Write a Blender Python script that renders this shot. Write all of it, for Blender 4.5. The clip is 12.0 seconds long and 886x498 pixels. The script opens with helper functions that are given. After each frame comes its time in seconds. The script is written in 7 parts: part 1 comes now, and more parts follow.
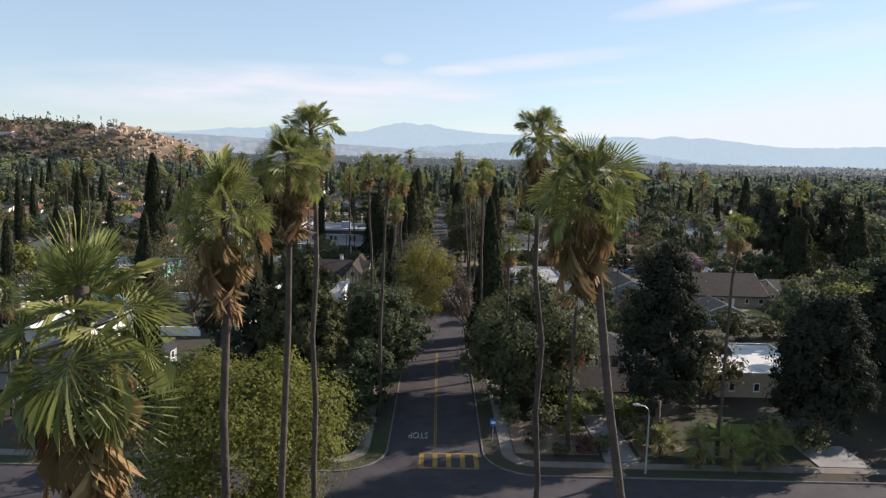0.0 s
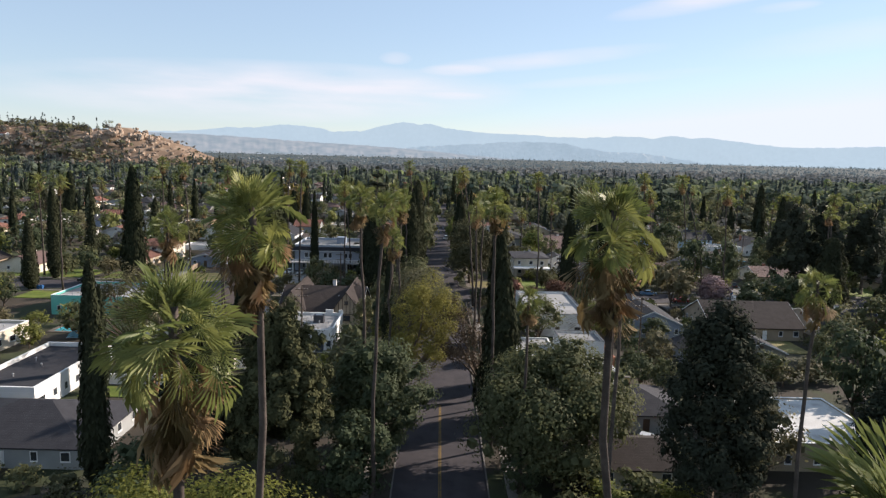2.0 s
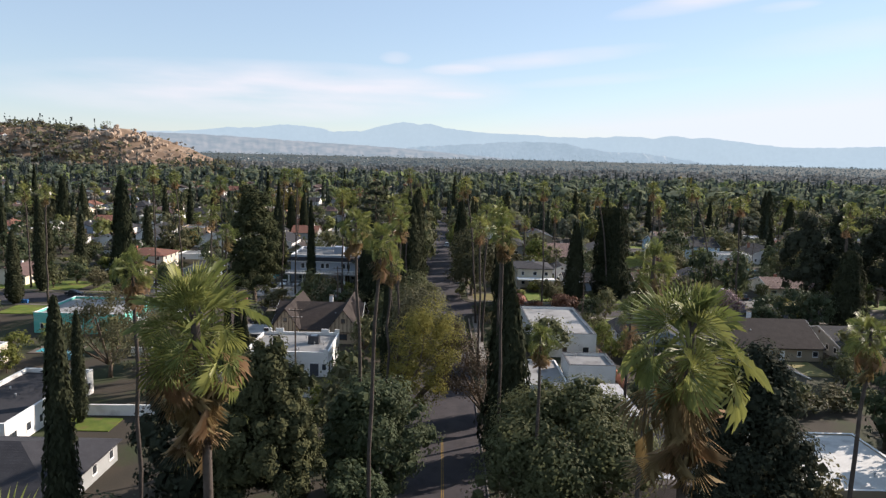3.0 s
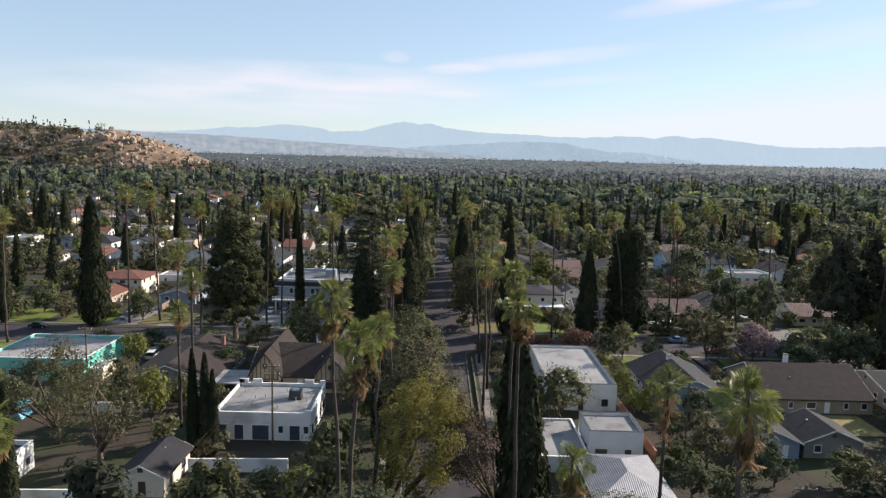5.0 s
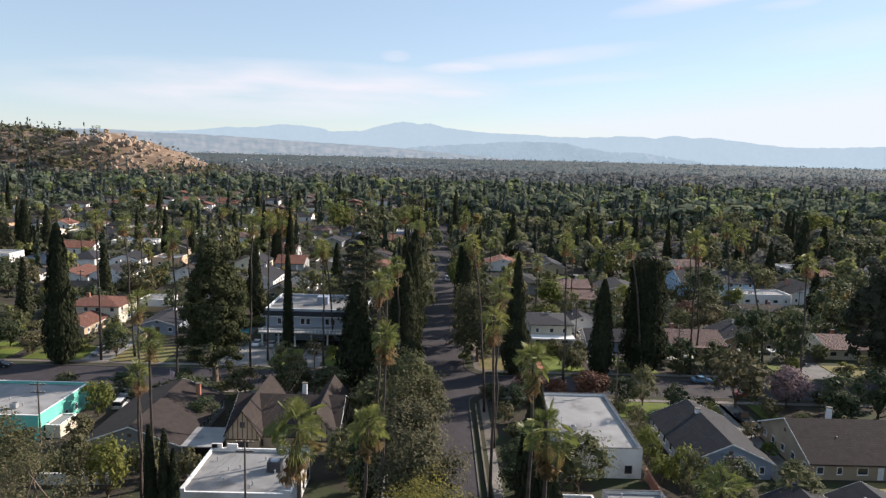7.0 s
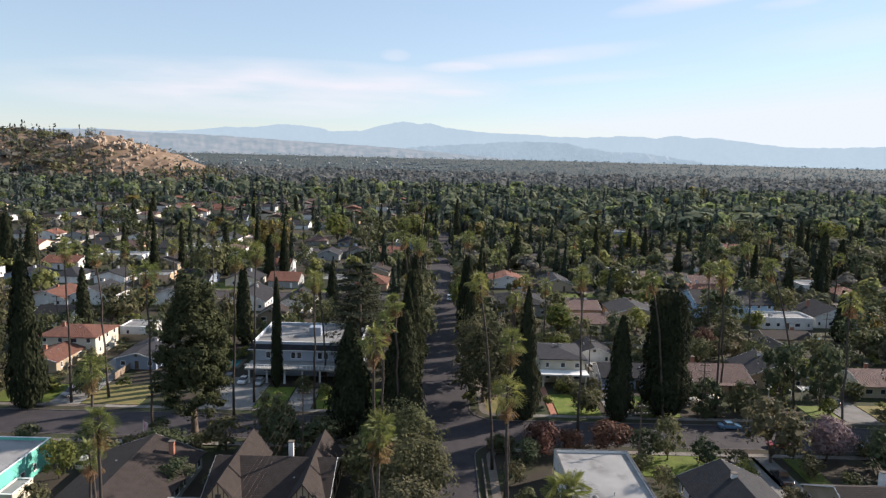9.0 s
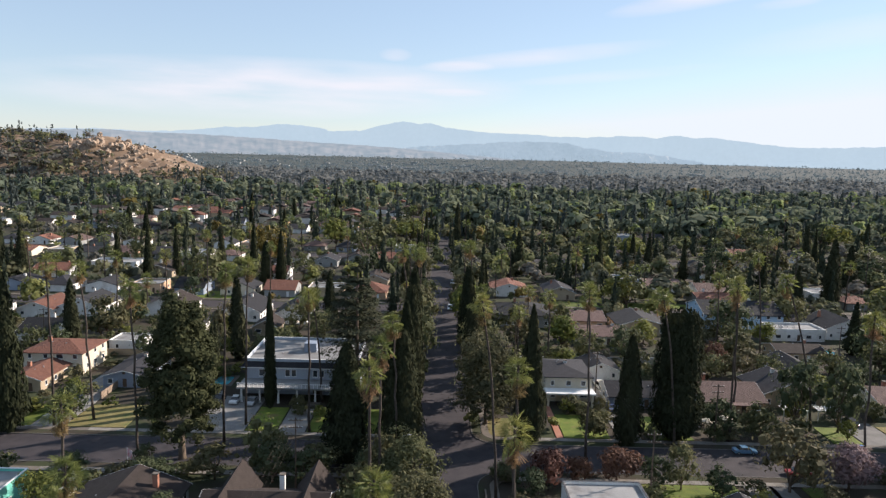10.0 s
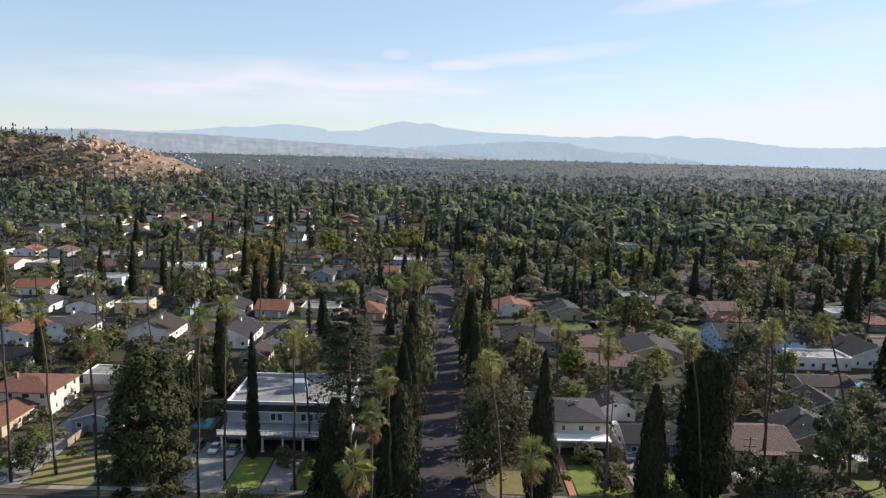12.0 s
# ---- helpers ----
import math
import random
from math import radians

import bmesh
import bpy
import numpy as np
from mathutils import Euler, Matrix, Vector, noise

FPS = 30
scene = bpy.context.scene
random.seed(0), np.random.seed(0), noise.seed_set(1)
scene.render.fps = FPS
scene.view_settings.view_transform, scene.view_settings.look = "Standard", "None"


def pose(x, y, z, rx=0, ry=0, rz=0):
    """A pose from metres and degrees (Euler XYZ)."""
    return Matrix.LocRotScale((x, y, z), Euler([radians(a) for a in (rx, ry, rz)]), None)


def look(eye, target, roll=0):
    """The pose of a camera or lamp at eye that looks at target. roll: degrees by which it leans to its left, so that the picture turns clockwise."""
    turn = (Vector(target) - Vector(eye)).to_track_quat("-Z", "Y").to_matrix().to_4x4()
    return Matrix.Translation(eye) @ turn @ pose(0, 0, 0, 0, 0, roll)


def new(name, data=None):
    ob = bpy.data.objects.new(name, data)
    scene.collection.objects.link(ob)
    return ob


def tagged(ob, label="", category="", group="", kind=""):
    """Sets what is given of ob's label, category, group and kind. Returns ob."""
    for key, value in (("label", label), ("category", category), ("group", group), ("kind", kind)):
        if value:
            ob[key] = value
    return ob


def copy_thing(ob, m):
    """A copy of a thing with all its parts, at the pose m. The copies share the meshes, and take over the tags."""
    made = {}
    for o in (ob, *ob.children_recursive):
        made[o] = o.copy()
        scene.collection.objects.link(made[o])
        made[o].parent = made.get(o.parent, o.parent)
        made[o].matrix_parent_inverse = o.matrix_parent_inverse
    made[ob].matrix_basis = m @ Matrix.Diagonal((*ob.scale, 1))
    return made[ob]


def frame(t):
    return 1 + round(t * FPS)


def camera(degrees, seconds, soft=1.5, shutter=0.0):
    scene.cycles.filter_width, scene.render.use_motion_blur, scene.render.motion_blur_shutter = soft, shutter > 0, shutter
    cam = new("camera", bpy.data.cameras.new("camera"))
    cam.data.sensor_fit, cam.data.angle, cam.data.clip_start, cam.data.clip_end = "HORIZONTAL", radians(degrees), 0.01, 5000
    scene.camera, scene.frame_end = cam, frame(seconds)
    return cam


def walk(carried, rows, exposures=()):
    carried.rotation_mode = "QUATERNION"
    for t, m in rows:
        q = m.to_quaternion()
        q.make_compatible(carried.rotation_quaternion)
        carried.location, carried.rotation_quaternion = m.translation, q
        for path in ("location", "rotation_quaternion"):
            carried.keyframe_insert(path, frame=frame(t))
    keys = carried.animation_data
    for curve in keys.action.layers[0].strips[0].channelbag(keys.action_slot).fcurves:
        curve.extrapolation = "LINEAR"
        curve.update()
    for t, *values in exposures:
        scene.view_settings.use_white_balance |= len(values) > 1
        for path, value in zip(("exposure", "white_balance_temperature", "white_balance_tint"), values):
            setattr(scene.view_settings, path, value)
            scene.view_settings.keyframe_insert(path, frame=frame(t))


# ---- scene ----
cam = camera(65.28, 12.0, 1.35)
# seconds, x, y, z, yaw, pitch, roll
ROWS = [
    (0, -0.231, -0.977, 34.047, -0.412, -7.545, 1.494),
    (0.5, -0.370, 3.263, 34.980, -0.412, -7.561, 1.494),
    (1, -0.522, 7.413, 35.944, -0.412, -7.577, 1.494),
    (1.5, -0.698, 11.380, 36.970, -0.412, -7.593, 1.494),
    (2, -0.902, 15.131, 38.080, -0.412, -7.609, 1.494),
    (2.5, -1.103, 18.848, 39.259, -0.412, -7.625, 1.494),
    (3, -1.262, 22.770, 40.481, -0.412, -7.641, 1.494),
    (3.6, -1.361, 27.949, 41.972, -0.412, -7.661, 1.494),
    (4.2, -1.379, 33.372, 43.460, -0.412, -7.680, 1.494),
    (4.8, -1.352, 38.654, 44.918, -0.412, -7.699, 1.494),
    (5.5, -1.326, 44.488, 46.615, -0.412, -7.722, 1.494),
    (6, -1.357, 48.543, 47.885, -0.412, -7.738, 1.494),
    (6.5, -1.458, 52.578, 49.237, -0.412, -7.754, 1.494),
    (7, -1.611, 56.579, 50.635, -0.412, -7.770, 1.494),
    (7.6, -1.825, 61.290, 52.296, -0.412, -7.790, 1.494),
    (8.2, -2.029, 65.850, 53.853, -0.412, -7.809, 1.494),
    (9, -2.244, 71.717, 55.736, -0.412, -7.835, 1.494),
    (9.5, -2.347, 75.351, 56.868, -0.412, -7.851, 1.494),
    (10, -2.429, 79.028, 58.020, -0.412, -7.867, 1.494),
    (10.5, -2.491, 82.794, 59.225, -0.412, -7.883, 1.494),
    (11, -2.540, 86.638, 60.480, -0.412, -7.899, 1.494),
    (11.5, -2.579, 90.532, 61.766, -0.412, -7.915, 1.494),
    (12, -2.613, 94.452, 63.068, -0.412, -7.932, 1.494),
]
walk(cam, [(t, pose(x, y, z, 90 + pitch, 0, yaw) @ pose(0, 0, 0, 0, 0, roll)) for t, x, y, z, yaw, pitch, roll in ROWS])

# ---- light ----
SUN_AZ, SUN_EL = 61.0, 27.0   # clockwise from the street's far end; above the horizon
az, el = radians(SUN_AZ), radians(SUN_EL)
toward_sun = Vector((math.sin(az) * math.cos(el), math.cos(az) * math.cos(el), math.sin(el)))
sun_data = bpy.data.lights.new("sun", "SUN")
sun_data.energy, sun_data.angle, sun_data.color = 5.0, radians(0.6), (1.0, 0.90, 0.78)
sun = new("sun", sun_data)
sun.matrix_world = look(toward_sun * 300, (0, 0, 0))

world = bpy.data.worlds.new("sky")
scene.world = world
world.use_nodes = True
wn, wl = world.node_tree.nodes, world.node_tree.links
wn.clear()


def wnode(kind, **values):
    n = wn.new(kind)
    for key, value in values.items():
        n.inputs[int(key[1:])].default_value = value
    return n


def wmath(op, a, b=None):
    n = wn.new("ShaderNodeMath")
    n.operation = op
    for i, value in enumerate((a, b)):
        if value is None:
            continue
        if isinstance(value, (int, float)):
            n.inputs[i].default_value = value
        else:
            wl.new(value, n.inputs[i])
    return n.outputs[0]


sky = wn.new("ShaderNodeTexSky")
sky.sky_type, sky.sun_disc = "NISHITA", False
sky.sun_elevation, sky.sun_rotation = el, az
sky.air_density, sky.dust_density, sky.ozone_density = 1.0, 0.12, 1.7
coord = wn.new("ShaderNodeTexCoord")
split = wn.new("ShaderNodeSeparateXYZ")
wl.new(coord.outputs["Generated"], split.inputs[0])
dx, dy, dz = split.outputs
bearing = wmath("ARCTAN2", dx, dy)
height = wmath("ARCSINE", dz)
streak = wn.new("ShaderNodeTexNoise")
streak.inputs["Scale"].default_value, streak.inputs["Detail"].default_value = 5.0, 7.0
stretch = wn.new("ShaderNodeMapping")
stretch.inputs["Scale"].default_value = (1.0, 1.0, 7.0)
wl.new(coord.outputs["Generated"], stretch.inputs[0])
wl.new(stretch.outputs[0], streak.inputs["Vector"])


def cloud(b0, h0, bw, hw, slope, strength):
    """A soft wisp round the bearing b0 and height h0 (degrees)."""
    u = wmath("DIVIDE", wmath("SUBTRACT", bearing, radians(b0)), radians(bw))
    tilt = wmath("MULTIPLY", wmath("SUBTRACT", bearing, radians(b0)), slope)
    v = wmath("DIVIDE", wmath("SUBTRACT", wmath("SUBTRACT", height, radians(h0)), tilt), radians(hw))
    r = wmath("ADD", wmath("MULTIPLY", u, u), wmath("MULTIPLY", v, v))
    m = wmath("MAXIMUM", wmath("SUBTRACT", 1.0, r), 0.0)
    n = wmath("MULTIPLY", wmath("MAXIMUM", wmath("SUBTRACT", streak.outputs[0], 0.25), 0.0), 2.2)
    return wmath("MULTIPLY", wmath("MULTIPLY", m, n), strength)


wisps = [cloud(20.5, 12.1, 8, 0.9, 0.15, 0.9), cloud(8, 7.8, 10.5, 0.75, 0.10, 0.6), cloud(-3.8, 7.7, 1.4, 0.55, 0.0, 0.6), cloud(-14, 4.7, 21, 2.5, 0.02, 1.15), cloud(1.2, 6.9, 3.2, 0.5, 0.02, 0.7), cloud(1.0, 4.9, 3.0, 0.35, 0.0, 0.5), cloud(25.5, 11.2, 2.5, 0.4, 0.05, 0.5),
         cloud(14, 6.4, 9, 0.5, 0.08, 0.35), cloud(30, 9, 9, 1.2, 0.1, 0.25), cloud(150, 20, 60, 8, 0.0, 0.4)]
total = wisps[0]
for extra in wisps[1:]:
    total = wmath("ADD", total, extra)
total = wmath("MINIMUM", total, 0.85)
mix = wn.new("ShaderNodeMixRGB")
wl.new(total, mix.inputs[0])
# summer haze: evens out the clear sky towards a pale blue
thin = wn.new("ShaderNodeMixRGB")
thin.blend_type = "DARKEN"
thin.inputs[0].default_value = 1.0
thin.inputs[2].default_value = (7.6, 7.6, 7.8, 1)
wl.new(sky.outputs[0], thin.inputs[1])
haze = wn.new("ShaderNodeMixRGB")
haze.inputs[0].default_value = 0.50
haze.inputs[2].default_value = (3.5, 4.6, 5.75, 1)
wl.new(thin.outputs[0], haze.inputs[1])
wl.new(haze.outputs[0], mix.inputs[1])
mix.inputs[2].default_value = (6.1, 6.05, 6.4, 1)
bg = wn.new("ShaderNodeBackground")
bg.inputs[1].default_value = 0.088
wl.new(mix.outputs[0], bg.inputs[0])
wout = wn.new("ShaderNodeOutputWorld")
wl.new(bg.outputs[0], wout.inputs[0])
scene.view_settings.exposure = 0.8
scene.view_settings.use_white_balance = True
scene.view_settings.white_balance_temperature, scene.view_settings.white_balance_tint = 6500, 15

# ---- materials ----


def shade(name, c1, c2, scale=1.0, fine=12.0, rough=0.85, bump=0.2, metal=0.0, vary=0.0, third=None, third_scale=0.15, third_at=0.55, spec=0.3):
    """A two-scale mottled surface: broad patches of c1 and c2, fine grain, relief, and per-object variation."""
    m = bpy.data.materials.new(name)
    m.use_nodes = True
    nt = m.node_tree
    N, K = nt.nodes, nt.links
    p = N["Principled BSDF"]
    p.inputs["Roughness"].default_value, p.inputs["Metallic"].default_value = rough, metal
    p.inputs["Specular IOR Level"].default_value = spec
    g = N.new("ShaderNodeNewGeometry")

    def nz(s, detail=4.0):
        n = N.new("ShaderNodeTexNoise")
        n.inputs["Scale"].default_value, n.inputs["Detail"].default_value = s, detail
        K.new(g.outputs["Position"], n.inputs["Vector"])
        return n.outputs[0]

    def mixed(fac, a, b, blend="MIX"):
        n = N.new("ShaderNodeMixRGB")
        n.blend_type = blend
        for i, v in enumerate((fac, a, b)):
            if isinstance(v, (int, float)):
                n.inputs[i].default_value = v
            elif isinstance(v, tuple):
                n.inputs[i].default_value = (*v, 1)
            else:
                K.new(v, n.inputs[i])
        return n.outputs[0]

    def ramp(v, a, b):
        n = N.new("ShaderNodeMapRange")
        n.inputs["From Min"].default_value, n.inputs["From Max"].default_value = a, b
        K.new(v, n.inputs["Value"])
        return n.outputs[0]
    col = mixed(ramp(nz(scale), 0.35, 0.65), c1, c2)
    if third:
        col = mixed(ramp(nz(third_scale, 5), third_at, third_at + 0.12), col, third)
    small = nz(fine, 3)
    grain = N.new("ShaderNodeMapRange")
    grain.inputs["To Min"].default_value, grain.inputs["To Max"].default_value = 0.72, 1.25
    K.new(small, grain.inputs["Value"])
    hsv = N.new("ShaderNodeHueSaturation")
    K.new(col, hsv.inputs["Color"])
    if vary:
        info = N.new("ShaderNodeObjectInfo")
        rnd = N.new("ShaderNodeMapRange")
        rnd.inputs["To Min"].default_value, rnd.inputs["To Max"].default_value = 1 - vary, 1 + vary
        K.new(info.outputs["Random"], rnd.inputs["Value"])
        mul = N.new("ShaderNodeMath")
        mul.operation = "MULTIPLY"
        K.new(grain.outputs[0], mul.inputs[0])
        K.new(rnd.outputs[0], mul.inputs[1])
        K.new(mul.outputs[0], hsv.inputs["Value"])
    else:
        K.new(grain.outputs[0], hsv.inputs["Value"])
    K.new(hsv.outputs[0], p.inputs["Base Color"])
    if bump:
        b = N.new("ShaderNodeBump")
        b.inputs["Strength"].default_value, b.inputs["Distance"].default_value = bump, 0.05
        K.new(small, b.inputs["Height"])
        K.new(b.outputs[0], p.inputs["Normal"])
    return m


def rows_of(m, spacing, depth, axis="Z", strength=0.8):
    """Adds courses (shingles, tiles, siding, corrugation) as relief in the object's own metres."""
    nt = m.node_tree
    N, K = nt.nodes, nt.links
    tc = N.new("ShaderNodeTexCoord")
    w = N.new("ShaderNodeTexWave")
    w.wave_type, w.bands_direction, w.wave_profile = "BANDS", axis, "SAW" if axis == "Z" else "SIN"
    w.inputs["Scale"].default_value = 0.314 / spacing
    w.inputs["Distortion"].default_value = 0.25
    K.new(tc.outputs["Object"], w.inputs["Vector"])
    p = N["Principled BSDF"]
    b = N.new("ShaderNodeBump")
    b.inputs["Strength"].default_value, b.inputs["Distance"].default_value = strength, depth
    K.new(w.outputs["Fac"], b.inputs["Height"])
    if p.inputs["Normal"].links:
        K.new(p.inputs["Normal"].links[0].from_socket, b.inputs["Normal"])
    K.new(b.outputs[0], p.inputs["Normal"])
    return m


def foliage(name, dark, light, trans=0.3, rough=0.7, vary=0.2, patch=0.45, haze=None, spec=0.12):
    m = bpy.data.materials.new(name)
    m.use_nodes = True
    nt = m.node_tree
    N, K = nt.nodes, nt.links
    p = N["Principled BSDF"]
    p.inputs["Roughness"].default_value = rough
    p.inputs["Specular IOR Level"].default_value = spec
    # haze: distant air painted in as an even bluish emission
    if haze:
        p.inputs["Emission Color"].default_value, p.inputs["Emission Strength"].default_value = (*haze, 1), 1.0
    g = N.new("ShaderNodeNewGeometry")
    n = N.new("ShaderNodeTexNoise")
    n.inputs["Scale"].default_value, n.inputs["Detail"].default_value = patch, 3
    K.new(g.outputs["Position"], n.inputs["Vector"])
    a = N.new("ShaderNodeMath")
    a.operation = "MULTIPLY_ADD"
    K.new(g.outputs["Random Per Island"], a.inputs[0])
    a.inputs[1].default_value = 0.35
    sub = N.new("ShaderNodeMath")
    sub.operation = "SUBTRACT"
    K.new(n.outputs[0], sub.inputs[0])
    sub.inputs[1].default_value = 0.18
    K.new(sub.outputs[0], a.inputs[2])
    mx = N.new("ShaderNodeMixRGB")
    mx.inputs[1].default_value, mx.inputs[2].default_value = (*dark, 1), (*light, 1)
    K.new(a.outputs[0], mx.inputs[0])
    info = N.new("ShaderNodeObjectInfo")
    rnd = N.new("ShaderNodeMapRange")
    rnd.inputs["To Min"].default_value, rnd.inputs["To Max"].default_value = 1 - vary, 1 + vary
    K.new(info.outputs["Random"], rnd.inputs["Value"])
    hue = N.new("ShaderNodeMapRange")
    hue.inputs["To Min"].default_value, hue.inputs["To Max"].default_value = 0.5 + vary * 0.09, 0.5 - vary * 0.09
    K.new(info.outputs["Random"], hue.inputs["Value"])
    hsv = N.new("ShaderNodeHueSaturation")
    K.new(mx.outputs[0], hsv.inputs["Color"])
    K.new(rnd.outputs[0], hsv.inputs["Value"])
    K.new(hue.outputs[0], hsv.inputs["Hue"])
    K.new(hsv.outputs[0], p.inputs["Base Color"])
    tr = N.new("ShaderNodeBsdfTranslucent")
    K.new(hsv.outputs[0], tr.inputs["Color"])
    ms = N.new("ShaderNodeMixShader")
    ms.inputs[0].default_value = trans
    K.new(p.outputs[0], ms.inputs[1])
    K.new(tr.outputs[0], ms.inputs[2])
    K.new(ms.outputs[0], N["Material Output"].inputs["Surface"])
    return m


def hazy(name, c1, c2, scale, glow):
    """Distance seen through kilometres of air: a backdrop with that haze painted in as emission."""
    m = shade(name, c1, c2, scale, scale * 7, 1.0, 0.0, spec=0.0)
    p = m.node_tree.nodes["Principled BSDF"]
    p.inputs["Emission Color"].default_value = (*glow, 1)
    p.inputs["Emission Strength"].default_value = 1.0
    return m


ASPHALT = shade("asphalt", (0.035, 0.031, 0.035), (0.048, 0.042, 0.045), 0.35, 22, 0.9, 0.25, third=(0.031, 0.028, 0.031), third_scale=0.5)
CONCRETE = shade("concrete", (0.116, 0.100, 0.083), (0.152, 0.132, 0.112), 0.5, 14, 0.9, 0.15, third=(0.093, 0.080, 0.068), third_scale=0.3)
DRIVE = shade("driveway_concrete", (0.154, 0.151, 0.142), (0.207, 0.201, 0.192), 0.4, 12, 0.9, 0.15, vary=0.15, third=(0.154, 0.148, 0.142), third_scale=0.35)
KERB = shade("kerb_concrete", (0.114, 0.106, 0.098), (0.152, 0.144, 0.133), 0.8, 14, 0.9, 0.1)
SOIL = shade("yard_ground", (0.034, 0.029, 0.021), (0.050, 0.040, 0.029), 0.12, 5, 1.0, 0.5, third=(0.034, 0.042, 0.017), third_scale=0.09, third_at=0.47)
GRASS = shade("lawn_grass", (0.074, 0.110, 0.014), (0.118, 0.148, 0.022), 0.5, 18, 0.9, 0.35, vary=0.25, third=(0.130, 0.108, 0.036), third_scale=0.3, third_at=0.56)
DRYGRASS = shade("dry_lawn", (0.160, 0.136, 0.048), (0.208, 0.176, 0.072), 0.5, 14, 0.95, 0.6, vary=0.15, third=(0.112, 0.128, 0.040), third_scale=0.3)
PAINT_Y = shade("yellow_road_paint", (0.184, 0.114, 0.023), (0.220, 0.140, 0.030), 0.8, 9, 0.8, 0.1, third=(0.091, 0.068, 0.030), third_scale=1.1, third_at=0.58)
PAINT_W = shade("white_road_paint", (0.30, 0.30, 0.29), (0.42, 0.42, 0.40), 1.2, 9, 0.8, 0.1, third=(0.12, 0.12, 0.12), third_scale=1.5, third_at=0.5)
HILL = shade("dry_hillside", (0.155, 0.105, 0.070), (0.22, 0.15, 0.098), 0.012, 0.25, 1.0, 0.6, third=(0.28, 0.205, 0.145), third_scale=0.06, third_at=0.5)
# far ground: base colour blued to stand for the haze over it
PLAIN = shade("distant_plain", (0.036, 0.048, 0.046), (0.058, 0.070, 0.066), 0.004, 0.03, 1.0, 0.0, third=(0.088, 0.094, 0.092), third_scale=0.006, third_at=0.58)
ROCK = shade("granite_boulder", (0.285, 0.205, 0.145), (0.390, 0.295, 0.215), 0.15, 1.2, 0.9, 0.6, vary=0.2)
STUCCO = {
    "white": shade("white_stucco", (0.66, 0.65, 0.62), (0.74, 0.73, 0.70), 0.4, 20, 0.9, 0.1, vary=0.06, third=(0.54, 0.52, 0.49), third_scale=0.3),
    "cream": shade("cream_stucco", (0.58, 0.52, 0.41), (0.66, 0.59, 0.47), 0.4, 20, 0.9, 0.1, vary=0.1),
    "tan": shade("tan_stucco", (0.320, 0.256, 0.176), (0.376, 0.304, 0.216), 0.4, 20, 0.9, 0.1, vary=0.12),
    "peach": shade("peach_stucco", (0.50, 0.33, 0.21), (0.57, 0.39, 0.26), 0.4, 20, 0.9, 0.1, vary=0.1),
    "turquoise": shade("turquoise_stucco", (0.13, 0.46, 0.38), (0.16, 0.53, 0.44), 0.4, 20, 0.85, 0.1),
    "blue": shade("pale_blue_paint", (0.27, 0.40, 0.54), (0.31, 0.45, 0.59), 0.4, 20, 0.8, 0.1),
    "greyblue": shade("grey_blue_paint", (0.223, 0.266, 0.331), (0.259, 0.302, 0.367), 0.4, 20, 0.8, 0.1),
    "mansion": shade("pale_blue_grey_paint", (0.33, 0.37, 0.43), (0.38, 0.42, 0.48), 0.4, 20, 0.85, 0.1),
    "grey": shade("grey_paint", (0.247, 0.255, 0.247), (0.300, 0.307, 0.300), 0.4, 20, 0.85, 0.1, vary=0.12),
    "sage": shade("sage_siding", (0.184, 0.185, 0.168), (0.221, 0.219, 0.200), 0.4, 20, 0.85, 0.1, vary=0.1),
}
SHINGLE = {
    "brown": rows_of(shade("brown_shingles", (0.030, 0.0235, 0.0205), (0.040, 0.031, 0.028), 0.9, 8, 0.95, 0.4, vary=0.15), 0.16, 0.03),
    "grey": rows_of(shade("grey_shingles", (0.0240, 0.0240, 0.0277), (0.0315, 0.0315, 0.0360), 0.9, 8, 0.95, 0.4, vary=0.2), 0.16, 0.03),
    "dark": rows_of(shade("dark_shingles", (0.0194, 0.0202, 0.0230), (0.0281, 0.0288, 0.0317), 0.9, 8, 0.95, 0.4, vary=0.2), 0.16, 0.03),
    "tile": rows_of(shade("clay_roof_tiles", (0.141, 0.060, 0.040), (0.190, 0.087, 0.059), 1.2, 6, 0.9, 0.3, vary=0.2, third=(0.135, 0.066, 0.052), third_scale=0.5), 0.33, 0.09, "X"),
    "pink": rows_of(shade("faded_clay_tiles", (0.104, 0.066, 0.058), (0.140, 0.091, 0.079), 1.2, 6, 0.9, 0.3, vary=0.2), 0.33, 0.09, "X"),
    "flat": shade("pale_flat_roofing", (0.198, 0.198, 0.195), (0.253, 0.253, 0.247), 0.25, 6, 0.9, 0.15, vary=0.15, third=(0.149, 0.146, 0.143), third_scale=0.22),
    "white": shade("white_roof_coating", (0.46, 0.455, 0.43), (0.54, 0.535, 0.51), 0.3, 6, 0.9, 0.15, third=(0.38, 0.37, 0.35), third_scale=0.3),
    "metal": rows_of(shade("corrugated_metal", (0.205, 0.211, 0.224), (0.256, 0.262, 0.275), 0.6, 5, 0.55, 0.1, metal=0.3), 0.28, 0.05, "X"),
}
TRIM = shade("white_trim", (0.70, 0.70, 0.68), (0.76, 0.76, 0.74), 0.8, 15, 0.7, 0.05)
TRIM_D = shade("dark_timber", (0.075, 0.05, 0.035), (0.11, 0.075, 0.05), 0.8, 12, 0.8, 0.2)
WOOD = shade("weathered_wood", (0.20, 0.15, 0.11), (0.28, 0.215, 0.16), 0.7, 10, 0.9, 0.3, vary=0.2)
BRICK = shade("brick_chimney", (0.30, 0.13, 0.085), (0.37, 0.18, 0.12), 1.5, 9, 0.9, 0.3)
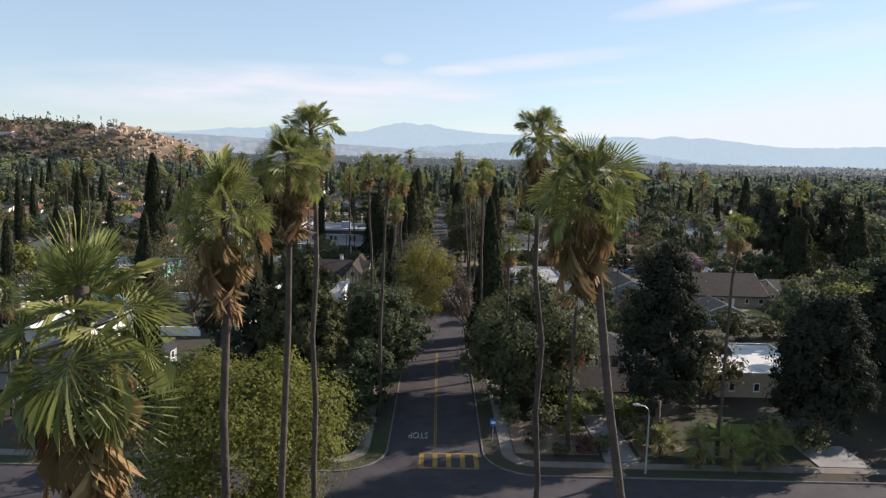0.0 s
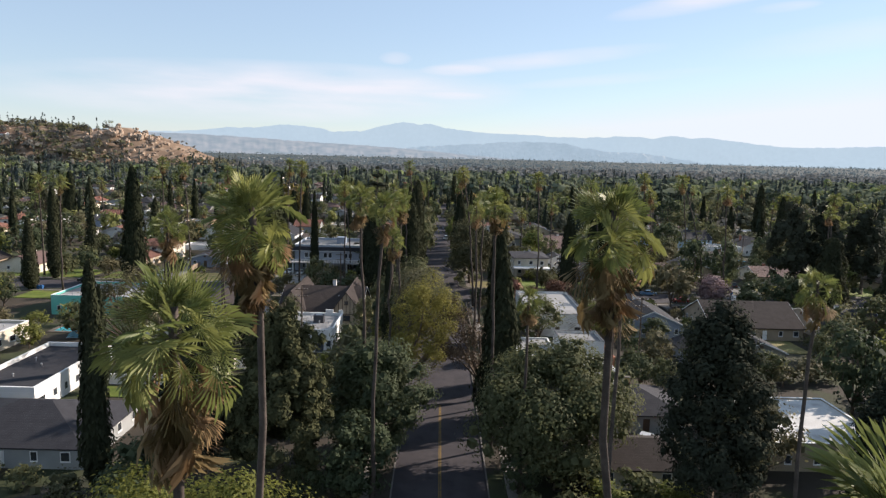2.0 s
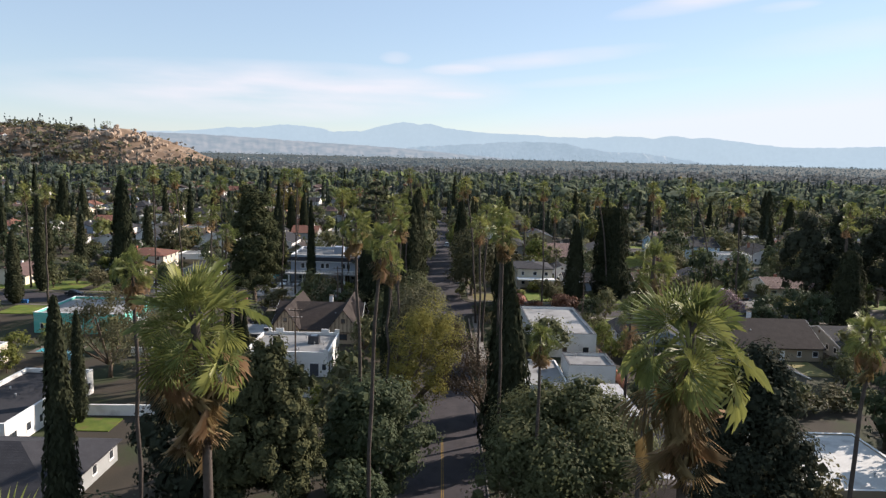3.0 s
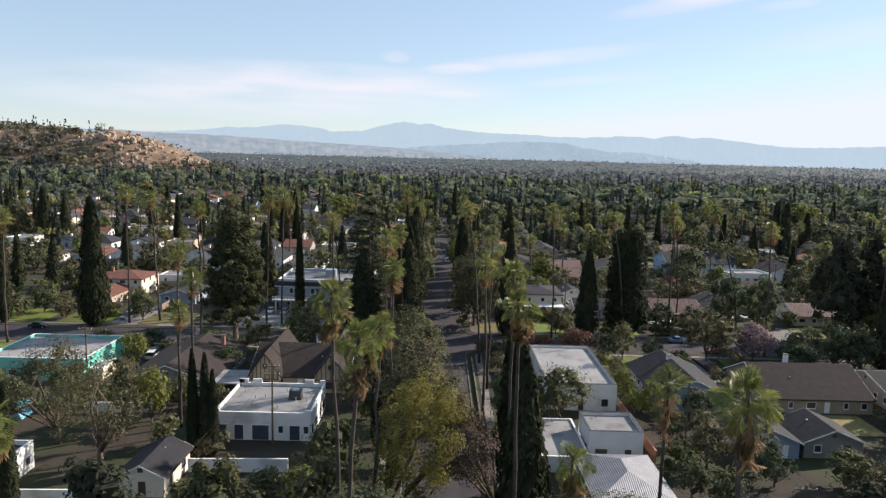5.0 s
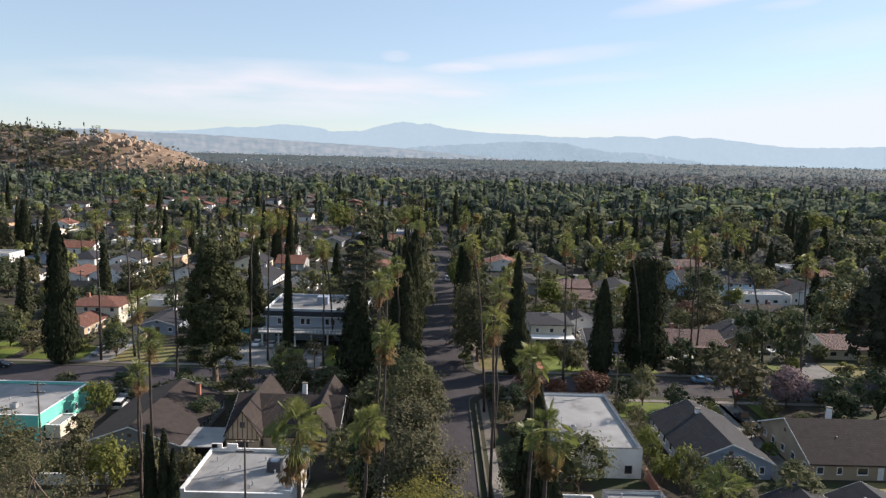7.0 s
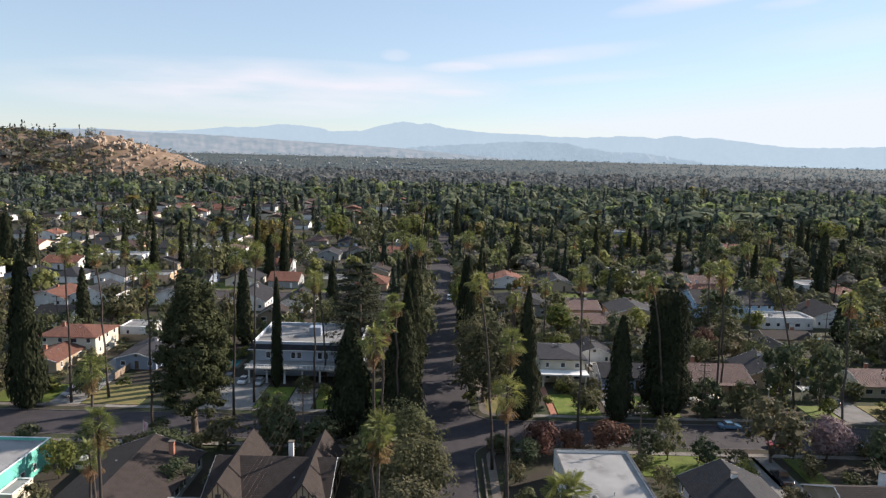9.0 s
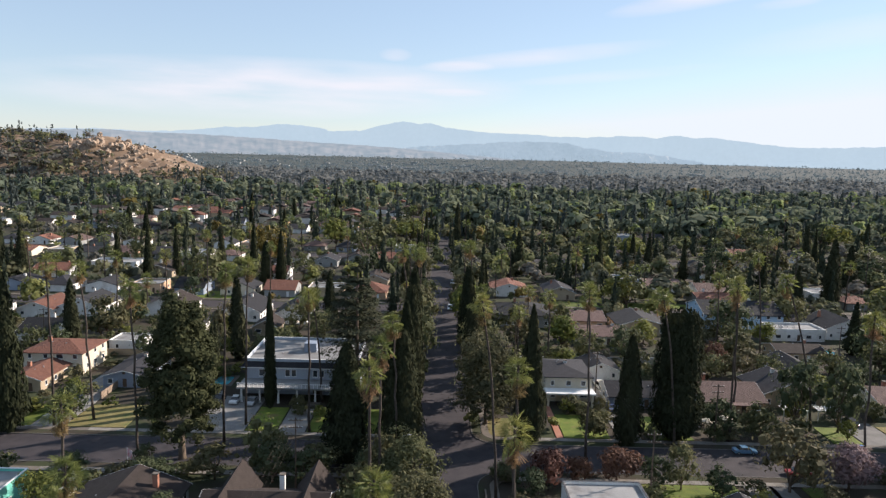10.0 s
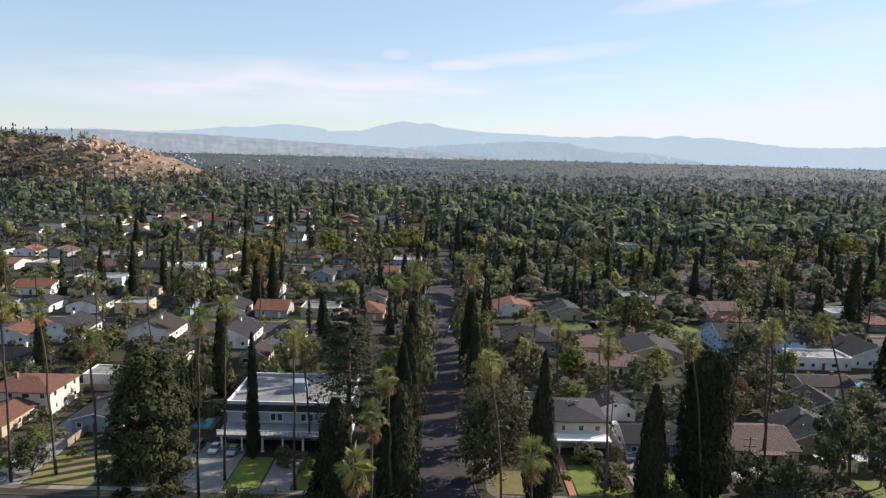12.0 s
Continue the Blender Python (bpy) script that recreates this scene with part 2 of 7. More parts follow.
METAL = shade("galvanised_metal", (0.36, 0.37, 0.38), (0.46, 0.47, 0.48), 1.5, 8, 0.5, 0.05, metal=0.6)
DARKMETAL = shade("dark_metal", (0.06, 0.06, 0.065), (0.09, 0.09, 0.095), 1.5, 8, 0.6, 0.05, metal=0.3)
BARK = shade("tree_bark", (0.10, 0.075, 0.055), (0.15, 0.115, 0.085), 1.5, 9, 0.95, 0.8, vary=0.15)
REDBARK = shade("red_brown_bark", (0.20, 0.11, 0.065), (0.26, 0.15, 0.09), 1.5, 9, 0.95, 0.8)
PALMBARK = rows_of(shade("palm_trunk_bark", (0.058, 0.046, 0.038), (0.098, 0.078, 0.064), 1.2, 7, 0.95, 0.7, vary=0.15), 0.22, 0.04)
POLE = shade("creosoted_pole", (0.085, 0.062, 0.048), (0.12, 0.09, 0.07), 1.5, 9, 0.9, 0.3)
RUBBER = shade("tyre_rubber", (0.02, 0.02, 0.02), (0.03, 0.03, 0.03), 3, 12, 0.8, 0.1)
WATER = shade("pool_water", (0.08, 0.42, 0.50), (0.10, 0.48, 0.56), 0.6, 2.0, 0.08, 0.3, spec=0.5)
GLASS = shade("dark_window_glass", (0.030, 0.036, 0.042), (0.045, 0.05, 0.058), 0.4, 3, 0.08, 0.0, spec=0.6, vary=0.3)
CARGLASS = shade("car_glass", (0.02, 0.022, 0.025), (0.025, 0.028, 0.03), 0.4, 3, 0.05, 0.0, spec=0.7)
FLAG = shade("flag_cloth", (0.55, 0.20, 0.20), (0.60, 0.50, 0.52), 1.5, 6, 0.9, 0.1)
CANVAS_B = shade("blue_canvas", (0.15, 0.38, 0.52), (0.19, 0.44, 0.58), 0.7, 8, 0.9, 0.1)
DOORBLUE = shade("dark_blue_door_paint", (0.045, 0.052, 0.068), (0.06, 0.068, 0.085), 0.6, 9, 0.6, 0.1)
SIGN_G = shade("green_sign", (0.02, 0.20, 0.10), (0.03, 0.23, 0.12), 1, 8, 0.5, 0.0)
SIGN_B = shade("blue_sign", (0.04, 0.10, 0.38), (0.05, 0.12, 0.42), 1, 8, 0.5, 0.0)
BINBLUE = shade("blue_bin_plastic", (0.03, 0.12, 0.30), (0.04, 0.15, 0.34), 1, 8, 0.6, 0.0)


def paint(name, c, rough=0.3):
    return shade(name, c, tuple(min(1, v * 1.08) for v in c), 0.7, 6, rough, 0.0, spec=0.5)


CAR = {"white": paint("white_car_paint", (0.62, 0.62, 0.61)), "black": paint("black_car_paint", (0.025, 0.026, 0.03)), "grey": paint("grey_car_paint", (0.17, 0.18, 0.19)),
       "silver": paint("silver_car_paint", (0.40, 0.41, 0.42)), "red": paint("red_car_paint", (0.32, 0.05, 0.04)), "teal": paint("blue_car_paint", (0.10, 0.20, 0.30)), "navy": paint("navy_car_paint", (0.05, 0.07, 0.13))}

LEAF = {
    "green": foliage("broad_leaves", (0.0714, 0.0832, 0.0406), (0.1784, 0.1782, 0.0861), 0.42),
    "dark": foliage("dark_leaves", (0.0454, 0.0614, 0.0345), (0.1038, 0.1247, 0.0639), 0.40),
    "yellow": foliage("yellow_green_leaves", (0.118, 0.117, 0.030), (0.270, 0.258, 0.068), 0.50),
    "bright": foliage("bright_leaves", (0.0995, 0.1218, 0.0320), (0.2130, 0.2218, 0.0676), 0.46),
    "olive": foliage("olive_leaves", (0.0735, 0.0733, 0.0393), (0.1643, 0.1525, 0.0812), 0.36),
    "sage": foliage("sage_leaves", (0.0509, 0.0540, 0.0297), (0.1251, 0.1220, 0.0657), 0.34),
    "grey": foliage("grey_green_leaves", (0.0731, 0.0720, 0.0360), (0.1473, 0.1350, 0.0700), 0.35),
    "brown": foliage("dry_brown_twigs", (0.062, 0.048, 0.034), (0.115, 0.088, 0.060), 0.2),
    "rust": foliage("rust_red_leaves", (0.090, 0.048, 0.034), (0.150, 0.085, 0.058), 0.3),
    "ochre": foliage("ochre_leaves", (0.13, 0.095, 0.03), (0.21, 0.155, 0.05), 0.3),
    "pink": foliage("pale_pink_blossom", (0.12, 0.090, 0.085), (0.28, 0.205, 0.20), 0.3),
    "magenta": foliage("magenta_blossom", (0.42, 0.015, 0.10), (0.62, 0.03, 0.16), 0.35),
    "cypress": foliage("cypress_foliage", (0.0180, 0.0220, 0.0138), (0.0530, 0.0580, 0.0307), 0.15, 0.9, spec=0.04),
    "black": foliage("blackish_conifer_needles", (0.0223, 0.0260, 0.0191), (0.0562, 0.0620, 0.0392), 0.14, 0.9, spec=0.05),
    "conifer": foliage("conifer_needles", (0.0307, 0.0360, 0.0191), (0.0912, 0.0960, 0.0466), 0.2, 0.9, spec=0.04),
    "cedar": foliage("cedar_needles", (0.0360, 0.0420, 0.0276), (0.0848, 0.0880, 0.0572), 0.15, 0.9, spec=0.04),
    "palm": foliage("palm_fronds", (0.074, 0.092, 0.028), (0.262, 0.280, 0.084), 0.36, 0.5, spec=0.25),
    "dead": foliage("dead_palm_fronds", (0.130, 0.086, 0.042), (0.305, 0.210, 0.102), 0.25, 0.8),
    # leaves of distant trees: air haze painted into lighter, bluer base colours
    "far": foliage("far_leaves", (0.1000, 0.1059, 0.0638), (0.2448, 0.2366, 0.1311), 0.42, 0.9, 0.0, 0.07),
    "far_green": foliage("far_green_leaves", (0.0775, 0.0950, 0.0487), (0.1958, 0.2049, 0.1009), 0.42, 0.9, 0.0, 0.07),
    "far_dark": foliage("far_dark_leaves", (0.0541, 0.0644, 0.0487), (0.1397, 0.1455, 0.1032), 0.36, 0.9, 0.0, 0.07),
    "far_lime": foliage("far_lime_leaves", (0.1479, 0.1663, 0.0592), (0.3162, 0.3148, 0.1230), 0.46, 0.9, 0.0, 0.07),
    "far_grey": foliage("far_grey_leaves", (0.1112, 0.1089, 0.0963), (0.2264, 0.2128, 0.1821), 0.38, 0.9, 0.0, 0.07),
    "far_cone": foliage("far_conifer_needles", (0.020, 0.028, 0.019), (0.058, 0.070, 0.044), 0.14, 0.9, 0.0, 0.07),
    # farther copies of these leaves, paled and blued more to stand for haze
    "hazy_cone": foliage("hazed_conifer_needles", (0.039, 0.052, 0.049), (0.099, 0.116, 0.101), 0.2, 0.9, 0.0, 0.07),
    "hazed": foliage("hazed_leaves", (0.1040, 0.1250, 0.0843), (0.2346, 0.2600, 0.1686), 0.44, 0.9, 0.0, 0.06),
    "hazed_dark": foliage("hazed_dark_leaves", (0.0657, 0.0860, 0.0655), (0.1548, 0.1840, 0.1294), 0.40, 0.9, 0.0, 0.06),
    "hazed_lime": foliage("hazed_lime_leaves", (0.1389, 0.1782, 0.0773), (0.2870, 0.3358, 0.1520), 0.46, 0.9, 0.0, 0.06),
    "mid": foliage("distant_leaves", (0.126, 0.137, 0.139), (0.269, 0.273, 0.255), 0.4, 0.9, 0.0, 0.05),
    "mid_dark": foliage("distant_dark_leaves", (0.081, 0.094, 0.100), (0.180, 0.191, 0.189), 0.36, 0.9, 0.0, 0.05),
    # farthest leaves: haze painted in as pale base colour and bluish emission
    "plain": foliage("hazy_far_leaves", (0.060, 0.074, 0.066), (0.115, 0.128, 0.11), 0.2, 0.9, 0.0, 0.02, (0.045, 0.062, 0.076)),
}

# ---- building blocks ----


class Shape:
    """Collects faces of one mesh."""

    def __init__(self):
        self.v, self.f = [], []

    def face(self, *pts):
        i = len(self.v)
        self.v += [tuple(p) for p in pts]
        self.f.append(tuple(range(i, i + len(pts))))

    def box(self, x0, x1, y0, y1, z0, z1):
        i = len(self.v)
        self.v += [(x, y, z) for z in (z0, z1) for y in (y0, y1) for x in (x0, x1)]
        self.f += [tuple(i + k for k in q) for q in ((0, 2, 3, 1), (4, 5, 7, 6), (0, 1, 5, 4), (2, 6, 7, 3), (0, 4, 6, 2), (1, 3, 7, 5))]
        return self

    def prism(self, section, y0, y1, along="y"):
        """A closed section of (a, z) points drawn out along y, or along x."""
        i, n = len(self.v), len(section)
        for y in (y0, y1):
            self.v += [(a, y, z) if along == "y" else (y, a, z) for a, z in section]
        self.f += [(i + k, i + (k + 1) % n, i + n + (k + 1) % n, i + n + k) for k in range(n)]
        self.f += [tuple(range(i, i + n)), tuple(range(i + 2 * n - 1, i + n - 1, -1))]
        return self

    def tube(self, pts, radii, sides=7, cap=True):
        i = len(self.v)
        pts = [Vector(p) for p in pts]
        for k, (p, r) in enumerate(zip(pts, radii)):
            d = (pts[min(k + 1, len(pts) - 1)] - pts[max(k - 1, 0)]).normalized()
            a = d.cross(Vector((0, 1, 0) if abs(d.y) < 0.9 else (1, 0, 0))).normalized()
            b = d.cross(a)
            self.v += [tuple(p + (a * math.cos(2 * math.pi * s / sides) + b * math.sin(2 * math.pi * s / sides)) * r) for s in range(sides)]
        for k in range(len(pts) - 1):
            for s in range(sides):
                t = (s + 1) % sides
                self.f.append((i + k * sides + s, i + k * sides + t, i + (k + 1) * sides + t, i + (k + 1) * sides + s))
        if cap:
            self.f += [tuple(i + s for s in range(sides)), tuple(i + (len(pts) - 1) * sides + s for s in reversed(range(sides)))]
        return self

    def lathe(self, profile, sides=10, x=0, y=0):
        return self.tube([(x, y, z) for r, z in profile], [max(r, 0.001) for r, z in profile], sides)

    def mesh(self, name, smooth=False):
        me = bpy.data.meshes.new(name)
        me.from_pydata(self.v, [], self.f)
        if smooth:
            me.polygons.foreach_set("use_smooth", [True] * len(me.polygons))
        bm = bmesh.new()
        bm.from_mesh(me)
        bmesh.ops.recalc_face_normals(bm, faces=bm.faces)
        bm.to_mesh(me)
        bm.free()
        return me


def quads_mesh(name, corners, mat):
    """A mesh of loose quads from an array (n, 4, 3)."""
    n = len(corners)
    me = bpy.data.meshes.new(name)
    me.vertices.add(n * 4)
    me.vertices.foreach_set("co", np.asarray(corners, dtype=np.float32).ravel())
    me.loops.add(n * 4)
    me.loops.foreach_set("vertex_index", np.arange(n * 4, dtype=np.int32))
    me.polygons.add(n)
    me.polygons.foreach_set("loop_start", np.arange(0, n * 4, 4, dtype=np.int32))
    me.polygons.foreach_set("loop_total", np.full(n, 4, dtype=np.int32))
    me.update(calc_edges=True)
    me.materials.append(mat)
    return me


def part(name, shape, mat, parent=None, label="", smooth=False, at=None, turn=0):
    """One mesh object, under a thing or a part. shape: a Shape or a mesh."""
    if isinstance(shape, Shape):
        shape = shape.mesh(name, smooth)
    if mat and not shape.materials:
        shape.materials.append(mat)
    ob = new(name, shape)
    if parent:
        ob.parent = parent
    if at is not None:
        ob.location = at
        ob.rotation_euler.z = turn
    if label:
        ob["label"] = label
    return ob


def thing(name, label, category, at=(0, 0, 0), turn=0.0, group="", kind=""):
    ob = new(name)
    ob.empty_display_size = 0.3
    ob.location = at
    ob.rotation_euler.z = radians(turn)
    return tagged(ob, label, category, group, kind)


def structure(name, shape, mat, label, category, kind="structure"):
    return tagged(part(name, shape, mat), label, category, kind=kind)


# ---- ground, hill, streets ----
A_ST, B_ST, C_ST = (58.0, 70.0), (200.0, 212.0), (328.0, 339.0)
CROSS = [A_ST, B_ST, C_ST, (456.0, 467.0), (584.0, 595.0), (712.0, 723.0)]
HALF = 5.5            # half the main street's width
SIDE = 420.0          # how far the cross streets run


def step(a, b, v):
    u = min(1, max(0, (v - a) / (b - a)))
    return u * u * (3 - 2 * u)


HILL_X = (-1300, -900, -760, -660, -610, -577, -535, -497, -459, -409, -384, -360, -320, -250)
HILL_Z = (40, 66, 72, 68, 66, 63, 62, 70, 59, 42, 30, 15, 5, 0)


def ground_z(x, y):
    z = -0.03
    far = math.hypot(x, y)
    z += 30 * step(1500, 4700, far)
    if x < -150 and y > 500:
        top = float(np.interp(x, HILL_X, HILL_Z))
        z += top * math.exp(-((y - 1100) / (92 if y < 1100 else 220)) ** 2)
        h = noise.noise((x * 0.02, y * 0.02, 0)) + 0.5 * noise.noise((x * 0.06, y * 0.06, 3))
        h += 0.6 * noise.noise((x * 0.045, y * 0.045, 9)) + 0.25 * abs(noise.noise((x * 0.11, y * 0.11, 5)))
        z += 6 * h * step(3, 25, z)
    return z


def build_ground():
    xs = sorted({*range(-4800, -1200, 300), *range(-1200, -1000, 25), *range(-1000, -250, 11), -225, *range(-200, 201, 50), *range(200, 1200, 100), *range(1200, 4801, 300)})
    ys = sorted({*range(-400, 700, 50), *range(700, 900, 25), *range(900, 1250, 11), *range(1250, 1500, 25), *range(1500, 4901, 200)})
    v = [(x, y, ground_z(x, y)) for y in ys for x in xs]
    w = len(xs)
    f = [(j * w + i, j * w + i + 1, (j + 1) * w + i + 1, (j + 1) * w + i) for j in range(len(ys) - 1) for i in range(w - 1)]
    me = bpy.data.meshes.new("ground")
    me.from_pydata(v, [], f)
    me.materials.append(SOIL)
    me.materials.append(HILL)
    me.materials.append(PLAIN)
    for p in me.polygons:
        c = p.center
        p.material_index = 1 if c.x < -250 and 600 < c.y < 1500 and c.z > 7 else 2 if c.y > 1000 or abs(c.x) > 1000 else 0
        p.use_smooth = True
    tagged(new("ground", me), "bare soil and dry grass rising to a rocky hill", "ground", kind="structure")


build_ground()


def slab(name, x0, x1, y0, y1, z0, z1, mat, label, category, kind="structure"):
    return structure(name, Shape().box(x0, x1, y0, y1, z0, z1), mat, label, category, kind)


slab("road", -HALF, HALF, -120, 1000, -0.2, 0.02, ASPHALT, "worn grey asphalt street running straight ahead", "road")
for k, (a, b) in enumerate(CROSS):
    for s in (-1, 1):
        slab("road", *sorted((s * HALF, s * SIDE)), a, b, -0.2, 0.02, ASPHALT, "worn grey asphalt side street", "road")

R = 6.0


def arc(cx, cy, r, a0, a1, n=8):
    return [(cx + r * math.cos(radians(a0 + (a1 - a0) * k / n)), cy + r * math.sin(radians(a0 + (a1 - a0) * k / n))) for k in range(n + 1)]


def offset_band(pts, d0, d1, z0, z1):
    """A raised band between the distances d0 and d1 to the left of a line of points."""
    s = Shape()
    rows = []
    for k, p in enumerate(pts):
        a, b = pts[max(k - 1, 0)], pts[min(k + 1, len(pts) - 1)]
        tx, ty = b[0] - a[0], b[1] - a[1]
        q = math.hypot(tx, ty)
        nx, ny = -ty / q, tx / q
        rows.append([(p[0] + nx * d, p[1] + ny * d) for d in (d0, d1)])
    for (a0, a1), (b0, b1) in zip(rows, rows[1:]):
        s.face((*a0, z1), (*b0, z1), (*b1, z1), (*a1, z1))
        s.face((*a0, z0), (*b0, z0), (*b0, z1), (*a0, z1))
        s.face((*a1, z0), (*a1, z1), (*b1, z1), (*b1, z0))
    return s


BLOCKS = [(-120.0, A_ST[0])] + [(CROSS[k][1], CROSS[k + 1][0]) for k in range(len(CROSS) - 1)]
for (y0, y1) in BLOCKS:
    for s in (-1, 1):
        line = [(SIDE, y0)] + arc(HALF + R, y0 + R, R, 270, 180) + arc(HALF + R, y1 - R, R, 180, 90) + [(SIDE, y1)]
        line = [(s * x, y) for x, y in line]
        inside = -1 if s > 0 else 1
        if y0 < 0:
            line = [(s * HALF, y0)] + [p for p in line if p[1] > y1 - R - 0.1]
        structure("kerb", offset_band(line, 0.0, 0.16 * inside, -0.1, 0.16), KERB, "pale concrete kerb along the street", "kerb")
        structure("verge", offset_band(line, 0.16 * inside, 2.2 * inside, -0.1, 0.11), SOIL, "dry planting strip between kerb and pavement", "verge", "stuff")
        structure("pavement", offset_band(line, 2.2 * inside, 3.7 * inside, -0.1, 0.14), CONCRETE, "pale concrete pavement beside the street", "pavement")
        for c, (a0, a1) in (((HALF + R, y0 + R), (270, 180)), ((HALF + R, y1 - R), (180, 90))):
            if y0 < 0 and c[1] < 0:
                continue
            fan = Shape()
            pts = [(s * x, y, 0.018) for x, y in arc(*c, R, a0, a1)]
            corner = (s * HALF, c[1] - R if a0 == 270 else c[1] + R, 0.018)
            for p, q in zip(pts, pts[1:]):
                fan.face(corner, p, q)
            structure("road_corner", fan, ASPHALT, "rounded asphalt corner of the crossing", "road")

# road paint
marks = Shape()
for x in (-0.16, 0.06):
    marks.box(x, x + 0.10, 77.5, 118, 0.02, 0.026)
structure("centre_line", marks, PAINT_Y, "faded double yellow centre line on asphalt", "road marking")
crossing = thing("crosswalk", "worn yellow ladder crosswalk painted on asphalt", "crosswalk", kind="structure")
for y in (71.5, 75.3):
    part("edge_line", Shape().box(-1.9, 4.9, y, y + 0.24, 0.02, 0.026), PAINT_Y, crossing)
for k in range(5):
    x = -1.8 + k * 1.55
    part("bar", Shape().box(x, x + 0.55, 71.85, 75.25, 0.02, 0.026), PAINT_Y, crossing)
text = bpy.data.curves.new("stop_lettering", "FONT")
text.body, text.size, text.extrude, text.align_x, text.align_y = "STOP", 1.0, 0.003, "CENTER", "CENTER"
lettering = tagged(new("stop_lettering", text), "faded white STOP lettering on the asphalt", "road marking", kind="structure")
lettering.data.materials.append(PAINT_W)
lettering.matrix_world = Matrix.Translation((-2.1, 80.6, 0.024)) @ pose(0, 0, 0, 0, 0, 180) @ Matrix.Diagonal((1.0, 2.6, 1, 1))

# backdrop: hills and mountains beyond the plain


def ridge(name, rows, dist, base, mat, label, amp, seed, deep=90):
    """A mountain range: bearing (degrees) and crest height over the plain (metres) at a distance."""
    s = Shape()
    b = np.array([r[0] for r in rows], float)
    h = np.array([r[1] for r in rows], float)
    n = 420
    grid = []
    for i in range(n + 1):
        be = b[0] + (b[-1] - b[0]) * i / n
        top = float(np.interp(be, b, h))
        line = []
        for j in range(15):
            u = j / 14
            d = dist + deep * u
            wob = noise.noise((be * 1.1, u * 2.0, seed)) + 0.7 * noise.noise((be * 3.3, u * 3.0, seed + 5)) + 0.45 * noise.noise((be * 8.0, u * 3.0, seed + 8))
            wob += 0.45 - 1.0 * abs(noise.noise((be * 1.7 + u * 0.8, u * 0.7, seed + 11)))
            z = base + (top - base) * u + wob * amp * (0.25 + 0.75 * math.sin(math.pi * min(u * 1.1, 0.97)))
            dd = d + wob * amp * 2 * (1 - u)
            line.append((dd * math.sin(radians(be)), dd * math.cos(radians(be)), z))
        grid.append(line)
    flat = [p for line in grid for p in line]
    me = bpy.data.meshes.new(name)
    me.from_pydata(flat, [], [(i * 15 + j, (i + 1) * 15 + j, (i + 1) * 15 + j + 1, i * 15 + j + 1) for i in range(n) for j in range(14)])
    me.polygons.foreach_set("use_smooth", [True] * len(me.polygons))
    me.materials.append(mat)
    tagged(new(name, me), label, "mountains", kind="structure")


# air haze over each range is put in as its bluish emission colour
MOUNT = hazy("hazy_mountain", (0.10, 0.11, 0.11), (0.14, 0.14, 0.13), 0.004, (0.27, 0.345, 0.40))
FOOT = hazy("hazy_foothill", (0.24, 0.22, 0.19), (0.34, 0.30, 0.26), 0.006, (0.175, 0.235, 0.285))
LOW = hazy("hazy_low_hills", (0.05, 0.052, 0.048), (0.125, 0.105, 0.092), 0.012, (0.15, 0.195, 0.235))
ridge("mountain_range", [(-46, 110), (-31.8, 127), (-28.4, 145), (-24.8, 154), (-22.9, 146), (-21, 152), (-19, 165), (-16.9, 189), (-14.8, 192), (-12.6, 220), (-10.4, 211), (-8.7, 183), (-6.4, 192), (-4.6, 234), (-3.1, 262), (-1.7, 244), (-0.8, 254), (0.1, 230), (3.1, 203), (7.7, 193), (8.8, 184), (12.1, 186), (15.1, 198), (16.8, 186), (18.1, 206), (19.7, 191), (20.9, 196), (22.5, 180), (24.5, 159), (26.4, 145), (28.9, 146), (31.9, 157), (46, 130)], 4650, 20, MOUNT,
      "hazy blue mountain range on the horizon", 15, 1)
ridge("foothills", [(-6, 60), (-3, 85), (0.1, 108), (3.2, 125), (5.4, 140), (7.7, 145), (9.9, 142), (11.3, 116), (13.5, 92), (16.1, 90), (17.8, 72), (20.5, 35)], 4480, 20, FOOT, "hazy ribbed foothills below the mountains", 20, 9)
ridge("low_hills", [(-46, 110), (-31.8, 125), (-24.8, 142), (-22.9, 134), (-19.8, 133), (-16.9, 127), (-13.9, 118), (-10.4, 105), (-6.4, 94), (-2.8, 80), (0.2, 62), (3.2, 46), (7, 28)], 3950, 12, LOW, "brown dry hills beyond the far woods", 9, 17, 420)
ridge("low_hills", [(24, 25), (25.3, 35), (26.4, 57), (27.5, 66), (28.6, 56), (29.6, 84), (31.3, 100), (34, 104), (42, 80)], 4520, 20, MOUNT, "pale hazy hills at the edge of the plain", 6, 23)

# ---- plants ----
rng = np.random.default_rng(7)


def unit(a):
    return a / np.maximum(np.linalg.norm(a, axis=-1, keepdims=True), 1e-9)


def leaves(centres, normals, size, aspect=0.5, upright=None):
    """Diamond leaves or sprays at the centres: an array (n, 4, 3)."""
    n = len(centres)
    size = np.broadcast_to(np.asarray(size, float), (n,))[:, None]
    nrm = unit(normals)
    t = rng.normal(size=(n, 3)) if upright is None else upright + rng.normal(size=(n, 3)) * 0.25
    t = unit(t - (t * nrm).sum(1, keepdims=True) * nrm)
    b = np.cross(nrm, t)
    bend = nrm * size * 0.18
    return np.stack([centres + t * size - bend, centres + b * size * aspect, centres - t * size - bend, centres - b * size * aspect], 1)


def in_ball(n):
    return unit(rng.normal(size=(n, 3))) * rng.random((n, 1)) ** 0.4


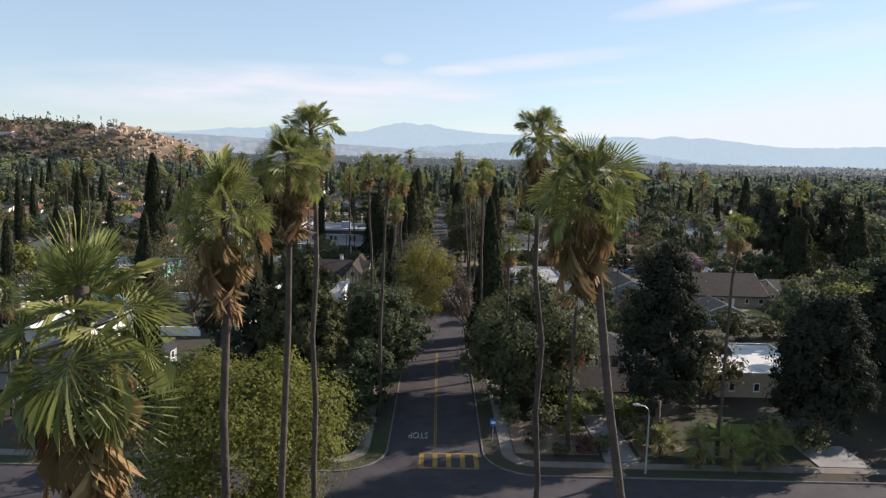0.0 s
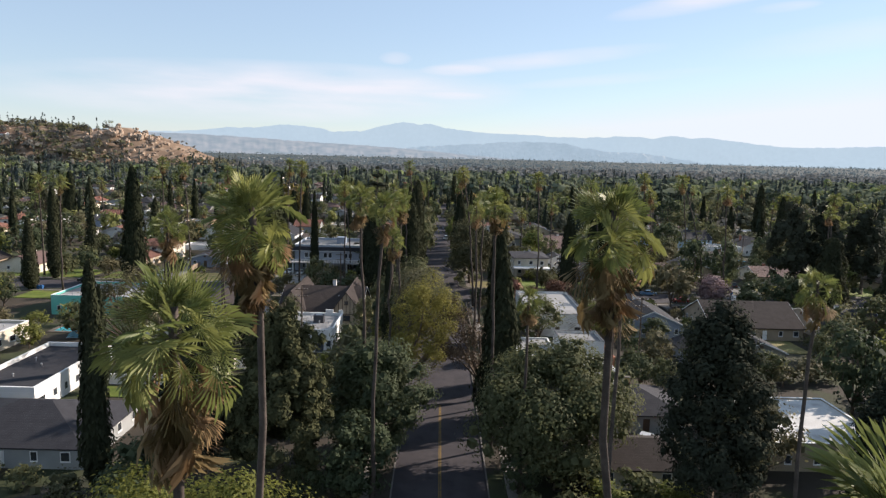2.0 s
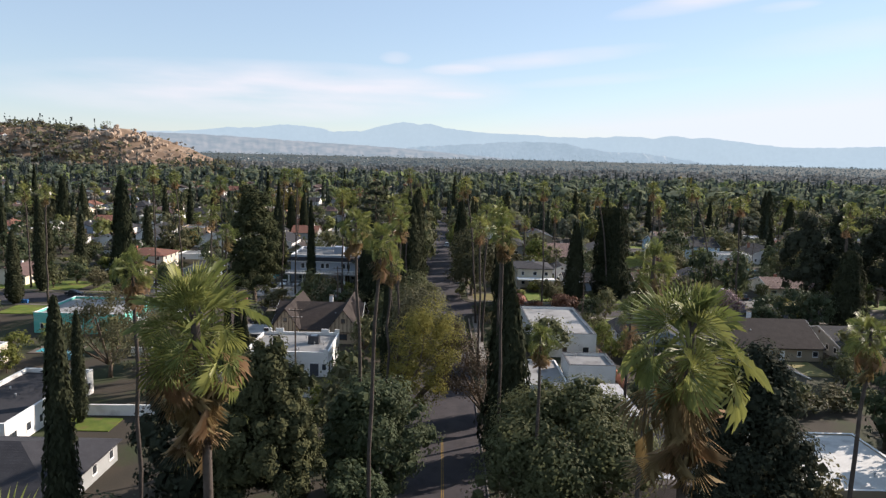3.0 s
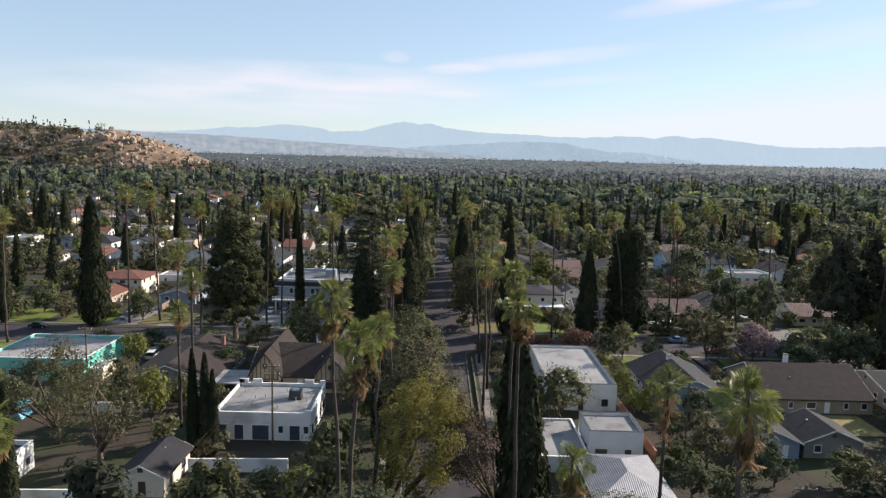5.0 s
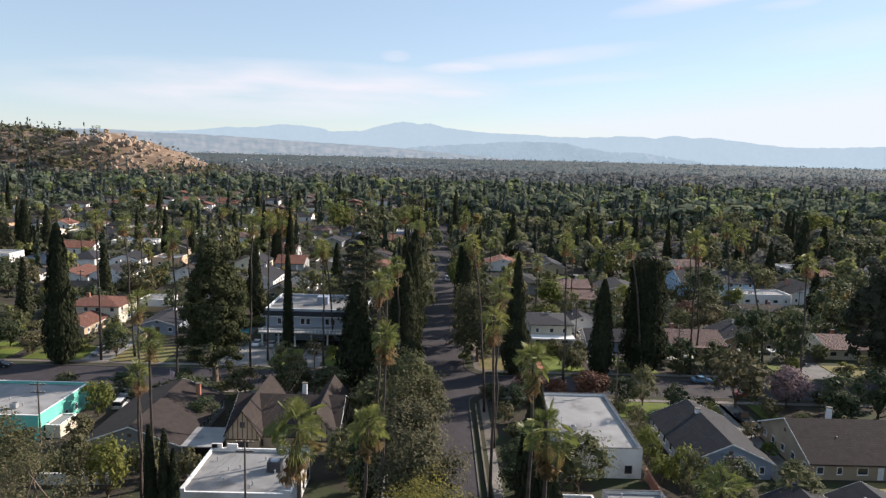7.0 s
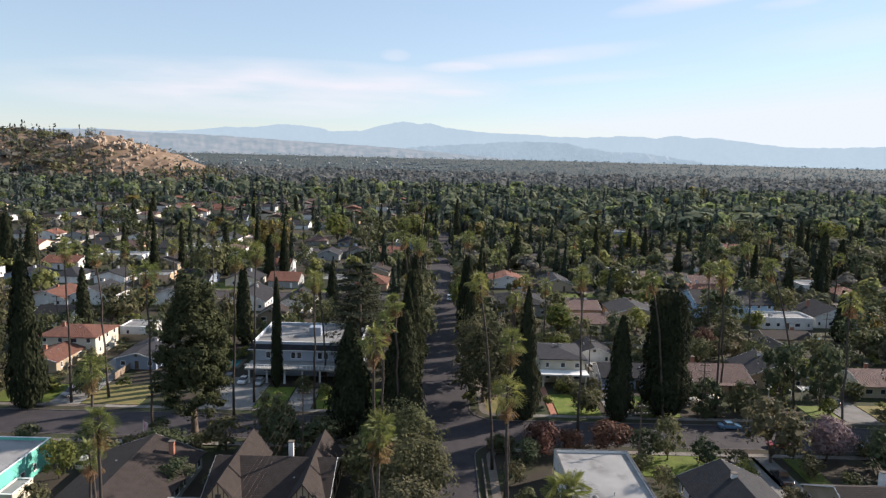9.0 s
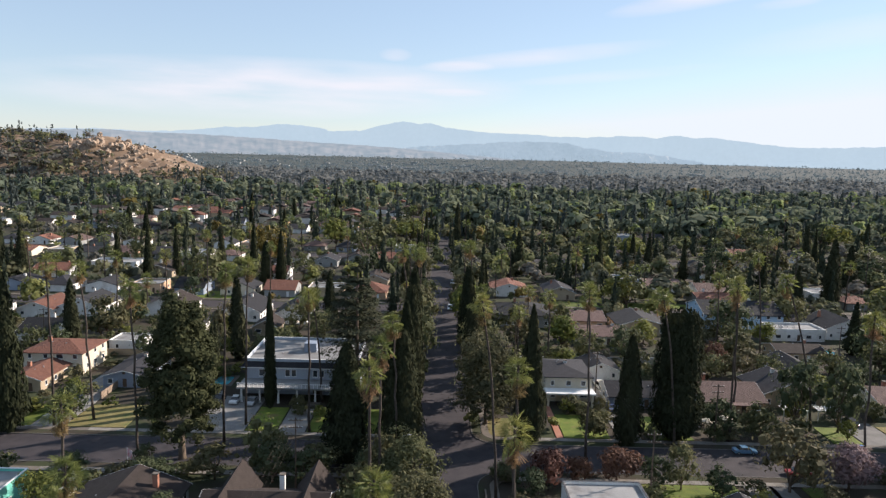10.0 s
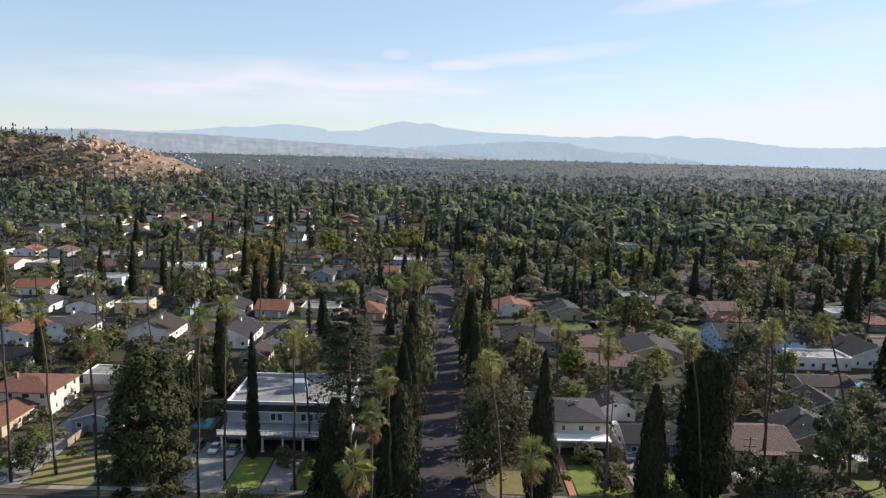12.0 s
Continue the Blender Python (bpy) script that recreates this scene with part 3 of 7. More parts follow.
def on_shell(n, low=0.72, high=1.06, inner=0.22):
    r = np.where(rng.random(n) < inner, 0.3 + 0.5 * rng.random(n), low + (high - low) * rng.random(n))
    return unit(rng.normal(size=(n, 3))) * r[:, None]


def limbs(shape, foot, tops, r0, bend=0.15):
    for top in tops:
        a, b = Vector(foot), Vector(top)
        mid = a.lerp(b, 0.5) + Vector((rng.normal() * bend, rng.normal() * bend, abs(rng.normal()) * bend)) * (b - a).length
        shape.tube([a, mid, b], [r0, r0 * 0.6, r0 * 0.15], 5)


CUBE = np.array([[(-1, -1, -1), (-1, 1, -1), (1, 1, -1), (1, -1, -1)], [(-1, -1, 1), (1, -1, 1), (1, 1, 1), (-1, 1, 1)], [(-1, -1, -1), (1, -1, -1), (1, -1, 1), (-1, -1, 1)],
                 [(-1, 1, -1), (-1, 1, 1), (1, 1, 1), (1, 1, -1)], [(-1, -1, -1), (-1, -1, 1), (-1, 1, 1), (-1, 1, -1)], [(1, -1, -1), (1, 1, -1), (1, 1, 1), (1, -1, 1)]]) * 0.577


def lumps(centres, radii):
    """Small closed lumps of inner twigs that keep a crown from being seen through."""
    out = []
    for c, r in zip(centres, radii):
        m = np.array(Euler(tuple(rng.random(3) * 6)).to_matrix())
        out.append(CUBE @ m.T * r + c)
    return np.concatenate(out)


def twigs(centres, size, core, n):
    """The dense inside of each clump: one lump in small trees, a cluster of little ones in large trees."""
    if n < 5000:
        return lumps(centres, size * core)
    k = np.repeat(np.arange(len(centres)), 5)
    return lumps(centres[k] + in_ball(len(k)) * (size[k] * 0.55)[:, None], size[k] * core * 0.62)


def broadleaf_meshes(name, h, w, bare, n, leaf, mat, clumps=40, bark=None, spread=0.24, flat=1.0, over=(0, 0), core=0.34, taper=0.0):
    """Trunk and crown of a round or spreading tree: clumps of leaves on limbs."""
    rz = (h - bare) / 2
    cz = bare + rz
    d = unit(rng.normal(size=(clumps, 3)))
    d[:, 2] = np.where(d[:, 2] < -0.85, -d[:, 2], d[:, 2])
    rad = 0.45 + 0.5 * rng.random((clumps, 1)) ** 0.6
    c = d * rad * np.array([w / 2, w / 2, rz]) * (0.8 + 0.25 * rng.random((clumps, 1))) + (0, 0, cz)
    c[:, :2] *= 1.0 + taper * 0.35 - taper * np.clip((c[:, 2:] - bare) / (h - bare), 0, 1)
    c[:, :2] += np.array(over) * np.clip((c[:, 2:] - bare * 0.5) / rz, 0, 1)
    size = w * spread * (0.55 + 0.75 * rng.random(clumps))
    k = rng.integers(0, clumps, n)
    o = on_shell(n)
    pos = c[k] + o * size[k][:, None] * np.array([1, 1, 0.75 * flat])
    nrm = o * 1.2 + 0.5 * unit(pos - (0, 0, cz - rz * 0.4)) + rng.normal(size=(n, 3)) * 0.35 + (0, 0, 0.25)
    crown = quads_mesh(name + "_crown", np.concatenate([leaves(pos, nrm, leaf * (0.6 + 0.8 * rng.random(n)), 0.55), twigs(c, size, core, n)]), mat)
    s = Shape()
    r = max(0.12, h * 0.022)
    s.tube([(0, 0, -0.2), (rng.normal() * 0.1, rng.normal() * 0.1, bare * 0.6), (0, 0, bare + rz * 0.3)], [r * 1.35, r, r * 0.75], 8)
    limbs(s if bare > 1.0 else Shape(), (0, 0, bare * 0.75), [tuple(c[i]) for i in range(min(9, clumps))], r * 0.6)
    trunk = s.mesh(name + "_trunk", True)
    trunk.materials.append(bark or BARK)
    return trunk, crown


def cypress_meshes(name, h, w, n, leaf, mat, blunt=0.5, lump=0.16):
    """A column of dense upright sprays over a dark core."""
    def radius(u):
        return w / 2 * np.minimum(1, (u / 0.14) ** 0.5) * np.maximum(1 - u, 0) ** blunt * 1.12
    u = rng.random(n) ** 1.05 * 0.985
    a = rng.random(n) * 2 * math.pi
    wob = np.array([noise.noise((math.cos(q) * 1.6, math.sin(q) * 1.6, z * h * 0.35)) + 0.5 * noise.noise((math.cos(q) * 4, math.sin(q) * 4, z * h * 1.1)) for q, z in zip(a, u)])
    r = radius(u) * (0.93 + lump * wob) * (0.9 + 0.14 * rng.random(n))
    pos = np.stack([np.cos(a) * r, np.sin(a) * r, 0.25 + u * h], 1)
    nrm = np.stack([np.cos(a), np.sin(a), 0.35 + 0 * a], 1) + rng.normal(size=(n, 3)) * 0.35
    q = leaves(pos, nrm, leaf * (0.7 + 0.7 * rng.random(n)), 0.38, np.array([0, 0, 1.0]))
    core = []
    zs = np.linspace(0.02, 0.96, 9)
    for z0, z1 in zip(zs, zs[1:]):
        for k in range(8):
            a0, a1 = 2 * math.pi * k / 8, 2 * math.pi * (k + 1) / 8
            r0, r1 = radius(z0) * 0.74, radius(z1) * 0.74
            core.append([(math.cos(a0) * r0, math.sin(a0) * r0, z0 * h), (math.cos(a1) * r0, math.sin(a1) * r0, z0 * h), (math.cos(a1) * r1, math.sin(a1) * r1, z1 * h), (math.cos(a0) * r1, math.sin(a0) * r1, z1 * h)])
    crown = quads_mesh(name + "_crown", np.concatenate([q, np.array(core)]), mat)
    trunk = Shape().tube([(0, 0, -0.2), (0, 0, h * 0.12), (0, 0, h * 0.5)], [0.28, 0.22, 0.1], 7).mesh(name + "_trunk", True)
    trunk.materials.append(BARK)
    return trunk, crown


def conifer_meshes(name, h, w, bare, n, leaf, mat, power=0.75, whorl=0.0, bark=None):
    """A cone of drooping boughs; whorl gives flat separate tiers."""
    boughs = 130
    u = np.sort(rng.random(boughs)) ** 0.85
    if whorl:
        u = np.clip(np.round(u * 10) / 10 + rng.normal(size=boughs) * 0.008, 0.0, 0.99)
    a = np.arange(boughs) * 2.399 + rng.normal(size=boughs) * 0.3
    reach = w / 2 * np.maximum(1.02 - u ** (1.5 if whorl else 1 / power), 0.05) * (0.72 + 0.36 * rng.random(boughs)) * np.minimum(1, 0.7 + u * 2.2)
    k = rng.integers(0, boughs, n)
    s = rng.random(n) ** 0.6
    out = reach[k] * s
    side = rng.normal(size=n) * (0.10 + 0.16 * s) * reach[k] * 0.8
    drop = (-0.16 * out * s) if not whorl else (0.05 * out - 0.02 * out * out * 0.2)
    thick = (0.55 if not whorl else 0.16) * rng.normal(size=n) * (0.4 + 0.08 * reach[k])
    z = bare + u[k] * (h - bare) + drop + thick
    ca, sa = np.cos(a[k]), np.sin(a[k])
    pos = np.stack([ca * out - sa * side, sa * out + ca * side, z], 1)
    nrm = np.stack([ca * 0.6, sa * 0.6, 0.9 + 0 * ca], 1) + rng.normal(size=(n, 3)) * (0.55 if not whorl else 0.3)
    q = leaves(pos, nrm, leaf * (0.6 + 0.8 * rng.random(n)), 0.45)
    if not whorl:
        inner = np.arange(0, boughs, 2)
        rr = reach[inner] * 0.40
        cc = np.stack([np.cos(a[inner]) * rr * 0.9, np.sin(a[inner]) * rr * 0.9, bare + u[inner] * (h - bare) - 0.1 * rr], 1)
        q = np.concatenate([q, lumps(cc, rr * 0.95 + 0.15)])
    crown = quads_mesh(name + "_crown", q, mat)
    t = Shape().tube([(0, 0, -0.2), (0, 0, h * 0.3), (0, 0, h * 0.94)], [h * 0.02, h * 0.014, 0.05], 8)
    for i in range(0, boughs, 3):
        t.tube([(0, 0, bare + u[i] * (h - bare)), (math.cos(a[i]) * reach[i] * 0.8, math.sin(a[i]) * reach[i] * 0.8, bare + u[i] * (h - bare) - 0.08 * reach[i])], [0.07, 0.02], 4)
    trunk = t.mesh(name + "_trunk", True)
    trunk.materials.append(bark or BARK)
    return trunk, crown


def plant(name, label, category, meshes, at, group="", turn=None, scale=1.0, mass="crown"):
    """A tree or shrub with its trunk and crown as parts."""
    t = thing(name, label, category, (at[0], at[1], at[2] if len(at) > 2 else 0), rng.random() * 360 if turn is None else turn, group)
    t.scale = (scale, scale, scale) if isinstance(scale, (int, float)) else scale
    part("trunk", meshes[0], None, t)
    part(mass, meshes[1], None, t)
    return t


# fan palms


def frond_quads(blade=1.0, stalk=1.0, fan=104, segs=17, droop=0.3, fold=0.06, nod=14, gap=0.26):
    """One fan leaf along +x: a stalk and pleated, drooping segments."""
    q = []
    w = 0.035
    q.append([(0, -w, 0), (stalk, -w * 0.7, 0.02), (stalk, w * 0.7, 0.02), (0, w, 0)])
    q.append([(0, 0, -w), (stalk, 0, -w * 0.5), (stalk, 0, w), (0, 0, w)])
    for k in range(segs):
        a0, a1 = [radians(-fan + 2 * fan * (k + e) / segs) for e in (gap, 1 - gap)]
        am = (a0 + a1) / 2
        ln = blade * (0.72 + 0.28 * math.cos(am * 0.8)) * (0.88 + 0.2 * rng.random())
        m = (0.42 + 0.12 * rng.random()) * ln
        zt = -droop * ln * (0.6 + 0.8 * rng.random())

        def p(a, r, z):
            c, s, f = math.cos(radians(nod)), math.sin(radians(nod)), math.cos(a) * r
            return (stalk + f * c + z * s, math.sin(a) * r, z * c - f * s + 0.25 * abs(math.sin(a)) * r * s)
        q.append([p(am, 0.0, 0.02), p(a0, m, -0.05 + fold * (k % 2)), p(am, m * 1.12, -0.02 - fold * (k % 2)), p(a1, m, -0.05 + fold * ((k + 1) % 2))])
        tip = radians(1.6)
        q.append([p(a0 + (am - a0) * 0.3, m * 0.97, -0.05), p(am - tip * 0.6, ln * 0.86, zt * 0.45), p(am, ln * 1.1, zt * 1.7), p(a1 + (am - a1) * 0.2, m * 0.97, -0.05)])
    return np.array(q)


def turned(q, az_, elev, roll, at, scale=1.0):
    m = np.array(Euler((roll, -elev, az_), "XYZ").to_matrix())
    return q @ m.T * scale + np.array(at)


LIVE = [frond_quads(1.05, 0.85, 104, 15, 0.08, 0.05, v, 0.24) for v in (4, 18, 34, 50)]
DEAD = [frond_quads(1.2, 0.8, 42, 9, 0.1, 0.03, 44, 0.28) for _ in range(3)]
LIVE_MESH = [quads_mesh("frond", frond_quads(1.05, 0.7 + 0.1 * k, 96 + 4 * k, 27, 0.05 + 0.025 * k, 0.045, 9 * k, 0.25), LEAF["palm"]) for k in range(6)]
DEAD_MESH = [quads_mesh("dead_frond", frond_quads(1.25, 0.6 + 0.22 * k, 26 + 6 * k, 19, 0.16, 0.05, 14 + 7 * k, 0.34), LEAF["dead"]) for k in range(4)]


def frond_poses(live, dead, skirt):
    rows = []
    for k in range(live):
        u = (k + 0.5) / live
        rows.append((True, k * 2.399 + rng.normal() * 0.15, radians(86 - 128 * u ** 1.05 + rng.normal() * 14), rng.normal() * 0.95, 0.35 - 0.85 * u, 0.72 + 0.28 * min(1, u * 2.2) + rng.normal() * 0.13))
    for k in range(dead):
        u = (k + 0.5) / dead
        rows.append((False, k * 2.399 + rng.normal() * 0.3, radians(-44 - 26 * min(1, u * 2.0) + rng.normal() * 10), rng.normal() * 0.7, -0.3 - skirt * u, 1.02 - 0.3 * u + rng.normal() * 0.17))
    return rows


def palm_trunk(h, lean, r=0.18):
    pts, rad = [], []
    wob = [(rng.normal() * 0.12, rng.normal() * 0.12) for _ in range(9)]
    for k in range(9):
        u = k / 8
        b = u * u * 0.6 + u * 0.4
        pts.append((lean[0] * b + wob[k][0] * (0 < k < 8), lean[1] * b + wob[k][1] * (0 < k < 8), -0.2 + u * (h + 0.2)))
        rad.append(r * (1.5 - 2.2 * u if u < 0.15 else 1.17 - 0.45 * u))
    me = Shape().tube(pts, rad, 8).mesh("palm_trunk", True)
    me.materials.append(PALMBARK)
    return me


def fan_palm(at, h, lean=(0, 0), label="tall fan palm with a brown skirt of dead fronds", detail=False, live=28, dead=20, skirt=1.5, size=1.0, group="fan palms"):
    size *= 1.0 if detail else 1.24
    t = thing("fan_palm", label, "palm tree", (at[0], at[1], 0), 0, group)
    part("trunk", palm_trunk(h - 0.3, lean, 0.19 * size ** 0.5), None, t)
    top = (lean[0], lean[1], h - 1.0 * size)
    rows = frond_poses(live, dead, skirt)
    if detail:
        for alive, a, e, roll, dz, sc in rows:
            pool = (LIVE_MESH[:3] if e > 0.5 else LIVE_MESH[2:]) if alive else DEAD_MESH
            ob = part("frond" if alive else "dead_frond", pool[int(rng.integers(len(pool)))], None, t)
            ob.location = (top[0], top[1], top[2] + dz * size)
            ob.rotation_euler = (roll, -e, a)
            ob.scale = (sc * size,) * 3
        return t
    for alive, name, mat in ((True, "crown", LEAF["palm"]), (False, "dead_fronds", LEAF["dead"])):
        qs = [turned((LIVE if alive else DEAD)[int(rng.integers(3))], a, e, roll, (top[0], top[1], top[2] + dz * size), sc * size) for al, a, e, roll, dz, sc in rows if al == alive]
        if qs:
            part(name, quads_mesh(name, np.concatenate(qs), mat), None, t)
    return t


# ---- the near street's palms ----
NEAR_PALMS = [(-7.1, 12.2, 31.7, 1.05), (-7.8, 23.4, 33.0, 0.92), (-7.3, 31.6, 34.6, 0.92), (-8.3, 42.4, 36.4, 0.98), (4.7, 22.7, 34.2, 0.95), (5.8, 41.4, 36.6, 1.0)]
for (x, y, h, size), lean in zip(NEAR_PALMS, ((0.6, -0.4), (0.3, 0.2), (0.4, -0.3), (-0.6, 0.2), (-3.6, 0.4), (-0.8, 0.3))):
    fan_palm((x - lean[0], y - lean[1]), h, lean, detail=True, live=36, dead=42, skirt=2.3, size=size, label="tall fan palm with green fronds and a shaggy brown skirt")
for x, y, h, lx, ly, size, skirt in (
        (15.6, 76.6, 33.4, 0.2, 0, 1.0, 1.6), (33.3, 76.6, 28.2, 0.2, 0, 1.05, 0.8), (9.0, 89.7, 23.6, 0.2, 0, 0.9, 1.2), (6.6, 102, 33, -0.5, 0, 1.0, 1.8), (7.4, 117.4, 33.2, -0.1, 0, 1.0, 1.6),
        (-9.6, 100.2, 33.8, -1.0, 0, 1.05, 1.8), (-7.6, 86.2, 33.6, 1.1, 0, 1.0, 2.2), (-8.2, 118, 26.6, 0.5, 0, 1.0, 1.5), (-7.9, 134.4, 30.8, 0.5, 0, 0.95, 2.0), (-23.7, 73, 32.6, 0, 0, 0.9, 1.2),
        (-10.4, 163.2, 31.6, -0.3, 0, 1.0, 1.8), (-11.2, 185, 28.6, 0.3, 0, 1.0, 1.6), (-42.9, 149.6, 20.6, 0, 0, 0.9, 1.6), (-38.6, 143.2, 27.4, 0.3, 0, 0.9, 1.6), (-44.8, 154, 29.8, 0.3, 0, 0.9, 1.6), (27.1, 121.2, 20.2, 0, 0, 1.15, 4.4), (7.0, 151.6, 29.0, -0.5, 0, 1.0, 1.6),
        (-81.2, 216.6, 35.5, 0.2, 0, 1, 1), (-74.7, 220.1, 33.8, -1.7, 0, 1, 1), (-57.1, 201.3, 33.4, -0.5, 0, 1, 1), (-43.7, 209.2, 35.8, 0.9, 0, 1, 1), (-42.2, 219.3, 35.2, 0.9, 0, 1, 1),
        (-28.2, 216.3, 30.0, -0.2, 0, 1, 1), (-28.4, 233.5, 26.1, -2.4, 0, 1, 1), (-9.1, 200.3, 28.9, -1.3, 0, 1, 1),
        (8.4, 188.7, 35.2, -3.5, 0, 0.95, 1.4), (9.0, 171.5, 29.6, 0.1, 0, 1, 1.8), (27.2, 206.4, 33.8, -1, 0, 1, 1), (46.6, 212.9, 32.3, -4.4, 0, 1, 1),
        (59.3, 216.4, 34.2, -0.8, 0, 1, 1), (80.3, 223.7, 33.8, -8.3, 0, 1, 1), (76.5, 199.1, 31.6, -0.8, 0, 1, 1), (-8.4, 243.8, 36, -2.6, 0, 0.95, 1.4), (9.5, 291.2, 31, -1.9, 0, 1.1, 1.6),
        (12.1, 286.9, 18, -0.6, 0, 1.1, 1), (95.3, 281, 30.5, -2.9, 0, 1, 1), (66.9, 232.3, 29.2, -1.6, 0, 1, 1), (150.8, 435, 23.6, 2, 0, 1.1, 1), (-103.4, 316, 13.5, 0, 0, 1.1, 0.8),
        (-54, 84, 17, 0, 0, 1, 1),
        (-100, 196, 30, 0.5, 0, 1, 1), (-118, 219, 29, -0.6, 0, 1, 1), (-64, 330, 24, 0.6, 0, 1, 1), (-92, 345, 26, 0, 0, 1, 1), (-8, 296, 27, -0.5, 0, 1, 1.2), (-8.4, 320, 24, 0.3, 0, 1, 1.2),
        (112, 213, 30, 0.4, 0, 1, 1), (104, 199, 27, -0.5, 0, 1, 1), (8, 345, 24, 0.4, 0, 1.1, 1), (-9, 352, 22, 0, 0, 1.1, 1)):
    fan_palm((x, y), h, (lx, ly), size=size, skirt=skirt, detail=(y < 140 and h > 22))

# ---- houses ----
WINDOW_MESH = {}


def window_meshes(w, h):
    key = (round(w, 1), round(h, 1))
    if key not in WINDOW_MESH:
        a, b = w / 2, h / 2
        s = Shape().prism([(0.02, b), (-0.05, b), (-0.05, -b), (-0.11, -b), (-0.11, -b - 0.08), (0.02, -b - 0.08)], -a, a, "x")
        g = Shape().box(-a + 0.1, a - 0.1, -0.06, -0.02, -b + 0.1, b - 0.1)
        WINDOW_MESH[key] = s.mesh("window"), g.mesh("pane")
    return WINDOW_MESH[key]


FRAME_MESH = {}


def add_window(parent, x, y, z, turn, w=1.2, h=1.2, surround=None, pane=True):
    fm, gm = window_meshes(w, h)
    key = (fm.name, (surround or TRIM).name)
    if key not in FRAME_MESH:
        m = fm.copy()
        m.materials.clear()
        m.materials.append(surround or TRIM)
        FRAME_MESH[key] = m
    ob = part("window", FRAME_MESH[key], None, parent, at=(x, y, z), turn=turn)
    if not gm.materials:
        gm.materials.append(GLASS)
    part("pane", gm, None, ob)
    return ob


def row_of_windows(house, w, d, h, sides, seed, surround=None, door=True, wide=1.2):
    r = random.Random(seed)
    gap = 4.6 if seed >= 70 or seed == 30 else 3.3
    floors = [(0.0, 1.55)] if h < 5.2 else [(0.0, 1.6), (2.9, 4.5)]
    for side in sides:
        ln = w if side in "SN" else d
        n = max(1, int(ln / gap))
        for fl, (z0, zc) in enumerate(floors):
            for k in range(n):
                u = -ln / 2 + ln * (k + 0.5) / n + r.uniform(-0.25, 0.25)
                ww = r.choice((0.9, wide, wide, wide + 0.6))
                x, y, turn = {"S": (u, -d / 2, 0), "N": (-u, d / 2, math.pi), "E": (w / 2, u, math.pi / 2), "W": (-w / 2, -u, -math.pi / 2)}[side]
                if door and side == "S" and fl == 0 and k == n // 2:
                    part("door", Shape().box(x - 0.48, x + 0.48, -d / 2 - 0.05, -d / 2 + 0.04, 0.1, 2.15), TRIM_D if r.random() < 0.5 else TRIM, house, "panelled front door")
                    continue
                add_window(house, x, y, zc, turn, ww, 1.25, surround)


def gable_roof(w, d, h, rise, over=0.5, along="y", thick=0.18):
    a = (w if along == "y" else d) / 2
    L = (d if along == "y" else w) / 2 + over * 0.8
    slope = rise / a
    e = h - slope * over
    sec = [(-a - over, e), (0, h + rise), (a + over, e), (a + over, e - thick), (0, h + rise - thick * 1.15), (-a - over, e - thick)]
    s = Shape()
    n = len(sec)
    i = 0
    for yy in (-L, L):
        s.v += [(p, yy, z) if along == "y" else (yy, p, z) for p, z in sec]
    s.f += [(k, (k + 1) % n, n + (k + 1) % n, n + k) for k in range(n)]
    for o in (0, n):
        s.f += [(o, o + 1, o + 4, o + 5), (o + 1, o + 2, o + 3, o + 4)]
    return s


def hip_roof(w, d, h, rise, over=0.5, thick=0.18):
    a, b = w / 2 + over, d / 2 + over
    e = h - rise * over / (min(w, d) / 2)
    if w >= d:
        r0, r1 = (-(a - b) if a > b else 0, 0), (a - b if a > b else 0, 0)
    else:
        r0, r1 = (0, -(b - a)), (0, b - a)
    t = h + rise
    s = Shape()
    c = [(-a, -b), (a, -b), (a, b), (-a, b)]
    s.v = [(*p, e - thick) for p in c] + [(*p, e) for p in c] + [(*r0, t), (*r1, t)]
    s.f = [(3, 2, 1, 0)] + [(k, (k + 1) % 4, 4 + (k + 1) % 4, 4 + k) for k in range(4)]
    if w >= d:
        s.f += [(4, 5, 9, 8), (5, 6, 9), (6, 7, 8, 9), (7, 4, 8)]
    else:
        s.f += [(4, 5, 8), (5, 6, 9, 8), (6, 7, 9), (7, 4, 8, 9)]
    return s


def walls(w, d, h, rise=0, along="y", base=-0.25):
    s = Shape().box(-w / 2, w / 2, -d / 2, d / 2, base, h)
    if rise:
        a = (w if along == "y" else d) / 2
        L = (d if along == "y" else w) / 2
        s.prism([(-a, h), (a, h), (0, h + rise * 0.97)], -L, L, along)
    return s


def chimney(house, x, y, top, mat=BRICK):
    c = part("chimney", Shape().box(x - 0.4, x + 0.4, y - 0.35, y + 0.35, 1.0, top), mat, house)
    part("chimney_cap", Shape().box(x - 0.48, x + 0.48, y - 0.43, y + 0.43, top, top + 0.12), CONCRETE, c)


def vents(house, w, d, z, r, n=4):
    for _ in range(n):
        x, y = r.uniform(-w * 0.38, w * 0.38), r.uniform(-d * 0.38, d * 0.38)
        part("roof_vent", Shape().lathe([(0.09, z - 0.1), (0.09, z + 0.45), (0.17, z + 0.46), (0.15, z + 0.58), (0.02, z + 0.62)], 8, x, y), METAL, house, "small metal roof vent")


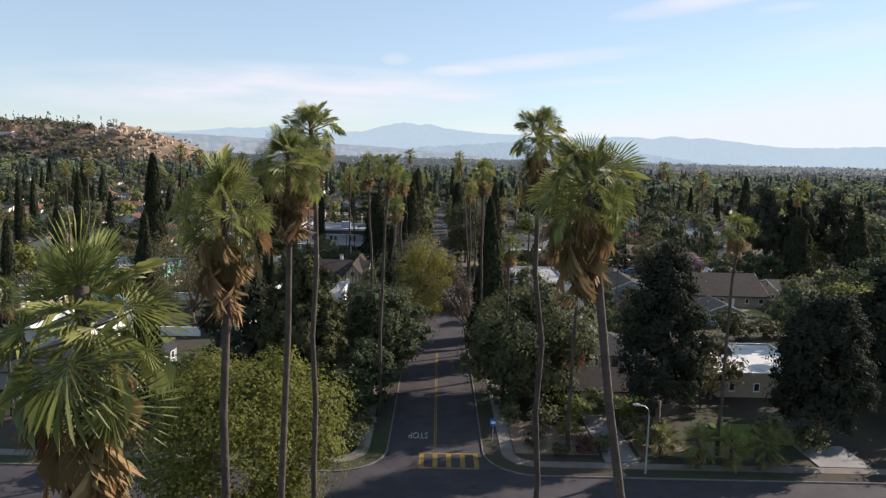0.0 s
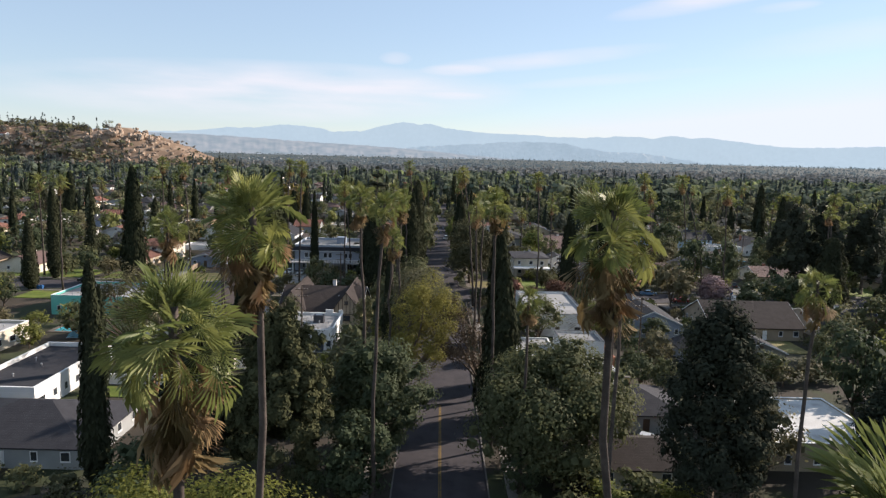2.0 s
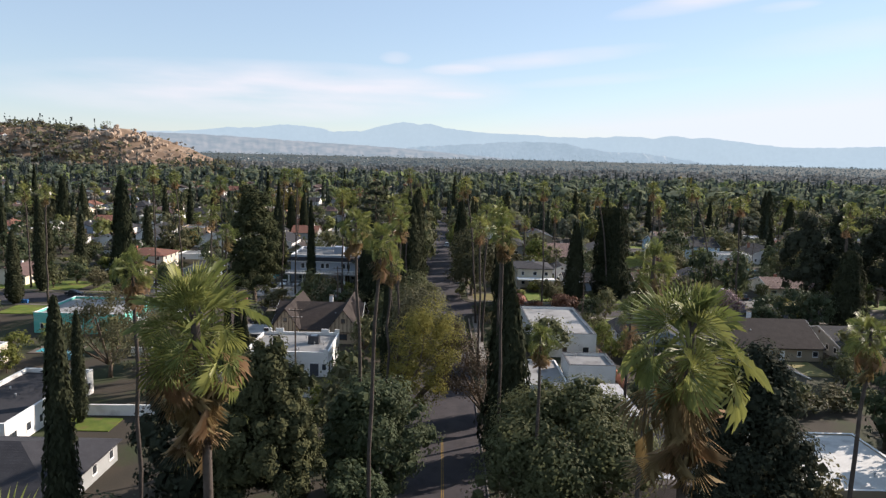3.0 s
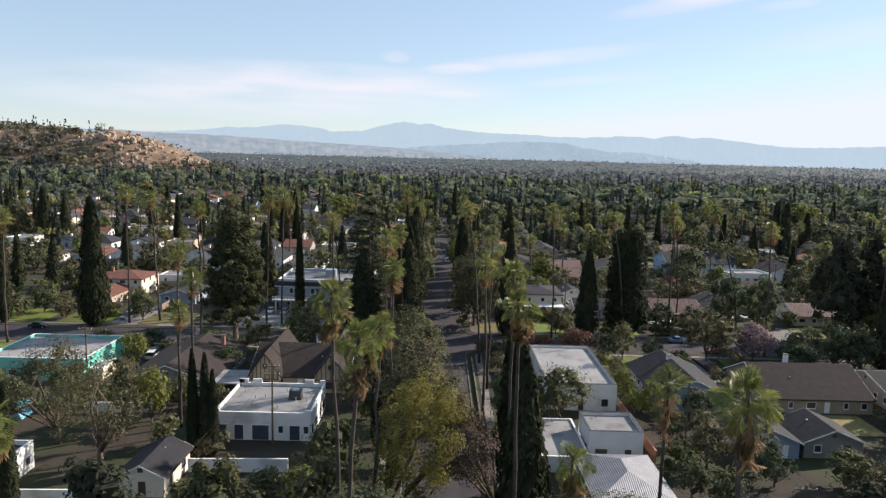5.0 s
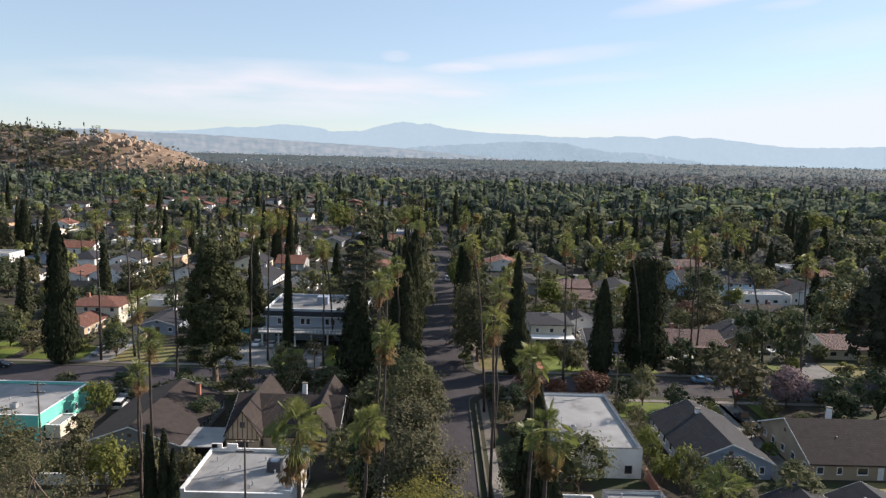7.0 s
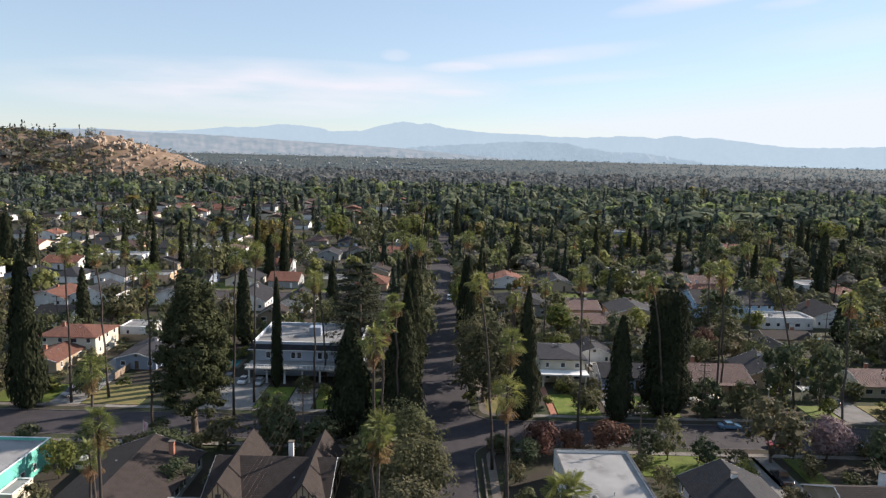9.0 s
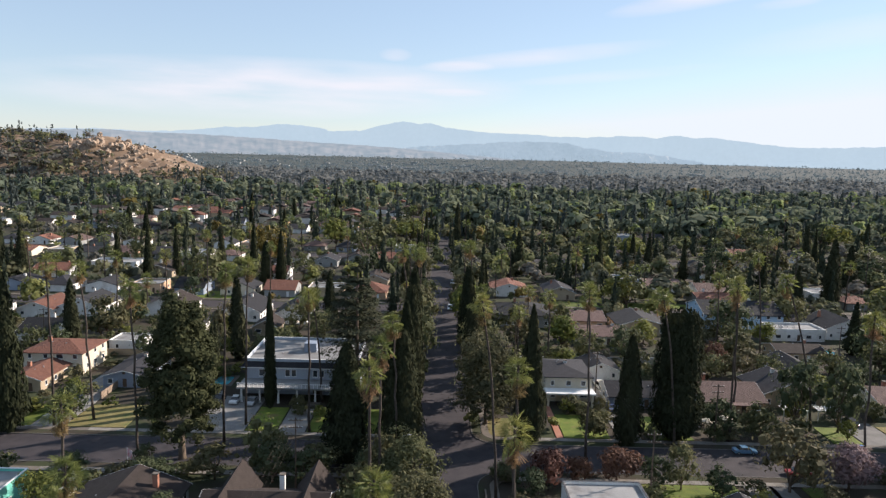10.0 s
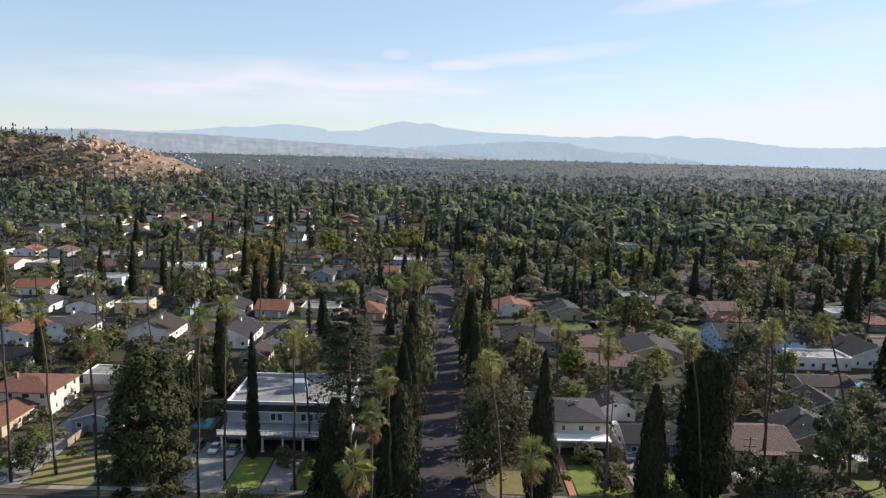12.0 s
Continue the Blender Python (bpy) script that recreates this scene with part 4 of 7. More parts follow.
def pitched_house(at, w, d, h, rise, wall, roof, label, turn=0.0, along="y", hip=False, sides="SEW", seed=0, stack=True, door=True, surround=None, porch=False, name="house"):
    r = random.Random(seed)
    t = thing(name, label, name, (at[0], at[1], 0), turn)
    part("wall", walls(w, d, h, 0 if hip else rise, along), STUCCO[wall], t)
    rf = part("roof", hip_roof(w, d, h, rise) if hip else gable_roof(w, d, h, rise, along=along), SHINGLE[roof], t)
    if not hip and seed < 200:
        a = (w if along == "y" else d) / 2
        L = (d if along == "y" else w) / 2 + 0.4
        for e in (-L - 0.03, L + 0.001):
            b = Shape()
            sl = rise / a
            for sg in (-1, 1):
                lo, hi = (sg * (a + 0.5), h - sl * 0.5 - 0.2), (0, h + rise - 0.2)
                pts = [(lo[0], lo[1]), (hi[0], hi[1]), (hi[0], hi[1] + 0.21), (lo[0], lo[1] + 0.21)]
                b.prism(pts, e, e + 0.03, along)
            part("bargeboard", b, TRIM, rf)
        g = Shape().box(-0.35, 0.35, -0.03, 0.03, -0.3, 0.3)
        zz = h + rise * 0.45
        if along == "y":
            part("gable_vent", g, TRIM_D, t, at=(0, -d / 2 - 0.01, zz))
        else:
            part("gable_vent", g, TRIM_D, t, at=(-w / 2 - 0.01, 0, zz), turn=math.pi / 2)
    row_of_windows(t, w, d, h, sides, seed, surround, door)
    if stack:
        chimney(t, r.uniform(-0.3, 0.3) * w, r.uniform(0.0, 0.35) * d, h + rise + 0.5, BRICK if r.random() < 0.5 else STUCCO["white"])
    if seed < 70:
        vents(t, w * 0.6, d * 0.6, h + rise * 0.45, r, 2)
    if porch:
        p = part("porch_roof", Shape().box(-w * 0.25, w * 0.25, -d / 2 - 2.4, -d / 2, h - 0.35, h - 0.15), SHINGLE[roof], t)
        for x in (-w * 0.23, w * 0.23):
            part("porch_post", Shape().box(x - 0.12, x + 0.12, -d / 2 - 2.3, -d / 2 - 2.06, -0.1, h - 0.35), TRIM, t)
    return t


def flat_house(at, w, d, h, wall, label, turn=0.0, sides="SEW", seed=0, parapet=0.55, roof="flat", door=True, surround=None, clutter=4, name="house", cap=None, units=1):
    r = random.Random(seed)
    t = thing(name, label, name, (at[0], at[1], 0), turn)
    part("wall", Shape().box(-w / 2, w / 2, -d / 2, d / 2, -0.25, h - parapet), STUCCO[wall], t)
    part("roof", Shape().box(-w / 2 + 0.24, w / 2 - 0.24, -d / 2 + 0.24, d / 2 - 0.24, h - parapet, h - parapet + 0.06), SHINGLE[roof], t, "flat roofing with patched seams")
    ring = Shape()
    z0, z1 = h - parapet, h
    for x0, x1, y0, y1 in ((-w / 2, w / 2, -d / 2, -d / 2 + 0.24), (-w / 2, w / 2, d / 2 - 0.24, d / 2), (-w / 2, -w / 2 + 0.24, -d / 2 + 0.24, d / 2 - 0.24), (w / 2 - 0.24, w / 2, -d / 2 + 0.24, d / 2 - 0.24)):
        ring.box(x0, x1, y0, y1, z0, z1)
    pa_ = part("parapet", ring, STUCCO[wall], t)
    edge = Shape()
    for x0, x1, y0, y1 in ((-w / 2 - 0.04, w / 2 + 0.04, -d / 2 - 0.04, -d / 2 + 0.28), (-w / 2 - 0.04, w / 2 + 0.04, d / 2 - 0.28, d / 2 + 0.04), (-w / 2 - 0.04, -w / 2 + 0.28, -d / 2 + 0.28, d / 2 - 0.28), (w / 2 - 0.28, w / 2 + 0.04, -d / 2 + 0.28, d / 2 - 0.28)):
        edge.box(x0, x1, y0, y1, h, h + 0.06)
    part("coping", edge, cap or TRIM, pa_)
    row_of_windows(t, w, d, h - parapet, sides, seed, surround, door)
    vents(t, w, d, h - parapet + 0.06, r, clutter)
    for _ in range(units):
        x, y, z = r.uniform(-w * 0.3, w * 0.3), r.uniform(-d * 0.25, d * 0.3), h - parapet + 0.06
        u = part("cooling_unit", Shape().box(x - 0.55, x + 0.55, y - 0.5, y + 0.5, z + 0.08, z + 1.0).box(x - 0.6, x + 0.6, y - 0.06, y + 0.06, z, z + 0.08), METAL, t, "grey rooftop cooling unit")
        part("fan_grille", Shape().lathe([(0.4, z + 1.0), (0.4, z + 1.05), (0.05, z + 1.08)], 12, x, y), DARKMETAL, u)
    return t


def box_span(x0, x1, y0, y1):
    return ((x0 + x1) / 2, (y0 + y1) / 2), abs(x1 - x0), abs(y1 - y0)


TAKEN = []   # footprints in use: x0, x1, y0, y1


def span(x0, x1, y0, y1):
    TAKEN.append((x0 - 1, x1 + 1, y0 - 1, y1 + 1))
    return box_span(x0, x1, y0, y1)


# between the first and second side street
c, w, d = span(-89, -69.5, 170.5, 188)
flat_house(c, w, d, 4.5, "turquoise", "flat-roofed turquoise stucco house with a pale roof", seed=1, clutter=6)
c, w, d = span(-69.4, -66.5, 172, 176)
flat_house((-67.8, 174.5), 2.6, 5.5, 2.3, "cream", "low white shed beside the turquoise house", seed=4, clutter=0, units=0, parapet=0.2, door=False, sides="", name="shed")
c, w, d = span(-58.8, -42.7, 163.5, 187)
pitched_house(c, w, d, 3.0, 3.0, "sage", "brown", "low house with a broad brown shingle roof", seed=2, sides="SEW")
c, w, d = span(-36, -20.8, 145, 159.3)
white_flat = flat_house(c, w, d, 4.5, "white", "flat-roofed white stucco house with stepped parapet", seed=3, clutter=9, units=0, surround=TRIM_D, sides="EW")
for u, dw in ((-6.4, 1.5), (-3.7, 1.4), (-0.3, 2.6), (5.1, 1.6)):
    part("door", Shape().box(u - dw / 2, u + dw / 2, -d / 2 - 0.05, -d / 2 + 0.04, 0.08, 2.45), DOORBLUE, white_flat, "dark blue-grey panelled door")
    part("door_frame", Shape().box(u - dw / 2 - 0.12, u - dw / 2, -d / 2 - 0.09, -d / 2, 0.05, 2.57).box(u + dw / 2, u + dw / 2 + 0.12, -d / 2 - 0.09, -d / 2, 0.05, 2.57).box(u - dw / 2, u + dw / 2, -d / 2 - 0.09, -d / 2, 2.45, 2.57), TRIM, white_flat)
add_window(white_flat, 2.9, -d / 2, 1.8, 0, 0.9, 1.3)
add_window(white_flat, 6.9, -d / 2, 1.8, 0, 0.9, 1.3)
unit_ = part("cooling_unit", Shape().box(2.6, 4.6, 0.2, 1.9, 4.2, 5.5).box(2.5, 4.7, 0.1, 2.0, 4.02, 4.2), DARKMETAL, white_flat, "dark rooftop cooling unit")
part("fan_grille", Shape().lathe([(0.7, 5.5), (0.7, 5.56), (0.1, 5.6)], 14, 3.6, 1.05), METAL, unit_)
for u in (-7.6, -5.2, 4.0):
    part("parapet_step", Shape().box(u, u + 1.6, d / 2 - 0.26, d / 2, 4.56, 5.25), STUCCO["white"], white_flat)
for k in (-1, 1):
    part("parapet_step", Shape().box(k * w / 2 - (0.9 if k > 0 else 0), k * w / 2 + (0 if k > 0 else 0.9), -d / 2, -d / 2 + 0.26, 4.5, 5.0), STUCCO["white"], white_flat)
    part("parapet_step", Shape().box(k * w / 2 - (0.9 if k > 0 else 0), k * w / 2 + (0 if k > 0 else 0.9), d / 2 - 0.26, d / 2, 4.5, 5.2), STUCCO["white"], white_flat)
c, w, d = span(-42.4, -36.2, 163, 171)
carport = thing("carport", "open carport with a flat white roof", "carport", (*c, 0))
part("roof", Shape().box(-w / 2, w / 2, -d / 2, d / 2, 2.75, 2.95), SHINGLE["flat"], carport)
for x in (-w / 2 + 0.2, w / 2 - 0.2):
    for y in (-d / 2 + 0.2, d / 2 - 0.2):
        part("post", Shape().box(x - 0.07, x + 0.07, y - 0.07, y + 0.07, -0.1, 2.75), TRIM, carport)


def tudor(at, w, d):
    t = pitched_house(at, w, d, 3.0, 4.0, "tan", "brown", "half-timbered house with steep brown roofs and two gables", along="x", seed=5, sides="SEW", surround=TRIM_D)
    for gx, gw in ((-w / 2 + 3.0, 5.6), (w / 2 - 3.2, 6.0)):
        g = part("gable_wing", walls(gw, d + 2.2, 3.6, 3.9, "y"), STUCCO["tan"], t, at=(gx, 0, 0))
        part("wing_roof", gable_roof(gw, d + 2.2, 3.6, 3.9, 0.4), SHINGLE["brown"], g)
        y = -(d + 2.2) / 2
        for k in range(-3, 4):
            x = k * gw / 7
            top = 3.6 + 3.7 * (1 - abs(x) / (gw / 2)) - 0.15
            part("timber", Shape().box(x - 0.08, x + 0.08, y - 0.05, y + 0.02, 2.5, top), TRIM_D, g, "dark half-timber strip")
        part("timber", Shape().box(-gw / 2, gw / 2, y - 0.06, y + 0.02, 2.3, 2.5), TRIM_D, g, "dark half-timber strip")
        add_window(g, 0, y, 1.5, 0, 1.8, 1.3, TRIM_D)
        add_window(g, 0, y, 5.0, 0, 0.9, 0.9, TRIM_D)
    return t


c, w, d = span(-36.6, -18.0, 168.5, 186)
tudor(c, w, d)
c, w, d = span(-42.5, -36.4, 126, 135.4)
pitched_house(c, w, d, 3.0, 1.5, "cream", "grey", "small garage with a pale grey shingle roof", seed=6, sides="SE", stack=False, name="garage", hip=False)
c, w, d = span(19, 31.8, 161.3, 187)
flat_house(c, w, d, 5.0, "white", "long flat-roofed white building with a pale roof", seed=7, clutter=5, units=1, surround=TRIM_D, cap=DARKMETAL)
c, w, d = span(22.1, 30.3, 139.5, 147.4)
flat_house(c, w, d, 5.0, "white", "small flat-roofed white annex with dark coping", seed=8, clutter=1, units=0, surround=TRIM_D, cap=DARKMETAL)
c, w, d = span(14.4, 21.6, 136, 150.8)
flat_house(c, w, d, 2.4, "white", "low flat-roofed white garage beside the annex", seed=9, clutter=0, units=0, parapet=0.25, sides="", name="garage", door=False)
c, w, d = span(19.5, 29.5, 122, 135.8)
pitched_house(c, w, d, 3.0, 1.7, "grey", "metal", "house with a corrugated pale metal hip roof", seed=10, hip=True, stack=False)
c, w, d = span(39.5, 53, 162, 182)
pitched_house(c, w, d, 3.0, 3.0, "greyblue", "dark", "blue-grey gabled house with a dark shingle roof", seed=11)
c, w, d = span(59.5, 79.5, 162.5, 180)
pitched_house(c, w, d, 3.0, 4.0, "tan", "brown", "large tan house under a broad brown gable roof", along="x", seed=12, sides="SW")
c, w, d = span(46.5, 55.6, 142.5, 151)
pitched_house(c, w, d, 2.8, 1.9, "greyblue", "dark", "blue-grey garage with a dark gabled roof", seed=13, stack=False, sides="SE", name="garage")
c, w, d = span(56.6, 65.8, 143, 152)
pitched_house(c, w, d, 2.8, 1.9, "sage", "dark", "sage garage with a dark gabled roof", seed=14, stack=False, sides="S", name="garage")
c, w, d = span(41.5, 57, 97.5, 114.5)
flat_house(c, w, d, 3.7, "tan", "flat-roofed tan house with a white roof", seed=15, clutter=2, units=0, parapet=0.25, roof="white")
c, w, d = span(23.8, 34.6, 108.5, 120.5)
pitched_house(c, w, d, 3.0, 2.1, "grey", "grey", "grey house with a hipped grey shingle roof", seed=16, hip=True)
c, w, d = span(18, 28, 91.5, 101)
pitched_house(c, w, d, 2.8, 1.7, "cream", "brown", "low house with a grey-brown tiled roof", seed=17, along="x")
c, w, d = span(-69, -58, 110.5, 134)
flat_house(c, w, d, 3.9, "white", "long flat-roofed white house with bright parapets", roof="grey", seed=18, clutter=3, units=0, parapet=0.7, sides="SE")
c, w, d = span(-62, -42.5, 93.5, 109)
pitched_house(c, w, d, 2.9, 2.8, "grey", "grey", "grey house with a broad hipped shingle roof", seed=19, along="x", hip=True, stack=False)
c, w, d = span(-94, -82, 131, 150)
flat_house(c, w, d, 3.6, "cream", "flat-roofed cream house behind a yard", seed=20)
# beyond the second side street


def mansion(x0, x1, y0, y1):
    at, w, d = span(x0, x1, y0, y1)
    TAKEN.append((x0, x1, y0 - 8, y0))
    t = flat_house(at, w, d, 8.6, "mansion", "two-storey pale blue mansion with a columned porch", seed=30, clutter=6, units=0, sides="EW", parapet=0.7)
    for u in (-9.6, -8.1, -3.4, -1.9, 3.2, 4.7, 9.2):
        add_window(t, u, -d / 2, 5.2, 0, 1.2, 1.7)
    for u in (-10, -6, 6.5, 10):
        add_window(t, u, -d / 2, 1.75, 0, 1.8, 1.6)
    part("door", Shape().box(2.6, 4.4, -d / 2 - 0.06, -d / 2 + 0.04, 0.1, 2.4), TRIM_D, t, "dark double front door")
    part("cornice", Shape().box(-w / 2 - 0.95, w / 2 + 0.95, -d / 2 - 0.95, -d / 2 - 0.005, 6.55, 6.74), TRIM, t)
    skirt = Shape()
    skirt.face((-w / 2 - 0.9, -d / 2 - 0.9, 6.75), (w / 2 + 0.9, -d / 2 - 0.9, 6.75), (w / 2 + 0.05, -d / 2 - 0.05, 7.95), (-w / 2 - 0.05, -d / 2 - 0.05, 7.95))
    skirt.face((w / 2 + 0.9, -d / 2 - 0.9, 6.75), (w / 2 + 0.9, d / 2 + 0.9, 6.75), (w / 2 + 0.05, d / 2 + 0.05, 7.95), (w / 2 + 0.05, -d / 2 - 0.05, 7.95))
    skirt.face((-w / 2 - 0.9, d / 2 + 0.9, 6.75), (-w / 2 - 0.9, -d / 2 - 0.9, 6.75), (-w / 2 - 0.05, -d / 2 - 0.05, 7.95), (-w / 2 - 0.05, d / 2 + 0.05, 7.95))
    skirt.face((-w / 2 - 0.9, -d / 2 - 0.9, 6.75), (-w / 2 - 0.9, d / 2 + 0.9, 6.75), (w / 2 + 0.9, d / 2 + 0.9, 6.75), (w / 2 + 0.9, -d / 2 - 0.9, 6.75))
    part("roof_skirt", skirt, SHINGLE["grey"], t, "sloping grey shingle band below the roof edge")
    part("stair_tower", Shape().box(-1.0, 2.0, -1.5, 1.5, 7.5, 10.2), STUCCO["greyblue"], t, "box-shaped roof housing")
    y = -d / 2
    pr = part("porch_roof", Shape().box(-w / 2 - 0.4, w / 2 + 0.4, y - 6.6, y - 0.005, 3.35, 3.75), SHINGLE["flat"], t)
    for k in range(7):
        x = -w / 2 + 0.6 + k * (w - 1.2) / 6
        part("column", Shape().lathe([(0.36, -0.1), (0.36, 0.15), (0.26, 0.2), (0.22, 3.1), (0.33, 3.15), (0.33, 3.35)], 10, x, y - 6.0), TRIM, t)
    rail = part("balustrade", Shape().box(-w / 2 - 0.3, w / 2 + 0.3, y - 6.5, y - 6.38, 4.62, 4.72), TRIM, t, "white roof balustrade")
    for k in range(60):
        x = -w / 2 - 0.2 + k * (w + 0.4) / 59
        part("baluster", Shape().box(x - 0.05, x + 0.05, y - 6.48, y - 6.4, 3.75, 4.62), TRIM, rail) if k % 2 == 0 else None
    part("steps", Shape().box(1.5, 5.5, y - 8.0, y - 6.6, -0.1, 0.35).box(1.5, 5.5, y - 7.4, y - 6.6, 0.35, 0.6), CONCRETE, t)
    part("rear_wing", Shape().box(-w / 2, -2.0, d / 2, d / 2 + 8, -0.2, 5.2), STUCCO["mansion"], t)
    return t


mansion(-47.5, -20.8, 238.5, 258)
c, w, d = span(-107, -92, 249.5, 262.5)
pitched_house(c, w, d, 5.6, 1.6, "cream", "tile", "two-storey cream house with a red tile roof", seed=31, along="x", hip=True)
c, w, d = span(-104, -95, 236, 249)
pitched_house(c, w, d, 3.0, 1.4, "tan", "tile", "low tan wing with a red tile roof", seed=32)
c, w, d = span(-82.5, -72.5, 240.5, 257)
pitched_house(c, w, d, 2.9, 1.4, "greyblue", "grey", "low pale house with a blue-grey roof", seed=33)
c, w, d = span(-95, -86, 270, 278)
flat_house(c, w, d, 3.2, "white", "white garage with a pale flat roof", seed=34, clutter=1, units=0, parapet=0.3, name="garage")
c, w, d = span(-125, -114, 276.5, 289)
pitched_house(c, w, d, 3.4, 2.8, "white", "dark", "white gabled house with a dark roof", seed=35, along="x")
c, w, d = span(-131, -117, 309.5, 326)
pitched_house(c, w, d, 3.4, 3.0, "white", "dark", "white house with dark cross-gabled roof", seed=36)
c, w, d = span(-104, -88.6, 312, 328)
pitched_house(c, w, d, 3.2, 3.2, "white", "brown", "white gabled house with a brown roof", seed=37)
c, w, d = span(-76, -62, 307.5, 326)
pitched_house(c, w, d, 3.4, 3.2, "white", "grey", "white gabled house with a grey shingle roof", seed=38)
c, w, d = span(-59.8, -52, 290, 300)
pitched_house(c, w, d, 3.0, 2.2, "tan", "brown", "small tan gabled garage", seed=39, stack=False, name="garage")
c, w, d = span(-84, -76, 287.5, 299)
pitched_house(c, w, d, 3.0, 2.2, "white", "grey", "white garage with a grey gabled roof", seed=40, stack=False, name="garage")
c, w, d = span(-143, -131, 306, 322)
pitched_house(c, w, d, 3.2, 2.2, "white", "tile", "white house with a red tile roof", seed=41)
c, w, d = span(-57, -46, 306, 322)
pitched_house(c, w, d, 3.2, 3.0, "white", "dark", "white house under a dark steep roof", seed=42)
c, w, d = span(60.5, 74.5, 232.5, 247)
pitched_house(c, w, d, 3.0, 2.4, "peach", "pink", "peach stucco house with a clay tile roof", seed=43, along="x", porch=True)
c, w, d = span(75.5, 90, 237, 250)
pitched_house(c, w, d, 3.4, 2.8, "tan", "grey", "tan house with a grey gable roof", seed=44)
c, w, d = span(101, 118, 232, 246)
pitched_house(c, w, d, 3.0, 2.2, "cream", "pink", "cream house with a faded clay tile roof", seed=45, along="x")
c, w, d = span(90.5, 118, 313, 331)
pitched_house(c, w, d, 5.4, 3.2, "blue", "dark", "two-storey light blue house with a dark roof", seed=46, along="x", sides="SW")
c, w, d = span(108, 125, 299, 308.5)
flat_house(c, w, d, 4.0, "white", "low white flat-roofed house", seed=47)
c, w, d = span(24, 35, 238, 252)
two = pitched_house(c, w, d, 6.2, 1.1, "cream", "grey", "two-storey cream house with a shallow grey roof", seed=48, hip=True, porch=False)
part("porch", Shape().box(-w / 2 - 0.3, w / 2 + 0.3, -d / 2 - 4.0, -d / 2 - 0.005, 2.9, 3.3), TRIM, two)
for k in range(4):
    part("porch_post", Shape().box(-w / 2 + k * w / 3.2, -w / 2 + 0.45 + k * w / 3.2, -d / 2 - 3.9, -d / 2 - 3.45, -0.1, 2.9), STUCCO["cream"], two)
c, w, d = span(36, 46, 254, 264)
pitched_house(c, w, d, 2.9, 1.9, "white", "grey", "white garage with a pale grey roof", seed=49, stack=False, name="garage")
c, w, d = span(38.5, 52.5, 234.5, 245)
pitched_house(c, w, d, 3.0, 2.0, "greyblue", "grey", "low grey house behind the cypresses", seed=50, along="x")
c, w, d = span(19, 37, 322, 340)
c, w, d = (28, 318), 17, 18
TAKEN.append((18, 38, 307, 328))
pitched_house(c, w, d, 4.4, 2.6, "grey", "dark", "grey house with dark cross-hipped roofs", seed=51, hip=True)
c, w, d = span(42, 57, 289, 300)
pitched_house(c, w, d, 3.0, 2.0, "cream", "pink", "cream house with a faded pink tile roof", seed=52, along="x")
c, w, d = span(58, 74, 302, 318)
pitched_house(c, w, d, 3.4, 2.4, "tan", "dark", "tan house with a dark gable roof", seed=53)
c, w, d = span(40, 55, 308, 322)
pitched_house(c, w, d, 3.2, 2.0, "peach", "pink", "peach house with a clay tile roof", seed=54, along="x")
c, w, d = span(91, 100, 258, 270)
pitched_house(c, w, d, 3.0, 2.0, "white", "dark", "white garage with a dark roof and red door", seed=55, stack=False, name="garage")
c, w, d = span(98, 112, 275, 285)
pitched_house(c, w, d, 3.0, 1.4, "tan", "brown", "low tan house with a brown roof beside a pool", seed=56, along="x")
c, w, d = span(127, 142, 302, 318)
pitched_house(c, w, d, 4.0, 3.0, "white", "dark", "white gabled house with a dark grey roof", seed=57)
c, w, d = span(84, 100, 164, 181)
pitched_house(c, w, d, 3.0, 2.4, "grey", "dark", "grey house with a dark shingle roof", seed=58, along="x")
for k, (x0, x1, y0, y1, wl_, rf, kind) in enumerate((
        (-180, -164, 378, 392, "white", "tile", "x"), (-164, -143, 398, 410, "white", "flat", "f"), (-134, -121, 384, 402, "tan", "brown", "y"), (-81, -70, 385, 398, "white", "tile", "x"),
        (-36, -24, 374, 388, "tan", "brown", "y"), (-34, -22, 436, 448, "peach", "tile", "x"), (-64, -53, 423, 436, "grey", "grey", "y"), (77, 88, 384, 396, "greyblue", "flat", "f"),
        (88, 104, 374, 388, "white", "pink", "x"), (108, 127, 366, 380, "cream", "pink", "x"), (154, 166, 362, 374, "white", "flat", "f"), (128, 154, 414, 428, "white", "pink", "x"),
        (172, 186, 486, 498, "white", "tile", "x"), (-27, -11.5, 470, 484, "greyblue", "flat", "f"), (20, 35, 360, 374, "white", "tile", "y"), (42, 54, 356, 372, "tan", "grey", "y"))):
    c, w, d = span(x0, x1, y0, y1)
    if kind == "f":
        flat_house(c, w, d, 4.2, wl_, "pale flat-roofed house among garden trees", seed=70 + k, clutter=2, units=0, sides="SE")
    else:
        pitched_house(c, w, d, 3.2, 2.3, wl_, rf, f"{wl_} house with a {'red tile' if rf in ('tile', 'pink') else rf + ' shingle'} roof", seed=70 + k, along=kind, sides="SE")

